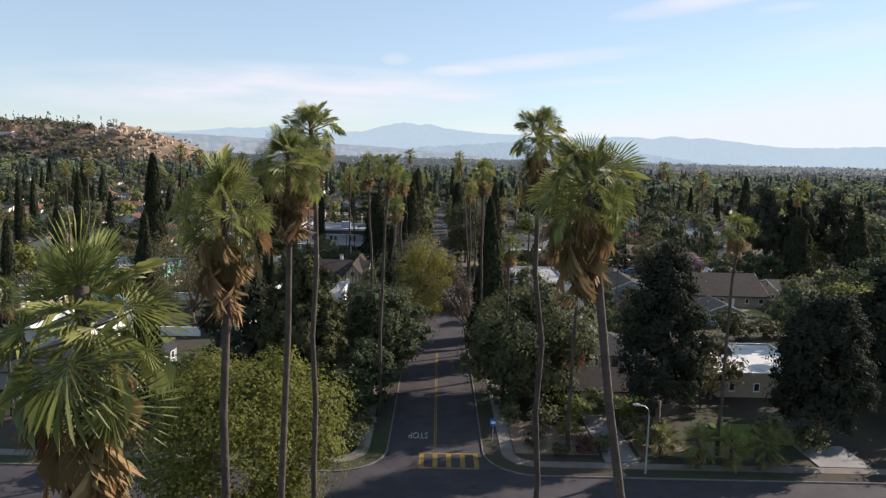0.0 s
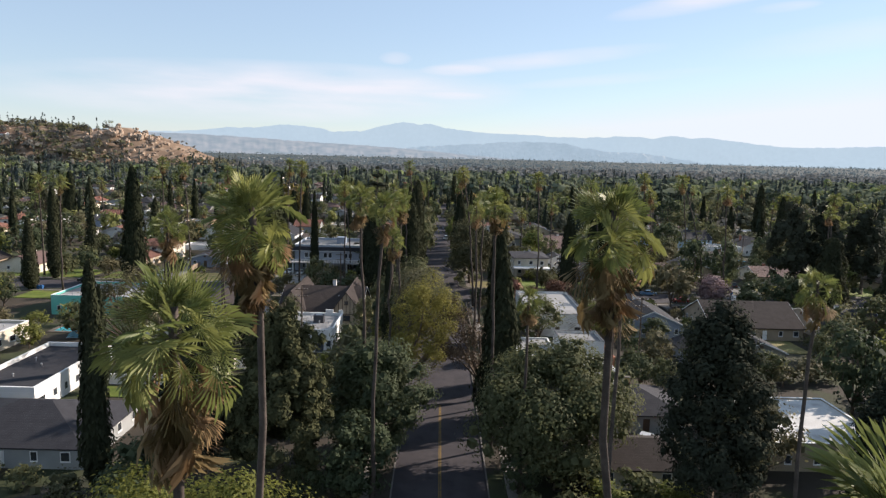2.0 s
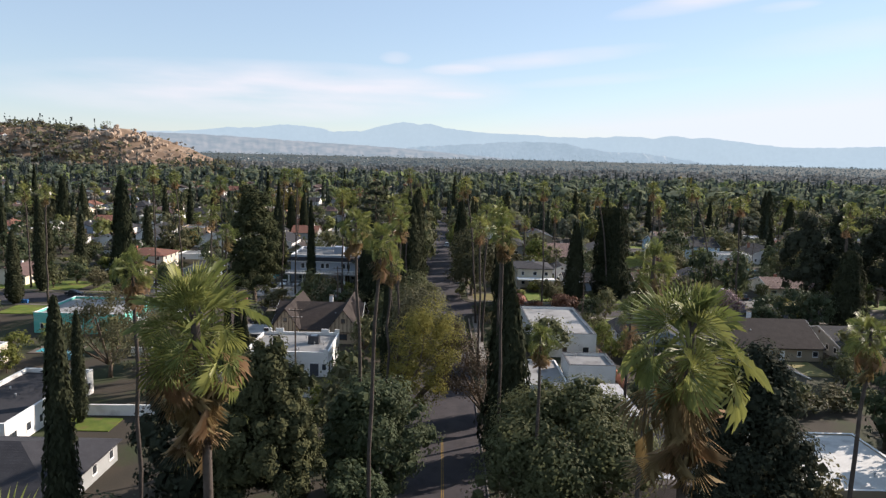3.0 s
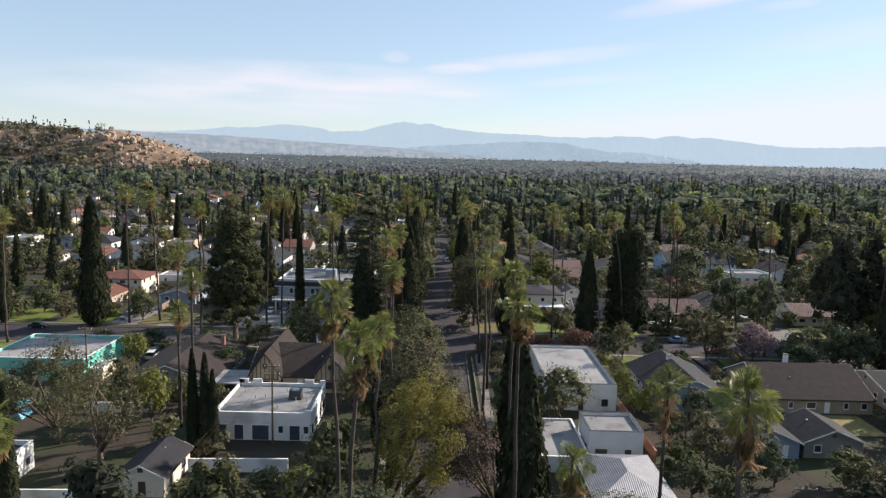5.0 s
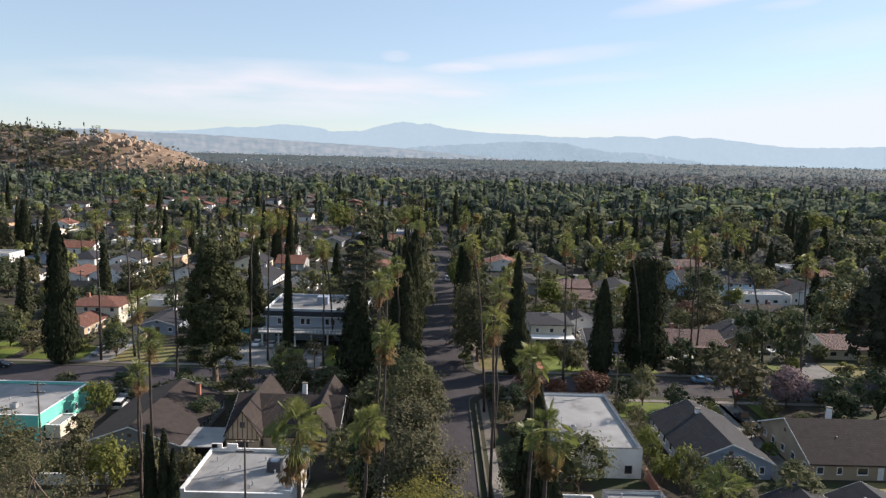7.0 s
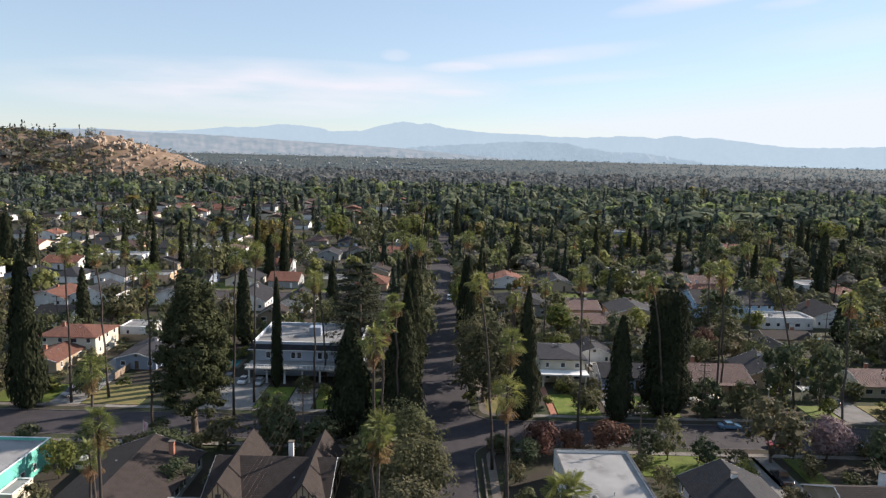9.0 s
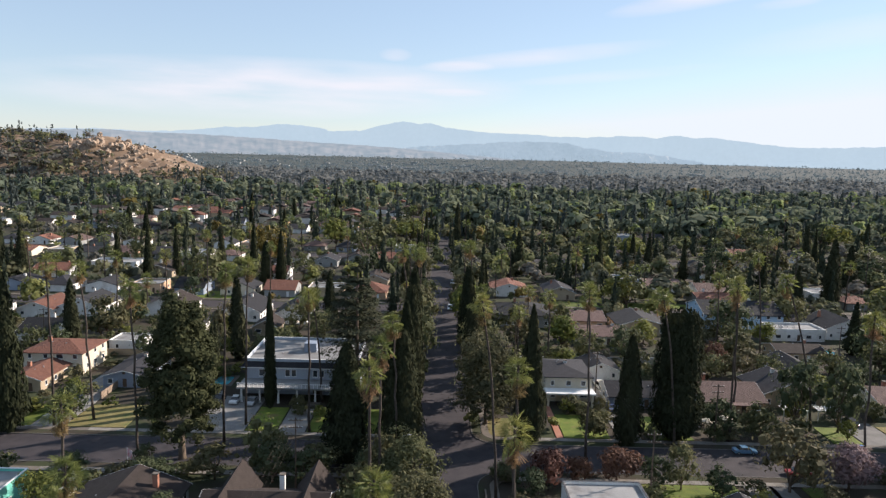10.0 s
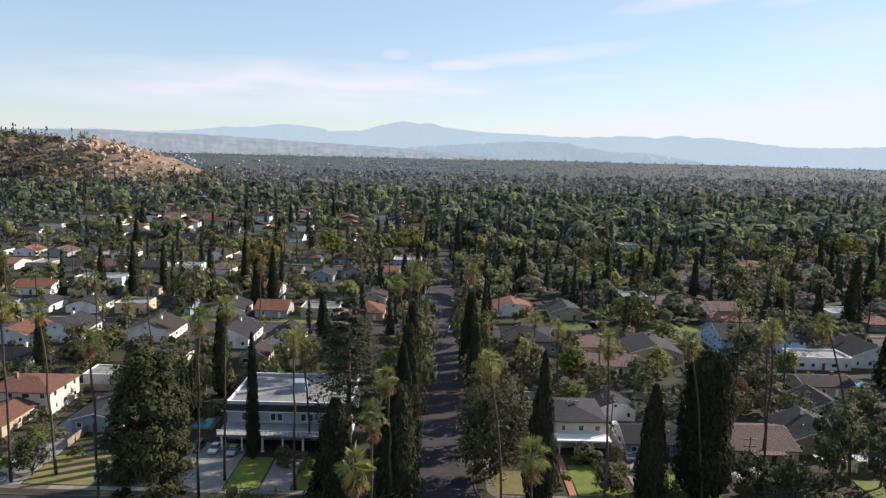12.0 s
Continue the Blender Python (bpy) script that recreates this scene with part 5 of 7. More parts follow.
# ---- trees and shrubs, from a set of shapes ----
KIT = {
    "green": [broadleaf_meshes("green_tree", 12, 12, 1.6, 1250, 0.35, LEAF["green"]) for _ in range(3)],
    "dark": [broadleaf_meshes("dark_tree", 12, 11, 1.4, 1250, 0.35, LEAF["dark"]) for _ in range(2)],
    "bright": [broadleaf_meshes("bright_tree", 9, 9, 1.4, 1150, 0.30, LEAF["bright"]) for _ in range(2)],
    "olive": [broadleaf_meshes("olive_tree", 11, 12, 1.5, 1250, 0.35, LEAF["olive"]) for _ in range(2)],
    "sage": [broadleaf_meshes("sage_tree", 12, 12, 1.6, 1250, 0.35, LEAF["sage"])],
    "grey": [broadleaf_meshes("grey_tree", 10, 11, 2.5, 1300, 0.34, LEAF["grey"], 34, None, 0.2)],
    "ochre": [broadleaf_meshes("ochre_tree", 11, 11, 2.5, 1800, 0.36, LEAF["ochre"])],
    "rust": [broadleaf_meshes("rust_shrub", 6, 7, 0.8, 1600, 0.28, LEAF["rust"])],
    "shrub": [broadleaf_meshes("shrub", 3, 4, 0.3, 420, 0.24, LEAF["green"], 16) for _ in range(2)],
    "hedge": [broadleaf_meshes("pale_shrub", 4, 5, 0.4, 520, 0.27, LEAF["bright"], 18), broadleaf_meshes("olive_shrub", 4, 5, 0.4, 520, 0.27, LEAF["olive"], 18)],
    "cypress": [cypress_meshes("cypress", 24, 3.6, 2600, 0.34, LEAF["cypress"]) for _ in range(2)],
    "fat": [cypress_meshes("broad_cypress", 26, 8.5, 3200, 0.48, LEAF["cypress"], b, 0.26) for b in (0.36, 0.75, 0.58)],
    "flat": [cypress_meshes("clipped_cypress", 26, 8.5, 6000, 0.40, LEAF["cypress"], 0.13, 0.22)],
    "fat_far": [cypress_meshes("broad_cypress_far", 26, 8.5, 1500, 0.55, LEAF["cypress"], b, 0.3) for b in (0.45, 0.8)],
    "pyramid": [broadleaf_meshes("pyramid_conifer", 25, 14, 0.4, 4900, 0.36, LEAF["black"], 110, None, 0.13, 1.3, (0, 0), 0.6, 0.7) for _ in range(2)],
    "fir": [broadleaf_meshes("conifer", 30, 14.5, 0.6, 21000, 0.27, LEAF["conifer"], 190, None, 0.115, 1.2, (0, 0), 0.55, 0.5)],
    "cedar": [conifer_meshes("cedar", 34, 18, 7, 9000, 0.36, LEAF["cedar"], 0.85, 1.0)],
    "shrub_far": [broadleaf_meshes("shrub_far", 3, 4, 0.2, 150, 0.42, LEAF["green"], 9)],
    "hedge_far": [broadleaf_meshes("pale_shrub_far", 4, 5, 0.3, 180, 0.46, LEAF["bright"], 11), broadleaf_meshes("olive_shrub_far", 4, 5, 0.3, 180, 0.46, LEAF["olive"], 11)],
    "green_far": [broadleaf_meshes("green_tree_far", 12, 12, 1.6, 620, 0.44, LEAF["green"], 26) for _ in range(3)],
    "dark_far": [broadleaf_meshes("dark_tree_far", 12, 11, 1.5, 620, 0.44, LEAF["dark"], 26) for _ in range(2)],
    "bright_far": [broadleaf_meshes("bright_tree_far", 9, 9, 1.4, 650, 0.45, LEAF["bright"], 22)],
    "olive_far": [broadleaf_meshes("olive_tree_far", 11, 12, 1.5, 760, 0.47, LEAF["olive"], 26)],
    "ochre_far": [broadleaf_meshes("ochre_tree_far", 11, 11, 1.5, 760, 0.47, LEAF["ochre"], 26)],
    "cypress_far": [cypress_meshes("cypress_far", 24, 4.4, 700, 0.62, LEAF["cypress"], b) for b in (0.55, 0.8)],
}
SIZE = {"green": (12, 12), "dark": (12, 11), "bright": (9, 9), "olive": (11, 12), "sage": (12, 12), "grey": (10, 11), "ochre": (11, 11), "rust": (6, 7), "shrub": (3, 4), "hedge": (4, 5), "cypress": (24, 3.6), "fat": (26, 8.5), "flat": (26, 8.5), "pyramid": (25, 14), "fir": (30, 14.5), "cedar": (34, 17)}
WORDS = {
    "green": ("tree", "leafy green garden tree with a rounded crown", "tree"), "dark": ("tree", "dense dark green tree with a heavy crown", "tree"), "bright": ("tree", "small bright green tree in a garden", "tree"),
    "olive": ("tree", "olive green tree with a loose spreading crown", "tree"), "sage": ("tree", "grey-green tree with a wide crown", "tree"), "grey": ("tree", "thin grey-green tree with open branches", "tree"), "ochre": ("tree", "tree with ochre autumn leaves", "tree"),
    "rust": ("shrub", "large rust-red leaved shrub", "shrub"), "shrub": ("shrub", "low green garden shrub", "shrub"), "hedge": ("shrub", "tall leafy hedge shrub beside a yard", "shrub"),
    "cypress": ("cypress", "slender dark Italian cypress", "cypress"), "fat": ("cypress", "broad dark columnar cypress", "cypress"), "flat": ("cypress", "broad dark cypress with a flat clipped top", "cypress"), "pyramid": ("conifer", "tall dark pyramid-shaped conifer", "conifer"), "fir": ("conifer", "large shaggy conifer with a reddish trunk", "conifer"), "cedar": ("cedar", "tall cedar with tiered spreading branches", "cedar")}
COUNT = [0]


def grow(kind, x, y, h, w, far=False, z=0.0):
    name, label, cat = WORDS[kind]
    far = far or y > 236
    pool = KIT[kind + "_far"] if far and kind + "_far" in KIT else KIT[kind]
    COUNT[0] += 1
    rh, rw = SIZE[kind]
    return plant(name, label, cat, pool[COUNT[0] % len(pool)], (x, y, z), scale=(w / rw, w / rw, h / rh))


def special(name, label, cat, meshes, x, y, mass="crown"):
    return plant(name, label, cat, meshes, (x, y, 0), mass=mass, turn=0)


# trees close to the start
special("tree", "wide yellow-green street tree with feathery leaves", "tree", broadleaf_meshes("yellow_green_tree", 17, 20, 2, 42000, 0.155, LEAF["yellow"], 130, None, 0.14, 1.0, (0, 0), 0.14), -16.5, 56.5)
special("tree", "spreading pepper tree with dense fine green foliage", "tree", broadleaf_meshes("pepper_tree", 16.5, 20, 1.2, 42000, 0.19, LEAF["green"], 130, None, 0.14, 1.0, (0, 0), 0.32), 13.2, 94.5)
special("tree", "airy willow-like tree with yellow-green leaves", "tree", broadleaf_meshes("willow_tree", 20.5, 13, 2.0, 24000, 0.125, LEAF["yellow"], 120, None, 0.11, 1.4, (4.6, 0), 0.16), -7.0, 120)
special("tree", "half-bare tree with dry brown twigs", "tree", broadleaf_meshes("dry_tree", 17, 8.5, 3, 5200, 0.16, LEAF["brown"], 44, None, 0.2, 1.0, (-4.4, 0), 0.1), 6.7, 121)
special("tree", "leafy olive green street tree", "tree", broadleaf_meshes("street_tree", 17, 13, 2, 11000, 0.21, LEAF["sage"], 55, None, 0.2, 1.0, (3.6, 0), 0.18), -7.4, 137)
special("tree", "dark street tree with dense drooping foliage", "tree", broadleaf_meshes("dark_street_tree", 16, 13, 0.8, 20000, 0.2, LEAF["dark"], 90, None, 0.15, 1.0, (1.8, 0), 0.45), -9.6, 99)
special("conifer", "broad dense dark conifer with tufted sprays", "conifer", broadleaf_meshes("dense_conifer", 22.5, 13, 0.3, 38000, 0.19, LEAF["conifer"], 260, None, 0.085, 1.3, (0, 0), 0.75, 0.5), -18.2, 90)
special("conifer", "dark shaggy conifer beside a driveway", "conifer", broadleaf_meshes("dark_conifer", 25, 13.5, 0.4, 28000, 0.2, LEAF["black"], 170, None, 0.12, 1.2, (0, 0), 0.42, 0.75), 28.2, 83.5)
special("conifer", "huge dark rounded conifer", "conifer", broadleaf_meshes("huge_conifer", 20, 13, 0.4, 28000, 0.2, LEAF["black"], 170, None, 0.12, 1.2, (0, 0), 0.45, 0.55), 47.2, 80.6)
special("tree", "broad spreading grey-green street tree", "tree", broadleaf_meshes("camphor", 19.5, 17, 0.8, 12000, 0.26, LEAF["sage"], 70, None, 0.19, 1.0, (0.6, 0), 0.24), 8.6, 222.5)
special("tree", "leafy olive green street tree", "tree", broadleaf_meshes("street_tree_b", 15, 12, 2, 8000, 0.24, LEAF["sage"], 50, None, 0.2, 1.0, (2.8, 0), 0.2), -7.6, 152)
special("tree", "low green tree beside the street", "tree", broadleaf_meshes("street_tree_c", 9, 8, 1, 5000, 0.2, LEAF["dark"], 46, None, 0.2, 1.0, (0, 0), 0.26), 12.0, 155)
special("tree", "olive street tree reaching over the road", "tree", broadleaf_meshes("street_tree_d", 14, 12, 2, 7000, 0.24, LEAF["olive"], 46, None, 0.2, 1.0, (2.6, 0), 0.2), -7.8, 171)
special("tree", "green street tree reaching over the road", "tree", broadleaf_meshes("street_tree_e", 13, 11, 2, 6000, 0.24, LEAF["green"], 46, None, 0.2, 1.0, (2.0, 0), 0.22), -7.8, 186)
special("tree", "dark low street tree beside the road", "tree", broadleaf_meshes("low_dark_tree", 10, 8, 0.5, 5000, 0.22, LEAF["dark"], 40, None, 0.2), -9.2, 88)
special("tree", "bright green young tree", "tree", broadleaf_meshes("lime_tree", 14, 9, 3, 2600, 0.32, LEAF["bright"], 36), 72, 120)
special("tree", "loose eucalyptus with thin pale branches", "tree", broadleaf_meshes("eucalyptus", 17, 14, 2.5, 4800, 0.17, LEAF["olive"], 95, None, 0.11, 1.0, (0, 0), 0.04), -49, 135)
special("tree", "airy grey-green tree beside a turquoise house", "tree", broadleaf_meshes("airy_tree", 16, 15, 3, 5200, 0.2, LEAF["grey"], 60, None, 0.12, 1.0, (0, 0), 0.07), -59, 142)
special("tree", "dense green broad-leaved tree", "tree", broadleaf_meshes("magnolia", 9.5, 7, 1.5, 3000, 0.26, LEAF["dark"], 30), -31, 82)
special("shrub", "bougainvillea covered in magenta flowers", "shrub", broadleaf_meshes("bougainvillea", 4.6, 4.0, 0.4, 1200, 0.2, LEAF["magenta"], 14), 22.0, 107, "blossom")
special("tree", "crape myrtle covered in pale pink blossom", "tree", broadleaf_meshes("crape_myrtle", 8.8, 9, 1.6, 3600, 0.26, LEAF["pink"], 40), 72, 195.5, "blossom")

for kind, x, y, h, w in (
        # first block
        ("fat", 8.6, 112, 24.2, 8.4), ("fat", 9.4, 128, 27, 6), ("cypress", -10, 143, 19.5, 2.6), ("cypress", -37.1, 139, 16.4, 2.2), ("cypress", -35.4, 139.4, 15.8, 2.4), ("cypress", -34.2, 139.1, 13.3, 2.1),
        ("cypress", -38.6, 89, 26, 3.7), ("pyramid", -27.5, 92, 22, 11.5), ("cypress", -66, 104, 23, 3.2), ("cypress", -53.5, 121, 17, 2.6), ("olive", -12.5, 112, 12, 10), ("green", -15, 128, 10, 9), ("shrub", -22, 112, 4, 5), ("bright", -17, 120, 7, 6),
        ("green", 20.5, 156, 9.5, 10.5), ("shrub", 15, 168, 3, 5), ("shrub", 13, 176, 3, 4), ("bright", 34.5, 167, 6, 4.5), ("hedge", 35, 173, 5, 4), ("hedge", 34.8, 160, 4.5, 4), ("green", 37.5, 154, 8, 5), ("hedge", 37, 158, 7, 4),
        # (62, 93), (79, 103): mostly out of view, added to shade the yards
        ("shrub", 35, 136, 4.7, 6), ("dark", 45, 157.5, 6, 6.5), ("hedge", 43, 149, 5, 5), ("green", 58, 133, 6, 7), ("olive", 66, 134, 4, 7), ("dark", 38.2, 101, 8, 5), ("pyramid", 62, 93, 22, 14), ("dark", 79, 103, 20, 15), ("dark", 63, 104, 15, 11), ("dark", 72, 96, 18, 13),
        ("dark", 64, 118, 14, 10), ("green", 84, 128, 12, 12), ("dark", 88, 112, 18, 14), ("shrub", 20, 77, 2, 3), ("shrub", 12, 78, 2.2, 3), ("hedge", 16.5, 80.5, 2.6, 3.4), ("shrub", 14.5, 75.5, 1.6, 2.4), ("shrub", 24.5, 79, 2.2, 3.2), ("rust", 17.5, 76.2, 2.2, 2.6), ("shrub", -9, 77, 2.4, 3.4), ("shrub", -8.8, 81.5, 2.2, 3.2), ("hedge", -12, 80, 3, 4), ("dark", 9.2, 89.5, 5.5, 5), ("shrub", 13.2, 91, 3.6, 5), ("dark", 17.5, 92, 5, 5.5), ("shrub", 22, 89, 3.4, 5), ("bright", 25.5, 86.5, 3.4, 4), ("olive", 40, 96, 9, 9), ("bright", 63, 97, 17.5, 12), ("shrub", 14, 84, 3, 4),
        ("bright", 18, 86, 3.5, 5), ("shrub", 9.5, 84, 3, 3), ("shrub", -10, 86, 2.5, 3.5), ("green", -24, 104, 8, 7), ("bright", -78, 143, 5, 5), ("hedge", -84, 156, 4, 6),
        ("shrub", -47, 89, 2.5, 4), ("shrub", -52, 90, 2.2, 4), ("green", -64, 84, 9, 9), ("olive", -70, 92, 12, 12), ("dark", -82, 104, 14, 10), ("green", -92, 118, 10, 10), ("green", -66, 158, 8, 7), ("olive", -62, 170, 5, 5), ("bright", -65, 182, 7, 6), ("shrub", -61, 190, 3, 5), ("hedge", -38, 178, 4, 4),
        ("grey", -40.8, 194.5, 6.3, 8.5), ("green", -32.2, 196.5, 11.5, 8), ("dark", -24, 193, 7, 8), ("olive", -10, 190, 11, 9), ("green", -13, 180, 10, 9), ("olive", -9.5, 168, 9, 8), ("green", -16, 160, 8, 7), ("dark", -10.5, 153, 11, 8),
        ("green", 7.8, 238, 12, 10), ("olive", 8.1, 252, 13, 11), ("fat", 7.5, 264, 21, 5.5), ("green", 7.9, 272, 11, 9), ("olive", 7.7, 336, 13, 12), ("green", -7.9, 296, 14, 12), ("shrub", 9.5, 196, 3.2, 4.5), ("rust", 18, 195, 6.5, 7), ("rust", 31, 197.5, 6, 7.5), ("rust", 24, 196.5, 4.5, 5), ("green", 41.6, 194.4, 8.5, 6.7), ("olive", 61, 194.5, 12.3, 12), ("shrub", 36, 190, 3, 4), ("hedge", 37, 183, 4, 4),
        ("dark", 82, 192, 9, 9), ("shrub", 70, 184, 3, 4), ("fat", 108, 176, 24, 10), ("dark", 104, 160, 14, 13), ("fat", 100, 190, 20, 9), ("dark", 96, 150, 12, 12), ("dark", 118, 168, 20, 14), ("dark", 112, 142, 16, 14), ("fat", 128, 186, 26, 11),
        ("green", 52, 152.5, 6.5, 7), ("dark", 47, 138, 6, 6), ("dark", 36.5, 146, 7, 5), ("green", 84, 158, 9, 9), ("dark", 88, 190, 11, 10), ("green", 96, 164, 10, 10), ("dark", 80, 150, 8, 8), ("hedge", 56.5, 170, 3, 3.5), ("hedge", 57, 178, 3.4, 3.5), ("dark", 34, 129, 6, 5), ("green", 36, 122, 7, 6),
        ("olive", -53, 152, 9, 6), ("green", -46, 158, 6.5, 6), ("bright", -48, 150, 9, 6), ("dark", -44, 178, 6, 6), ("shrub", -60, 160, 3, 5), ("hedge", -40, 160, 4, 4), ("dark", -50, 192, 5.5, 7), ("hedge", -56, 193, 3.5, 6), ("dark", -66, 194, 5, 6), ("hedge", -16, 194, 4, 6), ("dark", -13, 196, 6, 7), ("shrub", -46, 196, 2.6, 5),
        ("dark", 14, 190, 6, 6), ("hedge", 12, 184, 4, 4), ("dark", 48, 192, 6, 6), ("hedge", 54.5, 194, 2.6, 4), ("dark", 78, 187, 7, 7), ("hedge", 60, 217, 2.4, 5), ("shrub", 72, 220, 2.4, 4), ("dark", 58, 226, 5, 5), ("hedge", 28, 230, 3, 4), ("shrub", 40, 228, 2.4, 3), ("dark", 54, 232, 6, 6), ("green", 57, 240, 8, 7), ("dark", 56, 250, 8, 8), ("green", 62, 262, 7, 7), ("dark", 48, 250, 7, 7), ("green", 30, 262, 7, 7), ("dark", 92, 232, 6, 6), ("green", 86, 256, 8, 8), ("dark", 96, 256, 7, 7),
        # along the second side street
        ("fat", -88.3, 212.8, 33, 8.2), ("fir", -49.5, 202.5, 32.5, 15.5), ("cypress", -39.4, 229, 26.6, 3.0), ("fat", -18.8, 203, 23, 10), ("fat", -8.8, 203.5, 25.4, 8.6), ("fat", -8.0, 214.5, 22, 7), ("fat", -8.7, 222, 27, 6), ("fat", -7.9, 229, 29, 6),
        ("fat", -7.7, 237, 27, 5.6), ("fat", -7.9, 246, 30, 6), ("cypress", -22.5, 258, 27, 2.4), ("cedar", -20.5, 233.5, 34.5, 18.5), ("cedar", -27, 262, 26, 14), ("green", -7.0, 262, 15, 10), ("green", -8.0, 276, 13, 11), ("olive", -8.5, 312, 13, 12), ("green", -7.8, 331, 13, 12.5),
        ("fat", 16.9, 213, 28.8, 7), ("fat", 7.0, 280, 22, 6.5), ("fat", 7.3, 288, 24, 6.5), ("fat", 7.1, 296, 23, 6.5), ("cypress", 12.5, 306, 24, 3), ("bright", 7.5, 306, 13, 10), ("bright", 8.0, 320, 14, 11),
        ("fat", 37, 213.2, 23.2, 6.6), ("flat", 47.8, 217, 27.6, 9.8), ("dark", 58, 218, 9, 7), ("green", 66, 217, 8.5, 7), ("pyramid", 103, 217.5, 29, 14), ("pyramid", 114, 219, 30, 14), ("pyramid", 127, 220, 27, 14), ("dark", 139, 219, 19, 13), ("olive", 30, 217, 6.5, 5.5), ("dark", 90, 186, 11, 9), ("dark", 77.5, 224.6, 16, 9.8), ("dark", 85.5, 222.4, 17, 9.7), ("rust", 75.6, 266, 7.5, 6.6), ("shrub", 43.5, 216, 3.4, 4.5), ("shrub", 56, 216.5, 3.4, 5), ("shrub", 34.5, 224, 3, 4), ("hedge", 35.5, 230, 4, 4),
        ("green", 41, 272, 9, 9), ("green", 36.7, 299.8, 11.7, 10), ("bright", 63.3, 292, 7.5, 9), ("bright", 67.7, 343, 13, 11.4), ("green", 57.2, 283.7, 7.2, 8.7), ("green", 117.5, 326, 12.8, 19), ("olive", 81.5, 259.6, 8, 9.7), ("green", 70, 256, 8, 8), ("hedge", 96, 250, 4, 6), ("shrub", 108, 226, 3, 5),
        ("green", 98, 230, 5, 5), ("shrub", 66, 224, 2.6, 5), ("hedge", 92, 240, 5, 5), ("dark", 126, 240, 12, 11), ("green", 120, 262, 10, 10), ("cypress", 138.9, 345, 18, 5), ("cypress", 154.9, 350, 28, 6.4), ("cypress", 115.3, 406, 21, 4.5), ("cypress", 185.9, 390, 21, 6), ("cypress", 128, 352, 22, 5),
        ("green", -96.3, 354, 19.5, 16), ("dark", -94.6, 336, 10, 9), ("ochre", -102.6, 301, 8.5, 9), ("hedge", -122, 300, 4, 6), ("green", -41.4, 455, 22.5, 22), ("ochre", -87.7, 424, 21.5, 17), ("fat", -75.6, 370.8, 19, 6.4), ("fat", -70, 374, 24, 6), ("cypress", -139.9, 373.6, 22.5, 3.8), ("cypress", -129.5, 379.5, 23, 4.4),
        ("cypress", -120.9, 389.8, 21.5, 3.6), ("fat", -182.5, 375.6, 23, 9), ("fat", -190, 371, 26, 8), ("cypress", -112, 214, 27, 4.5), ("cypress", -122, 200, 25, 4), ("green", -64, 262, 8, 8), ("hedge", -60, 240, 4, 5), ("bright", -58, 266, 7, 7), ("shrub", -84, 236, 2.6, 5), ("hedge", -90, 243, 4.5, 3),
        ("shrub", -90, 226, 2.2, 6), ("green", -112, 262, 9, 9), ("dark", -104, 284, 10, 9), ("green", -90, 292, 6, 6), ("bright", -67, 290, 6, 6), ("green", -38, 286, 9, 9), ("cedar", -24, 282, 21, 15), ("shrub", -32, 226, 2, 4), ("hedge", -27, 223, 3, 4), ("dark", -50, 262, 8, 7),
        ("dark", -36, 400, 13, 12), ("green", -64, 392, 12, 11), ("cypress", -16, 372, 22, 4), ("cypress", -11, 384, 24, 3.6), ("cypress", 9.5, 520, 27, 4.6), ("cypress", -10, 505, 22, 4), ("green", 9.5, 372, 12, 11), ("olive", 8.5, 398, 11, 10), ("green", -9, 405, 11, 10), ("green", 84.2, 448, 22, 22), ("green", 171, 438, 16, 20)):
    grow(kind, x, y, h, w)
for k in range(9):    # a clipped row behind the conifer
    grow("cypress", -57.5 - k * 0.25, 226 + k * 3.4, 12.5 + (k % 3) * 0.6, 2.4)["group"] = "cypress hedge row"

for x, y, h in ((29.5, 72.8, 4.2), (33.5, 73.5, 3.6), (37, 72.9, 4.4), (26.5, 76.5, 3.2), (-40, 75, 4), (-27, 112, 5), (-80, 161, 4.5)):
    fan_palm((x, y), h, (0, 0), "low bushy palm beside the pavement", live=26, dead=4, skirt=0.3, size=1.05, group="low palms")

# ---- the rest of the neighbourhood: houses in lots, then trees between ----
lots = random.Random(21)


def free(x0, x1, y0, y1):
    return all(x1 < a or x0 > b or y1 < e or y0 > f for a, b, e, f in TAKEN)


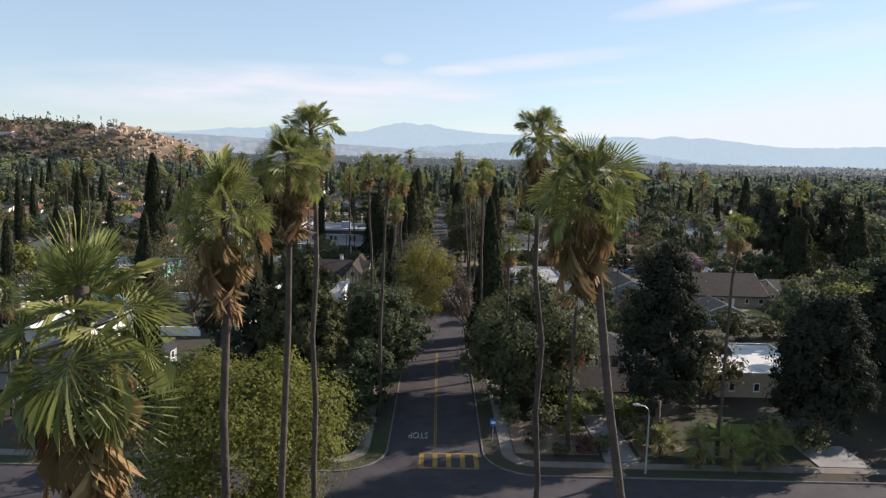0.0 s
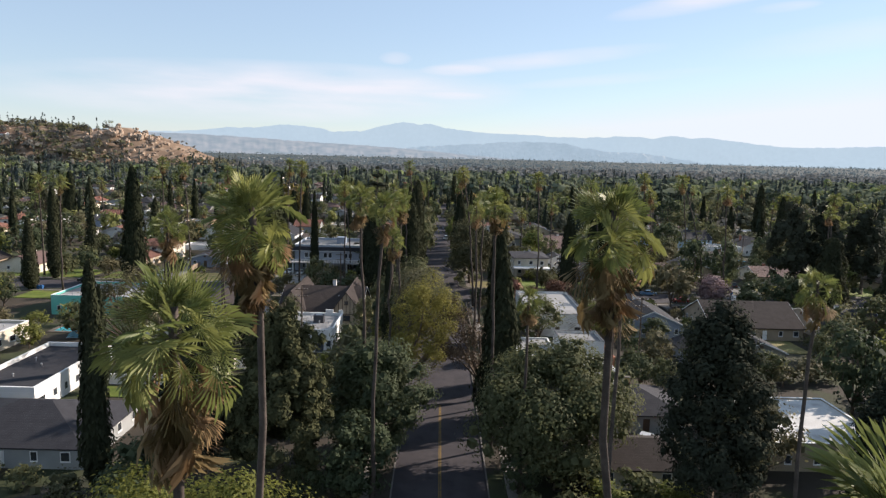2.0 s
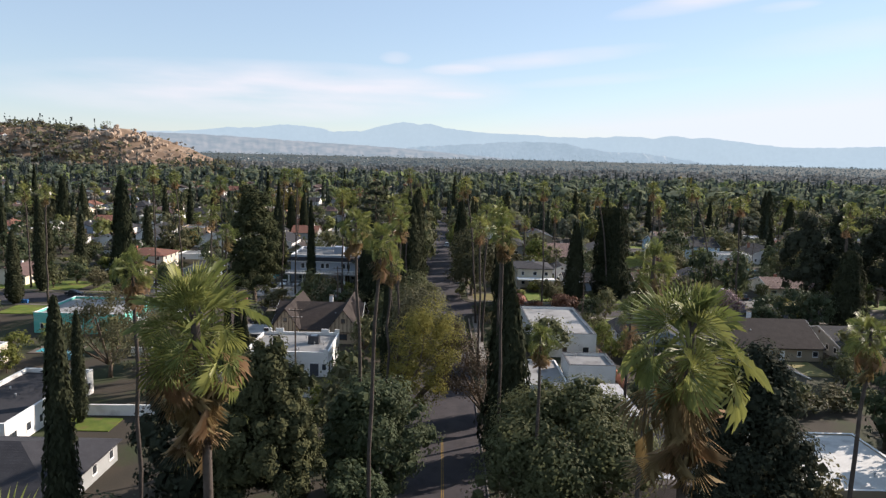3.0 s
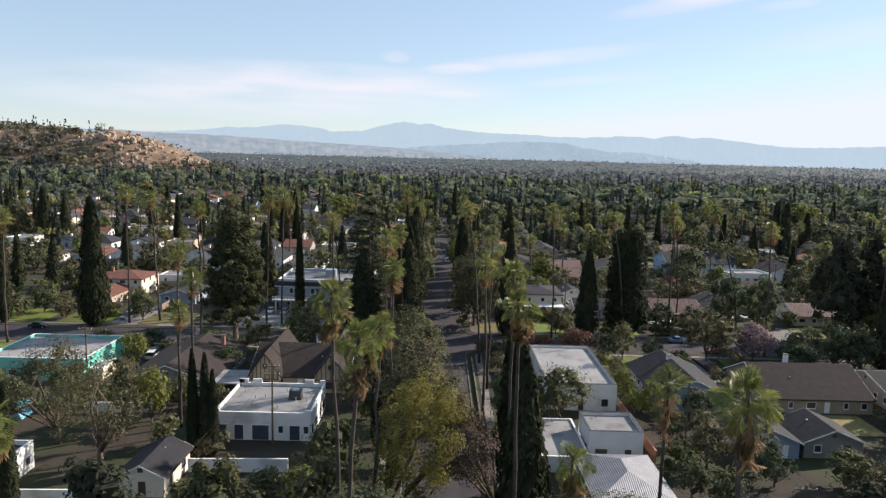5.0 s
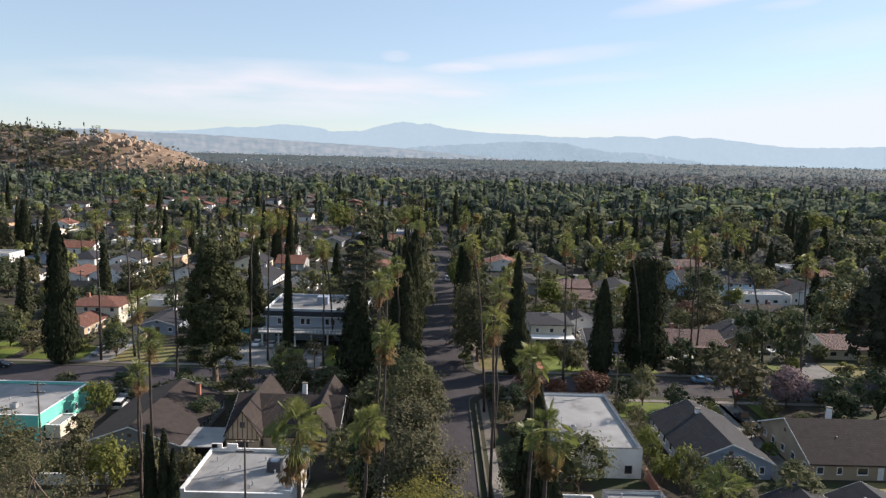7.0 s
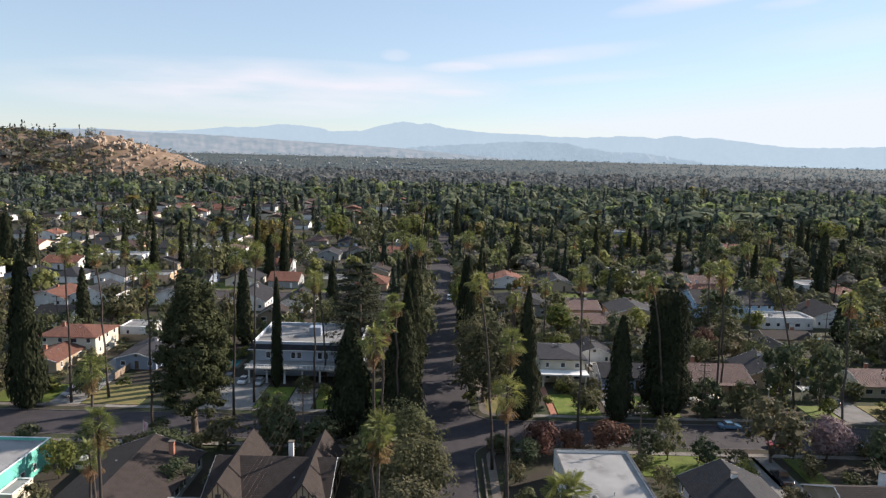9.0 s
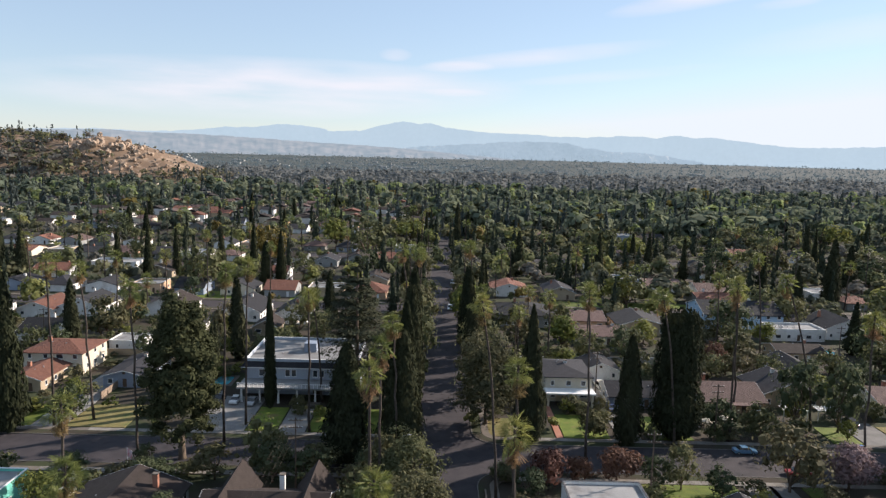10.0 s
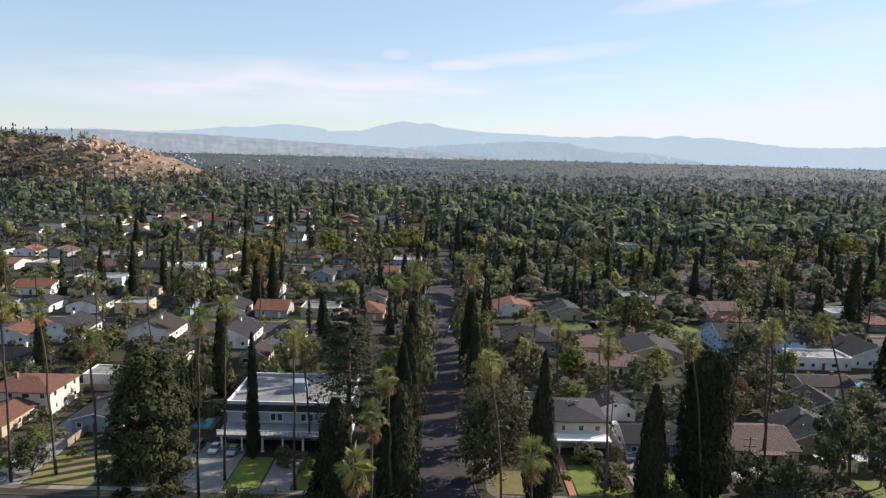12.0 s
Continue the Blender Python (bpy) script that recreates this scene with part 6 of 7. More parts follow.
FILL = []
for k, (a, b) in enumerate(CROSS[1:5]):
    for y, facing in ((a - 15.5, 1), (b + 16, -1)):
        x = -0.78 * y
        while x < 0.78 * y:
            x += lots.uniform(17.5, 22) if x > 0 else lots.uniform(16, 19.5)
            w, d = lots.uniform(10.5, 14.5), lots.uniform(10.5, 15)
            if (y > 480 and lots.random() < 0.4) or (y > 340 and x > 20 and lots.random() < 0.45):
                continue
            if abs(x) < 19 or (y < 345 and abs(x) < 125) or not free(x - w / 2 - 1, x + w / 2 + 1, y - d / 2, y + d / 2):
                continue
            FILL.append((x, y, w, d))
for k, (x, y, w, d) in enumerate(FILL):
    TAKEN.append((x - w / 2 - 1, x + w / 2 + 1, y - d / 2 - 1, y + d / 2 + 1))
    wall_ = lots.choice(("white", "white", "cream", "tan", "peach", "grey", "greyblue", "sage"))
    roof_ = lots.choice(("grey", "dark", "brown", "brown", "dark", "pink", "tile", "flat"))
    sides = "S" if y > 380 else "SE"
    if roof_ == "flat":
        flat_house((x, y), w, d, 4.0, wall_, f"{wall_} flat-roofed house in a leafy garden", seed=200 + k, clutter=0, units=0, sides=sides)
    else:
        pitched_house((x, y), w, d, 3.1, lots.uniform(1.8, 3.0), wall_, roof_, f"{wall_} house with a {'clay tile' if roof_ in ('tile', 'pink') else roof_ + ' shingle'} roof", seed=200 + k, along=lots.choice("xy"), hip=lots.random() < 0.25, sides=sides, stack=lots.random() < 0.5)

y = 78.0
trees = random.Random(5)
while y < 318:
    pitch = 10.8
    x = -0.74 * y - 25
    while x < 0.74 * y + 25:
        x += pitch
        px, py = x + trees.uniform(-4, 4), y + trees.uniform(-4, 4)
        if abs(px) < 9 or any(a - 1 < py < b + 1 for a, b in CROSS) or not free(px - 1.5, px + 1.5, py - 1.5, py + 1.5):
            continue
        busy = (py < 262 and abs(px) < 100)
        if trees.random() > (0.6 if busy else 0.8):
            continue
        kind = trees.choices(("green", "dark", "bright", "olive", "ochre", "cypress", "palm", "shrub", "hedge"), (30, 18, 9, 14, 3, 9, 9, 5, 6) if not busy else (9, 7, 4, 8, 0, 0, 0, 12, 12))[0]
        if kind not in ("shrub", "hedge", "palm", "cypress") and not free(px - 2.5, px + 2.5, py - 1, py + (11 if px < 40 else 7)):
            continue
        far = py > 280
        if kind == "palm":
            hh = trees.uniform(13, 26)
            fan_palm((px, py), hh, (trees.uniform(-1, 1), 0), size=1.1, live=20, dead=14, skirt=1.0) 
        elif kind == "cypress":
            grow(kind, px, py, trees.uniform(13, 23), trees.uniform(3.2, 5.5), far)
        elif kind in ("shrub", "hedge"):
            grow(kind, px, py, trees.uniform(2.2, 4.5), trees.uniform(3.5, 6), far)
        else:
            s = trees.uniform(0.55, 1.2) if not busy else trees.uniform(0.38, 0.75)
            grow(kind, px, py, SIZE[kind][0] * s, SIZE[kind][1] * s * trees.uniform(0.85, 1.1), far)
    y += pitch


gardens = random.Random(17)
planted = 0
while planted < 125:
    y = gardens.uniform(222, 326)
    x = gardens.uniform(-0.5, 0.5) * y
    if abs(x) < 10 or any(a - 1 < y < b + 1 for a, b in CROSS) or not free(x - 1.8, x + 1.8, y - 1.8, y + 1.8):
        continue
    grow(gardens.choice(("shrub", "hedge", "hedge")), x, y, gardens.uniform(1.8, 4.2), gardens.uniform(3, 5.5), True)
    planted += 1


def far_crown(kind, clumps, n, leaf, core=0.0):
    """Leaf quads of a far tree, one metre high and one metre wide, standing on the ground."""
    if kind in ("spire", "cone"):
        u = 0.06 + 0.92 * rng.random(n) ** 1.1
        a = rng.random(n) * 2 * math.pi
        r = (np.minimum(1, (u / 0.12) ** 0.5) * np.maximum(1 - u, 0) ** (0.55 if kind == "spire" else 0.95) * 0.5 + 0.01) * (0.75 + 0.4 * rng.random(n))
        pos = np.stack([np.cos(a) * r, np.sin(a) * r, u], 1)
        nrm = np.stack([np.cos(a), np.sin(a), 0.45 + 0 * a], 1) + rng.normal(size=(n, 3)) * 0.35
        q = leaves(pos, nrm, leaf * (0.7 + 0.6 * rng.random(n)), 0.6)
        q[:, :, 2] = np.clip(pos[:, None, 2] + (q[:, :, 2] - pos[:, None, 2]) * 0.4, 0.0, 1.05)
        if core:
            mid = np.linspace(0.12, 0.8, 5)
            box = lumps(np.stack([0 * mid, 0 * mid, mid], 1), (1 - mid) * 0.34 + 0.03)
            q = np.concatenate([q, box])
        return q
    wide, flat = {"round": (0.30, 0.30), "oval": (0.25, 0.34), "spread": (0.34, 0.24)}[kind]
    d = unit(rng.normal(size=(clumps, 3)))
    d[:, 2] = np.abs(d[:, 2]) * 1.5 - 0.62
    c = d * (0.75 + 0.35 * rng.random((clumps, 1))) * np.array([wide, wide, flat]) + (0, 0, {"round": 0.46, "oval": 0.48, "spread": 0.50}[kind])
    rad = (1.05 if clumps > 4 else 1.35) * (0.16 + 0.09 * rng.random(clumps))
    c, rad = np.concatenate([c, [(0, 0, 0.46)]]), np.append(rad, 0.36)
    d = np.concatenate([d, [(0, 0, 0.3)]])
    clumps += 1
    k = rng.integers(0, clumps, n)
    o = unit(rng.normal(size=(n, 3)))
    o[:, 2] = np.where(o[:, 2] < -0.3, -o[:, 2], o[:, 2])
    pos = c[k] + o * (rad[k] * (0.85 + 0.25 * rng.random(n)))[:, None] * np.array([1, 1, 0.8])
    nrm = o + 0.4 * d[k] + rng.normal(size=(n, 3)) * 0.35 + (0, 0, 0.25)
    q = leaves(pos, nrm, leaf * (0.7 + 0.6 * rng.random(n)), 0.72)
    return np.concatenate([q, lumps(c, rad * core * np.append(np.ones(clumps - 1), 0.7))]) if core else q


# lawns, drives and forecourts kept clear of shrubs: x0, x1, y0, y1
OPEN_GROUND = [(-87, -61, 212, 262), (-54, -28, 212, 240), (-28.8, -12.5, 212, 229.5), (23, 36, 212, 236), (36, 52, 212, 252), (80, 118, 212, 232), (53, 76, 212, 232), (-130, -86, 212, 236), (110, 124, 281, 291), (-60, -51, 241, 253)]
TREE_KINDS = ("round", "oval", "spread", "spire", "cone")


def woods(name, y0, y1, count, size, clumps, n, leaf, mats, dark, label, wide=0.67, hill=False, core=0.0, clear=True, shares=(0.50, 0.17, 0.19, 0.06, 0.08)):
    """Uncountable far trees of several habits and leaf colours over a stretch of the plain."""
    u = rng.random(count)
    yy = y0 * (y1 / y0) ** u if not hill else y0 + (y1 - y0) * u
    xx = (rng.random(count) * 2 - 1) * (wide * yy + 30) if not hill else -330 - rng.random(count) * 560
    kind = rng.choice(5, count, p=shares)
    hh = size * (0.5 + 1.05 * rng.random(count) ** 2.0)
    tall = kind > 2
    hh = np.where(tall, size * (1.2 + 0.9 * rng.random(count)), hh)
    ww = np.where(kind == 3, hh * (0.14 + 0.08 * rng.random(count)), np.where(kind == 4, hh * (0.28 + 0.16 * rng.random(count)), hh * (0.85 + 0.4 * rng.random(count))))
    ww = np.where(kind == 1, ww * 0.8, np.where(kind == 2, ww * 1.2, ww))
    zz = np.array([ground_z(a, b) for a, b in zip(xx, yy)])
    if hill:
        grown = np.where((xx < -530) | (zz < 16) | ((xx < -450) & (yy < 1040)), 1.3, 0.6)
        hh, ww = hh * grown, ww * grown
        patchy = np.array([noise.noise((a * 0.012, b * 0.012, 7)) for a, b in zip(xx, yy)])
        keep = (zz > 2) & (rng.random(count) < np.where(patchy > 0.0, 0.9, 0.12) + (zz < 16) * 0.6 + (xx < -540) * 0.55 + ((xx < -450) & (yy < 1040)) * 0.7)
        keep &= ~((xx > -520) & (zz > np.where(xx < -450, 44, 24)) & (rng.random(count) < 0.8))
    else:
        low = (xx < 0) & (yy < 760) & ~tall
        grown = np.where(low, 0.82, np.where(tall | (yy < 560), 1.0, 1.22))
        hh, ww = hh * grown, ww * grown
        keep = ~((xx < -250) & (zz > 8) & (yy < 1500))
        for a, b in CROSS[1:]:
            keep &= ~((yy > a) & (yy < b) & (abs(xx) < SIDE))
        keep &= ~((abs(xx) < np.where(yy < 420, 4.5 + ww * 0.22, 2.0 + ww * 0.08)) & (yy < 540))
        if not clear:
            for a, b, e, f in OPEN_GROUND:
                keep &= ~((xx > a) & (xx < b) & (yy > e) & (yy < f))
        for a, b, e, f in TAKEN:
            keep &= ~((xx > a - 2) & (xx < b + 3) & (yy > e - (13 if a < 0 else 9)) & (yy < f + 1)) if clear else ~((xx > a) & (xx < b) & (yy > e) & (yy < f))
    xx, yy, zz, hh, ww, kind = (v[keep] for v in (xx, yy, zz, hh, ww, kind))
    stock = [[far_crown(k, clumps, n, leaf * (2.0 if k == "spire" else 1.3 if k == "cone" else 1.0), core) for _ in range(3 if n > 30 else 2)] for k in TREE_KINDS]
    colour = np.where(kind > 2, len(mats), rng.choice(len(mats), len(xx), p=[m[1] for m in mats]))
    turn = rng.random(len(xx)) * 2 * math.pi
    for i, mat in enumerate([m[0] for m in mats] + [dark]):
        out = []
        for k in np.where(colour == i)[0]:
            q = stock[kind[k]][k % len(stock[kind[k]])]
            c, s_ = math.cos(turn[k]), math.sin(turn[k])
            out.append(np.stack([(q[..., 0] * c - q[..., 1] * s_) * ww[k] + xx[k], (q[..., 0] * s_ + q[..., 1] * c) * ww[k] + yy[k], q[..., 2] * hh[k] + zz[k]], -1))
        if out:
            tagged(new(name, quads_mesh(name, np.concatenate(out), mat)), label, "woods", kind="stuff")


def far_palms(count, y0, y1):
    """Slim palms too far off to count, rising out of the far gardens."""
    heads, trunks = [], []
    fans = [turned(frond_quads(1.2, 1.0, 84, 7, 0.3, 0.05, 12, 0.2), k * 2.399, radians(75 - 118 * (k + 0.5) / 13), 0.3 * (-1) ** k, (0, 0, 0)) for k in range(13)]
    head = np.concatenate(fans)
    spot = random.Random(77)
    while len(heads) < count:
        y_ = y0 * (y1 / y0) ** spot.random()
        x = spot.uniform(-0.66, 0.66) * y_
        if abs(x) < 7 or any(a < y_ < b for a, b in CROSS) or not free(x - 1, x + 1, y_ - 1, y_ + 2) or ground_z(x, y_) > 4:
            continue
        h, sc = spot.uniform(11, 23), spot.uniform(1.0, 1.45)
        heads.append(head * sc + np.array([x, y_, h]))
        w = 0.26
        trunks.append(np.array([[(x - w, y_, 0), (x + w, y_, 0), (x + w * 0.7, y_, h), (x - w * 0.7, y_, h)], [(x, y_ - w, 0), (x, y_ + w, 0), (x, y_ + w * 0.7, h), (x, y_ - w * 0.7, h)]]))
    tagged(new("far_palm_crowns", quads_mesh("far_palm_crowns", np.concatenate(heads), LEAF["palm"])), "crowns of slim palms among far gardens", "palms", kind="stuff")
    tagged(new("far_palm_trunks", quads_mesh("far_palm_trunks", np.concatenate(trunks), PALMBARK)), "slim trunks of palms among far gardens", "palms", kind="stuff")


# leaf mixes by distance; their colours already hold the painted haze
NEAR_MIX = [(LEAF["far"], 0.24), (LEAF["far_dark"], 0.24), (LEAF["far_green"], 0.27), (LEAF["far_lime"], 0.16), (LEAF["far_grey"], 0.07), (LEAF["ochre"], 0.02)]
FAR_MIX = [(LEAF["hazed"], 0.42), (LEAF["hazed_dark"], 0.38), (LEAF["hazed_lime"], 0.16), (LEAF["ochre"], 0.04)]
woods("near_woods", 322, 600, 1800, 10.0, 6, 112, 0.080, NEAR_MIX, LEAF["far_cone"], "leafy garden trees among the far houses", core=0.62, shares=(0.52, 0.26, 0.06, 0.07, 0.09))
far_palms(130, 340, 760)
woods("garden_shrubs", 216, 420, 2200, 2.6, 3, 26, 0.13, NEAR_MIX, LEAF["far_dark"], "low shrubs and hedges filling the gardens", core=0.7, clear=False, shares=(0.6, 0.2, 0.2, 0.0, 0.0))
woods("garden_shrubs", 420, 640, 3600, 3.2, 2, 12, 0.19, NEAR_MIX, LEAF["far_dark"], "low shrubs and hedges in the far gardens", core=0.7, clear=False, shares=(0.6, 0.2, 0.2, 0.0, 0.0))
standing = random.Random(31)
for k in range(120):
    y = 335 + 330 * standing.random() ** 1.2
    x = standing.uniform(-0.62, 0.62) * y
    if abs(x) < 10 or any(a - 2 < y < b + 2 for a, b in CROSS) or not free(x - 2, x + 2, y - 2, y + 4) or ground_z(x, y) > 3:
        continue
    if k % 3 == 0:
        fan_palm((x, y), standing.uniform(15, 25), (standing.uniform(-1, 1), 0), "tall fan palm among far houses", live=15, dead=8, skirt=1.0, size=1.15)
    elif k % 3 == 1:
        grow("cypress", x, y, standing.uniform(17, 27), standing.uniform(3.6, 5.6), True)
    else:
        grow(standing.choice(("green", "dark", "bright", "green", "sage")), x, y, standing.uniform(13, 19), standing.uniform(13, 20), True)
far_walls = {k: Shape() for k in ("white", "cream", "tan")}
far_roofs = {k: Shape() for k in ("tile", "brown", "grey", "pink")}
for k in range(560):
    cy = lots.uniform(590, 1180)
    cx = lots.uniform(-0.68, 0.68) * cy
    if abs(cx) < 14 or ground_z(cx, cy) > 6 or (cx > 0 and k % 3) or not free(cx - 8, cx + 8, cy - 6, cy + 6):
        continue
    w, d, h = lots.uniform(10, 17), lots.uniform(9, 13), lots.uniform(3.4, 6)
    if cx < 0:
        TAKEN.append((cx - w / 2, cx + w / 2, cy - d / 2 - 6, cy + d / 2))
    wall_, roof_ = lots.choice(("white", "white", "cream", "tan")), lots.choice(("tile", "brown", "grey", "pink", "brown"))
    far_walls[wall_].box(cx - w / 2, cx + w / 2, cy - d / 2, cy + d / 2, -0.5, h)
    far_roofs[roof_].prism([(cx - w / 2 - 0.5, h), (cx + w / 2 + 0.5, h), (cx, h + 2.4)] if k % 2 else [(cy - d / 2 - 0.5, h), (cy + d / 2 + 0.5, h), (cy, h + 2.2)], *((cy - d / 2 - 0.4, cy + d / 2 + 0.4, "y") if k % 2 else (cx - w / 2 - 0.4, cx + w / 2 + 0.4, "x")))
for k, shape in far_walls.items():
    structure("far_house_walls", shape, STUCCO[k], "pale far-off houses scattered among trees", "houses", "stuff")
for k, shape in far_roofs.items():
    structure("far_house_roofs", shape, SHINGLE[k], "pitched roofs of the far-off houses", "roofs", "stuff")
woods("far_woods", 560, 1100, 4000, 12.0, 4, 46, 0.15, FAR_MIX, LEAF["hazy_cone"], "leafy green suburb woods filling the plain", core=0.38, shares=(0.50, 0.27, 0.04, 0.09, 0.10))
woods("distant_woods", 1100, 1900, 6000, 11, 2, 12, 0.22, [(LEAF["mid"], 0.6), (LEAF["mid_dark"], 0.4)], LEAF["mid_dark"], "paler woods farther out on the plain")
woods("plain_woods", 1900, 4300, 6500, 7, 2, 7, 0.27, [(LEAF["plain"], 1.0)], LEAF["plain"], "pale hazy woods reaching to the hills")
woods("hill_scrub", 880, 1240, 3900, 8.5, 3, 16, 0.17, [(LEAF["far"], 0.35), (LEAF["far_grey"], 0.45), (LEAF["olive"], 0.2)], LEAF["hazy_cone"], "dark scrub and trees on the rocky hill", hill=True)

# pale buildings far out on the plain, and rocks and houses on the hill
city = Shape()
spread = random.Random(9)
for k in range(150):
    d_ = spread.gauss(2500, 350) if k % 3 else spread.uniform(1700, 3700)
    be = radians(spread.gauss(-20.5, 2.6) if k % 3 == 1 else spread.gauss(-2, 3.2) if k % 3 == 2 else spread.uniform(-22, 22))
    cx, cy = d_ * math.sin(be), d_ * math.cos(be)
    g = ground_z(cx, cy)
    w, h = spread.uniform(12, 44), spread.uniform(3, 5)
    city.box(cx - w / 2, cx + w / 2, cy - 9, cy + 9, g - 1, g + h)
structure("distant_buildings", city, STUCCO["grey"], "scattered pale low buildings across the plain", "buildings", "stuff")
ROCKS = []
for k in range(4):
    bm = bmesh.new()
    bmesh.ops.create_icosphere(bm, subdivisions=2, radius=1)
    for v in bm.verts:
        v.co *= 1 + 0.75 * noise.noise(v.co * 1.4 + Vector((k * 9, 0, 0)))
    me = bpy.data.meshes.new("boulder")
    bm.to_mesh(me)
    bm.free()
    me.materials.append(ROCK)
    ROCKS.append(me)
stones = random.Random(12)
for k in range(240):
    x = stones.gauss(-462, 50) if k % 4 else stones.gauss(-600, 50)
    y_ = stones.gauss(1062, 28)
    s = (1.1 + 3.4 * stones.random() ** 2) * (1.25 if -520 < x < -430 else 0.9)
    ob = tagged(new("boulder", ROCKS[k % 4]), "weathered tan granite boulder on the hill", "boulder", "hill boulders")
    ob.location, ob.rotation_euler, ob.scale = (x, y_, ground_z(x, y_) + s * 0.25), (stones.random() * 3, stones.random() * 3, stones.random() * 3), (s, s * 0.8, s * 0.75)
for k, (x, y_, w) in enumerate(((-585, 1070, 26), (-650, 1050, 22), (-560, 985, 26), (-655, 1000, 24), (-430, 972, 22), (-380, 985, 22), (-475, 965, 20), (-620, 985, 20), (-340, 1010, 22))):
    g = ground_z(x, y_) - 1.0
    t = pitched_house((x, y_), w, 13, 5.0, 2.2, ("tan", "white", "cream")[k % 3], ("brown", "tile", "pink")[k % 3], "pale house with a tiled roof on the hill", seed=400 + k, along="x", sides="S", stack=False)
    t.location.z = g
hill_palms = random.Random(4)
for k in range(16):
    x, y_ = hill_palms.uniform(-580, -500), 1085 + hill_palms.uniform(-12, 12)
    t = fan_palm((x, y_), hill_palms.uniform(8, 15), (hill_palms.uniform(-1, 1), 0), "slim palm on the crest of the hill", live=12, dead=5, skirt=0.6, size=1.2)
    t.location.z = ground_z(x, y_)
structure("retaining_wall", Shape().box(-690, -520, 982, 984, -1, 16), CONCRETE, "long pale wall at the foot of the hill", "wall")

# ---- gardens, drives, walls ----


def patch(name, x0, x1, y0, y1, mat, label, category, z=0.10):
    return slab(name, x0, x1, y0, y1, -0.1, z, mat, label, category, "stuff" if mat in (GRASS, DRYGRASS) else "structure")


for x0, x1, y0, y1, dry in ((-79, -66.5, 216.2, 229, 1), (-41.5, -35.2, 216.2, 229.5, 0), (-28.8, -12.5, 216.2, 229.5, 0), (24.9, 34.5, 216.2, 229, 0), (43, 52, 216.2, 229, 0), (81.5, 87.5, 216.2, 225, 0), (96, 118, 216.2, 226, 1),
                            (34, 52, 187.5, 196.2, 0), (64, 68, 183, 196.2, 0), (36, 46, 80, 86.5, 0), (66, 76, 152, 161.5, 1), (-130, -104, 216.2, 230, 0), (-100, -86, 216.2, 228, 0), (-108, -92, 187, 196.2, 0), (119, 140, 216.2, 230, 0),
                            (-60, -44, 343, 352, 0), (-110, -80, 343, 356, 0), (55, 100, 343.2, 352, 0), (-56, -48, 118, 123, 0), (9.2, 17, 216.2, 226, 1), (40, 58, 343, 352, 0), (110, 150, 343, 352, 1)):
    patch("lawn", x0, x1, y0, y1, DRYGRASS if dry else GRASS, "dry yellowed lawn in front of a house" if dry else "mown green lawn in front of a house", "lawn")
for x0, x1, y0, y1 in ((-87, -79.3, 215.8, 262), (-53.5, -41.8, 215.8, 236), (-34.8, -29.2, 215.8, 229), (88, 95.6, 215.8, 228), (53.5, 58.8, 160, 196.2), (58, 62, 183, 196.2), (36.3, 41, 216.2, 252), (19.5, 23.4, 74, 90), (-66.4, -61, 192, 196.2),
                       (44, 50, 74, 80), (56, 60, 345, 356), (-40, -37, 343, 372)):
    patch("driveway", x0, x1, y0, y1, DRIVE, "pale concrete driveway beside a house", "driveway", 0.09)
SAND = shade("sandy_garden", (0.150, 0.112, 0.078), (0.200, 0.152, 0.108), 0.5, 10, 1.0, 0.3, third=(0.090, 0.070, 0.050), third_scale=0.4)
for x0, x1, y0, y1 in ((9.3, 19.3, 76.0, 84.5), (24, 36, 76.0, 80.5)):
    patch("garden_bed", x0, x1, y0, y1, SAND, "sandy front garden with scattered shrubs", "garden", 0.08)
patch("brick_path", 23.2, 24.6, 215.8, 234, BRICK, "red brick path to a front door", "path", 0.12)


def wall_run(x0, y0, x1, y1, h, mat, label, name="garden_wall", t=0.2):
    ln = math.hypot(x1 - x0, y1 - y0)
    ob = part(name, Shape().box(0, ln, -t / 2, t / 2, -0.2, h).box(-0.02, ln + 0.02, -t / 2 - 0.04, t / 2 + 0.04, h, h + 0.08), mat)
    ob.location = (x0, y0, 0)
    ob.rotation_euler.z = math.atan2(y1 - y0, x1 - x0)
    return tagged(ob, label, "wall" if "wall" in name else "fence")


wall_run(-36, 133.5, -22, 134.2, 1.9, STUCCO["white"], "long white garden wall behind a yard")
wall_run(-58, 124, -44, 124.5, 1.6, STUCCO["white"], "low white wall round a back yard")
wall_run(-61, 155, -50, 155.5, 1.7, STUCCO["white"], "low white wall between gardens")
wall_run(6.8, 139, 6.8, 192, 0.5, CONCRETE, "low concrete edging along the pavement")
wall_run(32.5, 140, 32.5, 161, 1.8, BRICK, "red brick garden wall")
wall_run(-21, 228, -21, 238, 1.2, STUCCO["white"], "low white wall beside the mansion")
wall_run(62, 270, 90, 270, 1.8, STUCCO["tan"], "tan block wall between back gardens")
wall_run(20, 268, 60, 270, 1.8, STUCCO["grey"], "grey block wall between back gardens")
wall_run(-120, 265, -62, 268, 1.7, STUCCO["tan"], "tan block wall between back gardens")


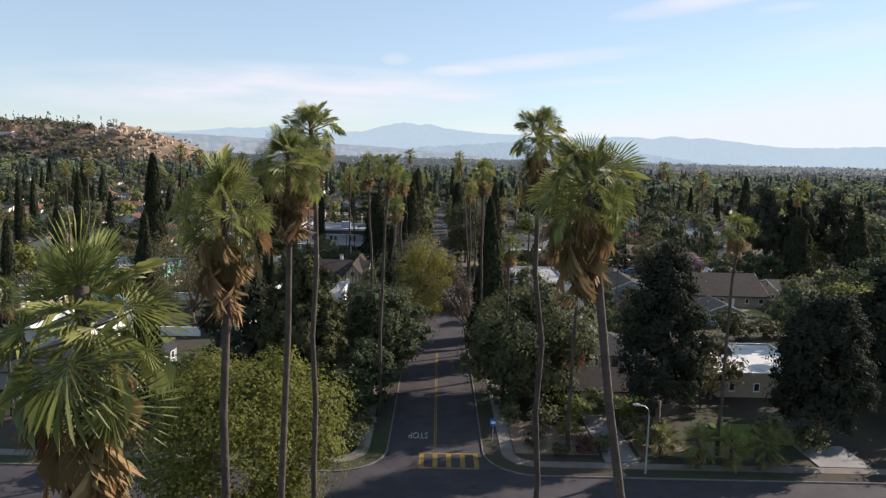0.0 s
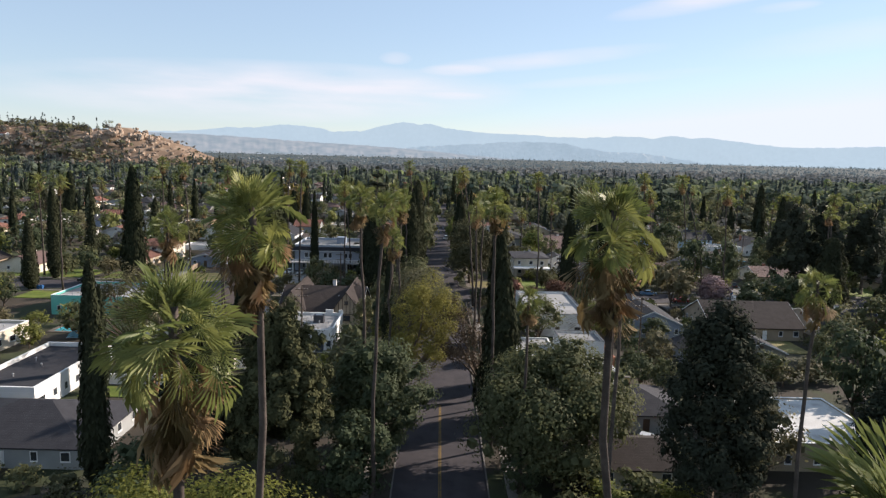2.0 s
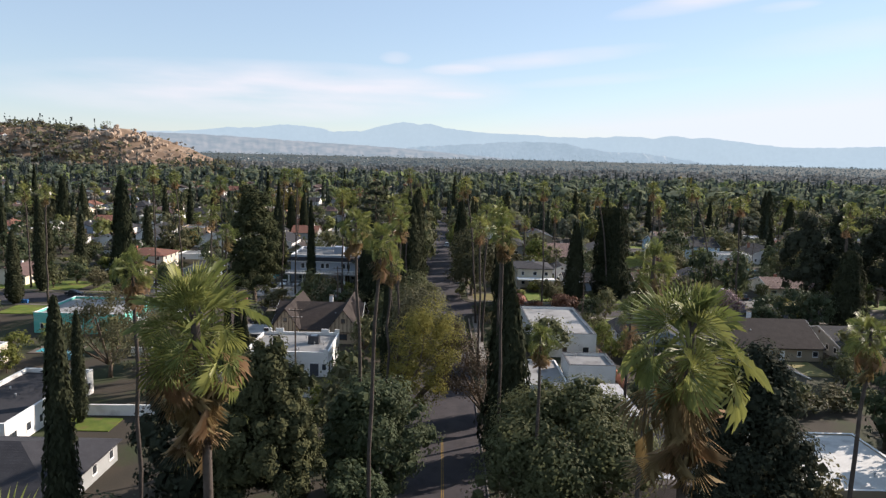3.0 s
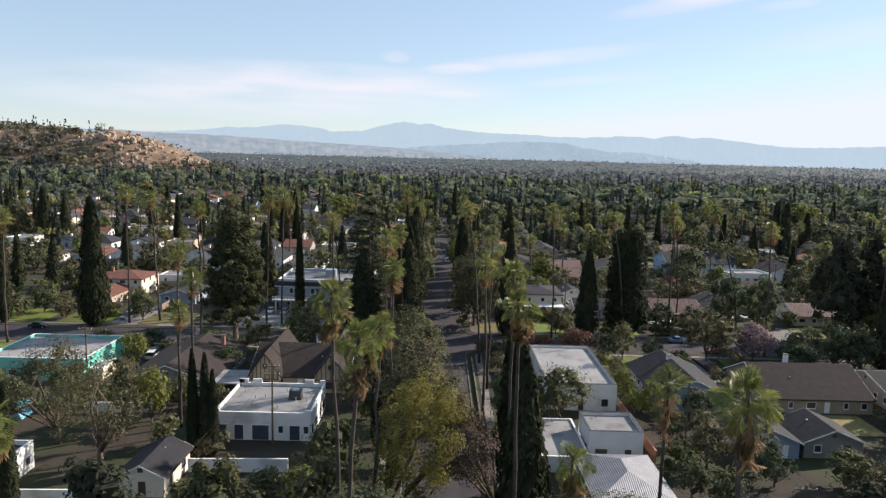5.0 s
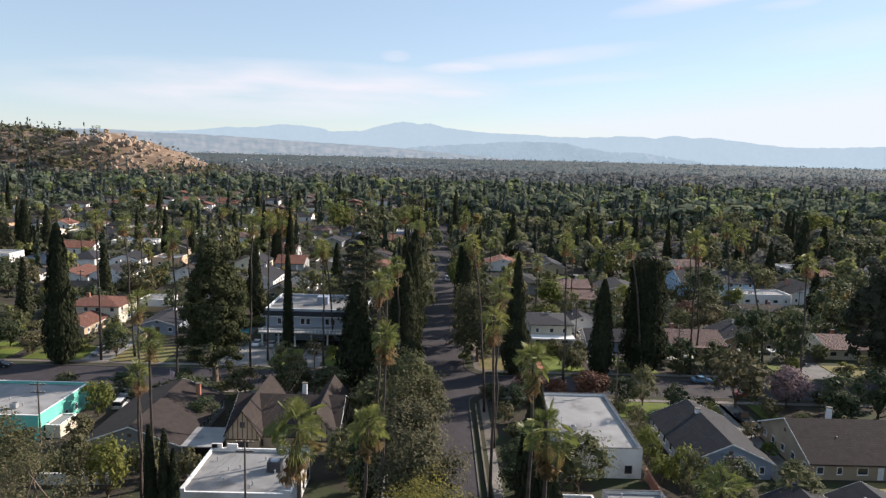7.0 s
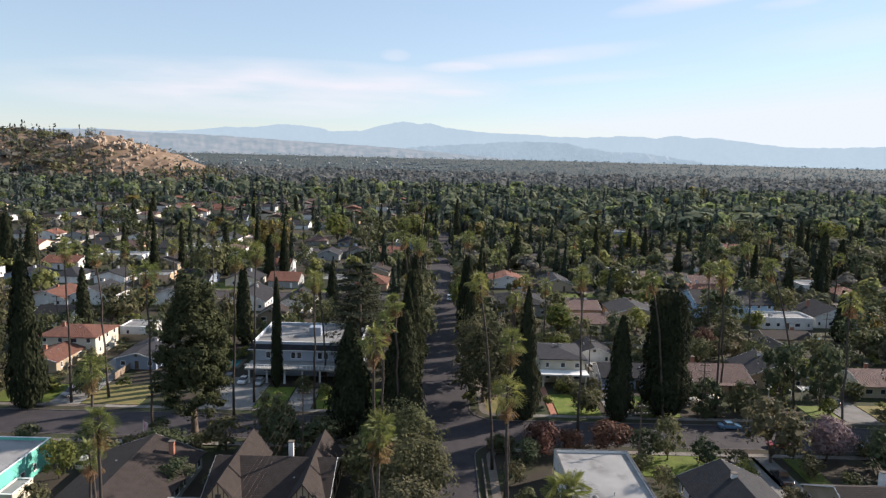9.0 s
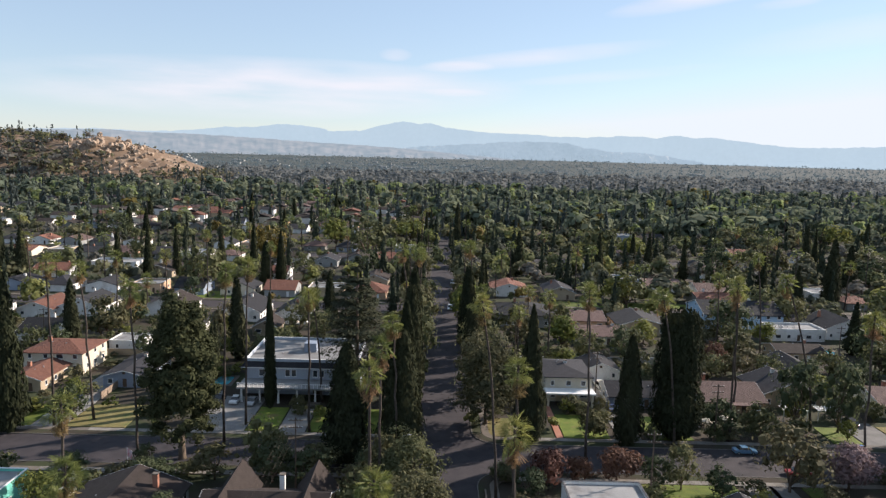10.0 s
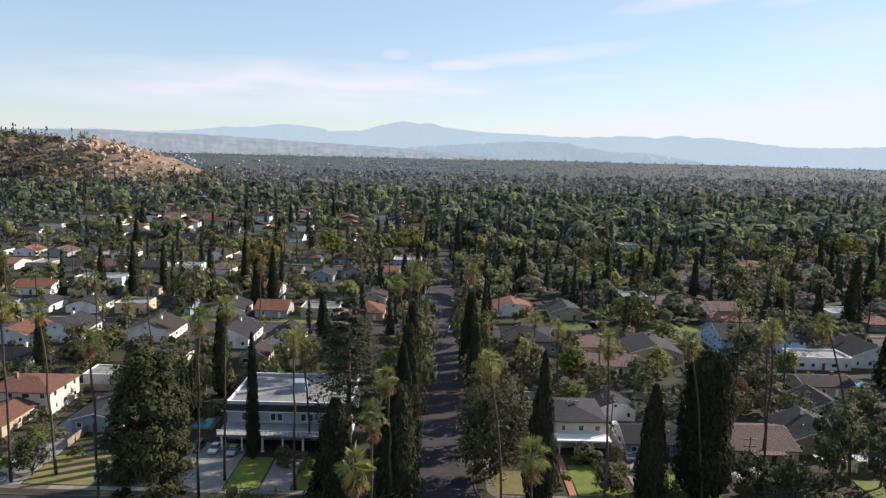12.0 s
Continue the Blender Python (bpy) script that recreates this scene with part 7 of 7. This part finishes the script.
def fence(x0, y0, x1, y1, h=1.7):
    ln = math.hypot(x1 - x0, y1 - y0)
    t = thing("fence", "weathered wooden board fence between yards", "fence", (x0, y0, 0), math.degrees(math.atan2(y1 - y0, x1 - x0)))
    n = int(ln / 0.6)
    board = Shape().box(0, 0.56, -0.02, 0.02, 0.02, h).mesh("board")
    post = Shape().box(-0.05, 0.05, -0.05, 0.05, -0.2, h + 0.1).mesh("post")
    board.materials.append(WOOD), post.materials.append(WOOD)
    for k in range(n):
        part("board", board, None, t, at=(k * 0.6, 0, 0))
        if k % 4 == 0:
            part("post", post, None, t, at=(k * 0.6, 0.08, 0))


fence(-79, 232, -79, 262)
fence(-59.5, 160, -59.5, 185)
fence(54.5, 152, 54.5, 162)


def pool(at, w, d, turn=0):
    t = thing("swimming_pool", "turquoise swimming pool with a pale concrete rim", "swimming pool", (*at, 0), turn)
    part("water", Shape().box(-w / 2, w / 2, -d / 2, d / 2, -0.1, 0.04), WATER, t)
    rim = Shape()
    for x0, x1, y0, y1 in ((-w / 2 - 1, w / 2 + 1, -d / 2 - 1, -d / 2), (-w / 2 - 1, w / 2 + 1, d / 2, d / 2 + 1), (-w / 2 - 1, -w / 2, -d / 2, d / 2), (w / 2, w / 2 + 1, -d / 2, d / 2)):
        rim.box(x0, x1, y0, y1, -0.1, 0.1)
    part("rim", rim, CONCRETE, t)


pool((117.5, 286), 7, 4.5)
pool((-55.5, 247), 4, 6)
pool((-77, 158), 7, 4)
canopy = thing("pool_cover", "pale blue canvas pool cover in a yard", "pool cover", (-72.5, 152.5, 0))
part("canvas", Shape().prism([(-2.6, 0.0), (2.6, 0.0), (2.2, 0.9), (1.2, 1.5), (0, 1.7), (-1.2, 1.5), (-2.2, 0.9)], -1.6, 1.6), CANVAS_B, canopy)
part("frame", Shape().box(-2.7, 2.7, -1.7, -1.62, 0, 0.1).box(-2.7, 2.7, 1.62, 1.7, 0, 0.1), METAL, canopy)

for x0, x1, y in ((76.5, 82, 229.5), (84.5, 90, 229.8)):
    t = thing("pergola", "white slatted pergola over a porch", "pergola", (x0, y, 0))
    ln = x1 - x0
    for x in (0.1, ln - 0.1):
        part("post", Shape().box(x - 0.07, x + 0.07, -1.2, -1.06, -0.1, 2.5), TRIM, t)
    part("beam", Shape().box(-0.2, ln + 0.2, -1.2, -1.08, 2.5, 2.66), TRIM, t)
    for k in range(int(ln / 0.45)):
        part("slat", Shape().box(k * 0.45, k * 0.45 + 0.2, -1.5, 1.6, 2.66, 2.72), TRIM, t)

# ---- vehicles ----


def car(at, turn, colour, label, kind="sedan"):
    t = thing("car", label, "car", (*at, 0.09), turn)
    tall = {"sedan": 1.42, "van": 1.75, "pickup": 1.8, "suv": 1.68}[kind]
    L, W = {"sedan": (4.6, 1.8), "van": (4.9, 1.9), "pickup": (5.4, 1.95), "suv": (4.6, 1.85)}[kind]
    a = L / 2
    low = [(-a, 0.35), (-a + 0.1, 0.25), (a - 0.1, 0.25), (a, 0.4), (a - 0.05, 0.72), (a - 1.0, 0.88), (-a + (0.9 if kind == "sedan" else 0.25), 0.95), (-a + 0.03, 0.85)]
    body = Shape()
    n = len(low)
    for y, k in ((-W / 2, 0.94), (-W / 2 + 0.12, 1.0), (W / 2 - 0.12, 1.0), (W / 2, 0.94)):
        body.v += [(x * (1 if abs(y) < W / 2 - 0.05 else 0.97), y, z if k == 1 else z * 0.97 + 0.02) for x, z in low]
    for r_ in range(3):
        body.f += [(r_ * n + i, r_ * n + (i + 1) % n, (r_ + 1) * n + (i + 1) % n, (r_ + 1) * n + i) for i in range(n)]
    body.f += [tuple(range(n)), tuple(range(4 * n - 1, 3 * n - 1, -1))]
    b = part("body", body, CAR[colour], t)
    back = {"sedan": (-a + 0.75, -a + 1.45), "van": (-a + 0.1, -a + 0.3), "pickup": (-0.6, -0.45), "suv": (-a + 0.12, -a + 0.45)}[kind]
    cab = [(back[0], 0.9), (back[1], tall - 0.06), (0.35, tall - 0.06), (1.25, 0.86)]
    g = Shape()
    g.v = [(x, s * (W / 2 - (0.08 if z < 1 else 0.24)), z) for s in (-1, 1) for x, z in cab]
    g.f = [(0, 1, 2, 3), (7, 6, 5, 4), (0, 4, 5, 1), (1, 5, 6, 2), (2, 6, 7, 3), (3, 7, 4, 0)]
    part("cabin_glass", g, CARGLASS, t, "dark car windows")
    r0, r1 = back[1] - 0.08, 0.42
    part("roof", Shape().box(r0, r1, -W / 2 + 0.22, W / 2 - 0.22, tall - 0.06, tall), CAR[colour], b)
    for x in (-a + 0.85, a - 0.9):
        for s in (-1, 1):
            w = part("wheel", Shape().tube([(x, s * (W / 2 - 0.2), 0.22), (x, s * (W / 2 + 0.01), 0.22)], [0.31, 0.31], 12), RUBBER, t)
            part("rim", Shape().tube([(x, s * (W / 2 - 0.05), 0.22), (x, s * (W / 2 + 0.025), 0.22)], [0.19, 0.17], 8), METAL, w)
    for s in (-1, 1):
        part("headlight", Shape().box(a - 0.12, a - 0.005, s * 0.6 - 0.17, s * 0.6 + 0.17, 0.56, 0.68), TRIM, t)
        part("tail_light", Shape().box(-a - 0.01, -a + 0.1, s * 0.68 - 0.12, s * 0.68 + 0.12, 0.62, 0.8), CAR["red"], t)
    return t


car((2.6, 333.5), -92, "white", "white car on the street ahead", "suv")
car((-83.6, 221.5), 250, "grey", "grey minivan parked in a driveway", "van")
car((-85.0, 230.5), 240, "navy", "dark blue car parked in a driveway", "suv")
car((-48.2, 232.3), 268, "white", "white car parked beside the mansion")
car((-44.2, 231.6), 268, "silver", "silver car parked beside the mansion porch")
car((-52.0, 232.7), 268, "black", "black car parked in the mansion driveway", "suv")
car((-101.0, 213.0 - 3), 0, "black", "black car parked at the kerb", "sedan")
car((59.5, 187), 88, "black", "black pickup truck parked in a driveway", "pickup")
car((39.5, 249), 95, "white", "white van parked behind a house", "van")
car((60, 210.6), 0, "teal", "blue car parked at the kerb")
car((90.8, 227), 90, "black", "dark car parked in a driveway", "suv")
car((84, 201.5), 180, "black", "black car parked at the kerb")
car((38.6, 233), 88, "navy", "dark blue car parked beside a hedge")
car((-64.5, 193.5), 90, "silver", "silver car parked beside a brown-roofed house")
car((-63, 187), 95, "white", "white car parked beside a fence", "suv")
car((-4.4, 352), 90, "grey", "grey car parked along the street")
car((4.5, 385), -90, "silver", "silver car parked along the street", "suv")
car((66, 201.4), 180, "red", "red car parked at the kerb")
car((28, 107 - 2), 60, "silver", "silver car parked beside a house")

# ---- poles, lamps, signs ----


def utility_pole(x, y, h, arms=2):
    t = thing("utility_pole", "dark wooden utility pole with crossarms", "utility pole", (x, y, 0))
    part("pole", Shape().tube([(0, 0, -0.3), (0, 0, h)], [0.17, 0.11], 8), POLE, t)
    for k in range(arms):
        z = h - 0.5 - k * 1.3
        arm = part("crossarm", Shape().box(-1.2, 1.2, -0.06, 0.06, z - 0.07, z + 0.07), POLE, t)
        for xx in (-1.1, -0.45, 0.45, 1.1):
            part("insulator", Shape().lathe([(0.05, z + 0.07), (0.05, z + 0.16), (0.025, z + 0.22)], 6, xx, 0), TRIM, arm)
    return t


POLES_L = [(-26.3, 143, 13.2), (-28.5, 98, 12.5), (-26.0, 192, 12.8)]
POLES_R = [(37.5, 142, 13.0), (37.5, 108, 12.5), (34.8, 190, 12.5), (36.0, 238, 12.5)]
POLES_W = [(-66, 165, 12.5), (-72, 118, 12.5)]
for row in (POLES_L, POLES_R, POLES_W, [(56, 216, 12.5)], [(-112, 268, 12.5), (-58, 268, 12.5), (20, 268.8, 12.5), (66, 269, 12.5), (112, 269, 12.5)]):
    for x, y, h in row:
        utility_pole(x, y, h)


def cable(a, b, sag, r=0.010):
    a, b = Vector(a), Vector(b)
    pts = [a.lerp(b, k / 10) - Vector((0, 0, sag * 4 * (k / 10) * (1 - k / 10))) for k in range(11)]
    tagged(part("power_cable", Shape().tube(pts, [r] * 11, 4), POLE), "thin dark power cable slung between poles", "cable")


for row in (POLES_L, POLES_R, POLES_W):
    order = sorted(row, key=lambda p: p[1])
    for p, q in zip(order, order[1:]):
        for dx_ in (-1.1, -0.45, 0.45, 1.1):
            cable((p[0] + dx_, p[1], p[2] - 0.3), (q[0] + dx_, q[1], q[2] - 0.3), 0.9)
cable((-26.3, 143, 12.0), (-36, 146, 4.5), 0.5)
cable((-26.3, 143, 12.0), (-50, 165, 5.0), 1.2)
cable((37.5, 142, 12), (30, 147, 5), 0.5)
cable((37.5, 142, 12), (49, 162, 4), 0.6)
cable((-66, 165, 12), (-44.5, 163, 4), 0.8)


def street_lamp(x, y, h, turn):
    t = thing("street_lamp", "grey metal street lamp with a curved arm", "street lamp", (x, y, 0), turn)
    part("post", Shape().tube([(0, 0, -0.2), (0, 0, h - 1.1)], [0.12, 0.08], 8), METAL, t)
    part("arm", Shape().tube([(0, 0, h - 1.15), (0.1, 0, h - 0.6), (0.5, 0, h - 0.2), (1.2, 0, h - 0.05)], [0.06, 0.055, 0.05, 0.045], 6), METAL, t)
    part("lamp_head", Shape().prism([(1.1, h - 0.12), (1.75, h - 0.14), (1.85, h - 0.02), (1.5, h + 0.1), (1.1, h + 0.04)], -0.16, 0.16), METAL, t)


street_lamp(23.2, 67.8 + 3.4, 8.0, 180)
street_lamp(-8.2, 196, 8.5, 0)
street_lamp(120, 344, 8.5, 180)


def sign(x, y, z, w, h, mat, label, turn=0, bars=True):
    t = thing("street_sign", label, "sign", (x, y, 0), turn)
    part("post", Shape().tube([(0, 0, -0.2), (0, 0, z + h / 2)], [0.035, 0.035], 6), METAL, t)
    b = part("board", Shape().box(-w / 2, w / 2, -0.06, -0.035, z - h / 2, z + h / 2), mat, t)
    if bars:
        part("bar", Shape().box(-w * 0.36, w * 0.36, -0.068, -0.061, z - h * 0.16, z + h * 0.16), TRIM, b, "white bar on the sign")


sign(6.9, 78.5, 2.7, 0.75, 0.9, SIGN_B, "small blue and white sign beside the kerb")
sign(7.4, 217.0, 3.0, 1.4, 0.35, SIGN_G, "green street name sign on a post", 90)
sign(-8.5, 195.5, 2.6, 0.7, 0.7, SIGN_G, "green sign on a metal post", 0)
bin_ = thing("wheelie_bin", "blue plastic wheelie bin at the kerb", "bin", (85.1, 213.3, 0.1))
part("tub", Shape().prism([(-0.26, 0.05), (0.26, 0.05), (0.32, 0.95), (-0.32, 0.95)], -0.3, 0.3), BINBLUE, bin_)
part("lid", Shape().box(-0.34, 0.34, -0.33, 0.33, 0.95, 1.02), BINBLUE, bin_)
for k, (x, y) in enumerate(((-108, 198.3), (-107, 198.3))):
    copy_thing(bin_, pose(x, y, 0.1))
pole_ = thing("flagpole", "short flagpole with a drooping faded flag", "flag", (-56.4, 195.3, 0))
part("pole", Shape().tube([(0, 0, -0.2), (0, 0, 5.2)], [0.05, 0.03], 6), TRIM, pole_)
part("flag", Shape().prism([(0.04, 5.0), (0.9, 4.5), (0.75, 3.1), (0.4, 3.3), (0.04, 3.6)], -0.03, 0.03), FLAG, pole_)
for x, y in ((-48.1, 299.7), (57, 222), (61.5, 224)):
    u = thing("garden_umbrella", "pale garden umbrella on a patio", "umbrella", (x, y, 0))
    part("canopy", Shape().lathe([(1.5, 2.15), (1.45, 2.2), (0.8, 2.5), (0.05, 2.75)], 8), STUCCO["cream"], u)
    part("pole", Shape().tube([(0, 0, -0.1), (0, 0, 2.6)], [0.03, 0.025], 6), METAL, u)
for k, (x, y) in enumerate(((58.5, 220.5), (62, 222), (56, 224))):
    t = thing("patio_table", "round patio table with four stools", "table", (x, y, 0.0))
    part("top", Shape().lathe([(0.6, 0.70), (0.62, 0.74), (0.6, 0.77)], 12), WOOD, t)
    part("leg", Shape().lathe([(0.3, -0.05), (0.06, 0.1), (0.05, 0.7)], 8), METAL, t)
    for q in range(4):
        part("stool", Shape().lathe([(0.18, -0.05), (0.16, 0.4), (0.2, 0.45)], 8, math.cos(q * 1.57 + 0.4) * 1.0, math.sin(q * 1.57 + 0.4) * 1.0), WOOD, t)

# ---- pavement slabs along the near stretches ----
PAVE = Shape().box(-0.74, 0.74, -0.74, 0.74, 0.0, 0.03)
PAVE = PAVE.mesh("paving_slab")
PAVE.materials.append(shade("paving_slab_concrete", (0.165, 0.152, 0.134), (0.205, 0.190, 0.168), 0.6, 14, 0.9, 0.15, vary=0.16))
homes = {}
for ob in [o for o in scene.objects if o.name.startswith("pavement")]:
    homes[ob.name] = ob
home = next(iter(homes.values()))
for s in (-1, 1):
    for k in range(62):
        part("paving_slab", PAVE, None, home, at=(s * (HALF + 2.95), 77.5 + k * 1.5, 0.13))
for y, x0 in ((B_ST[1] + 2.95, 14), (B_ST[0] - 2.95, 14)):
    for s in (-1, 1):
        for k in range(40):
            part("paving_slab", PAVE, None, home, at=(s * (x0 + k * 1.5), y, 0.13))
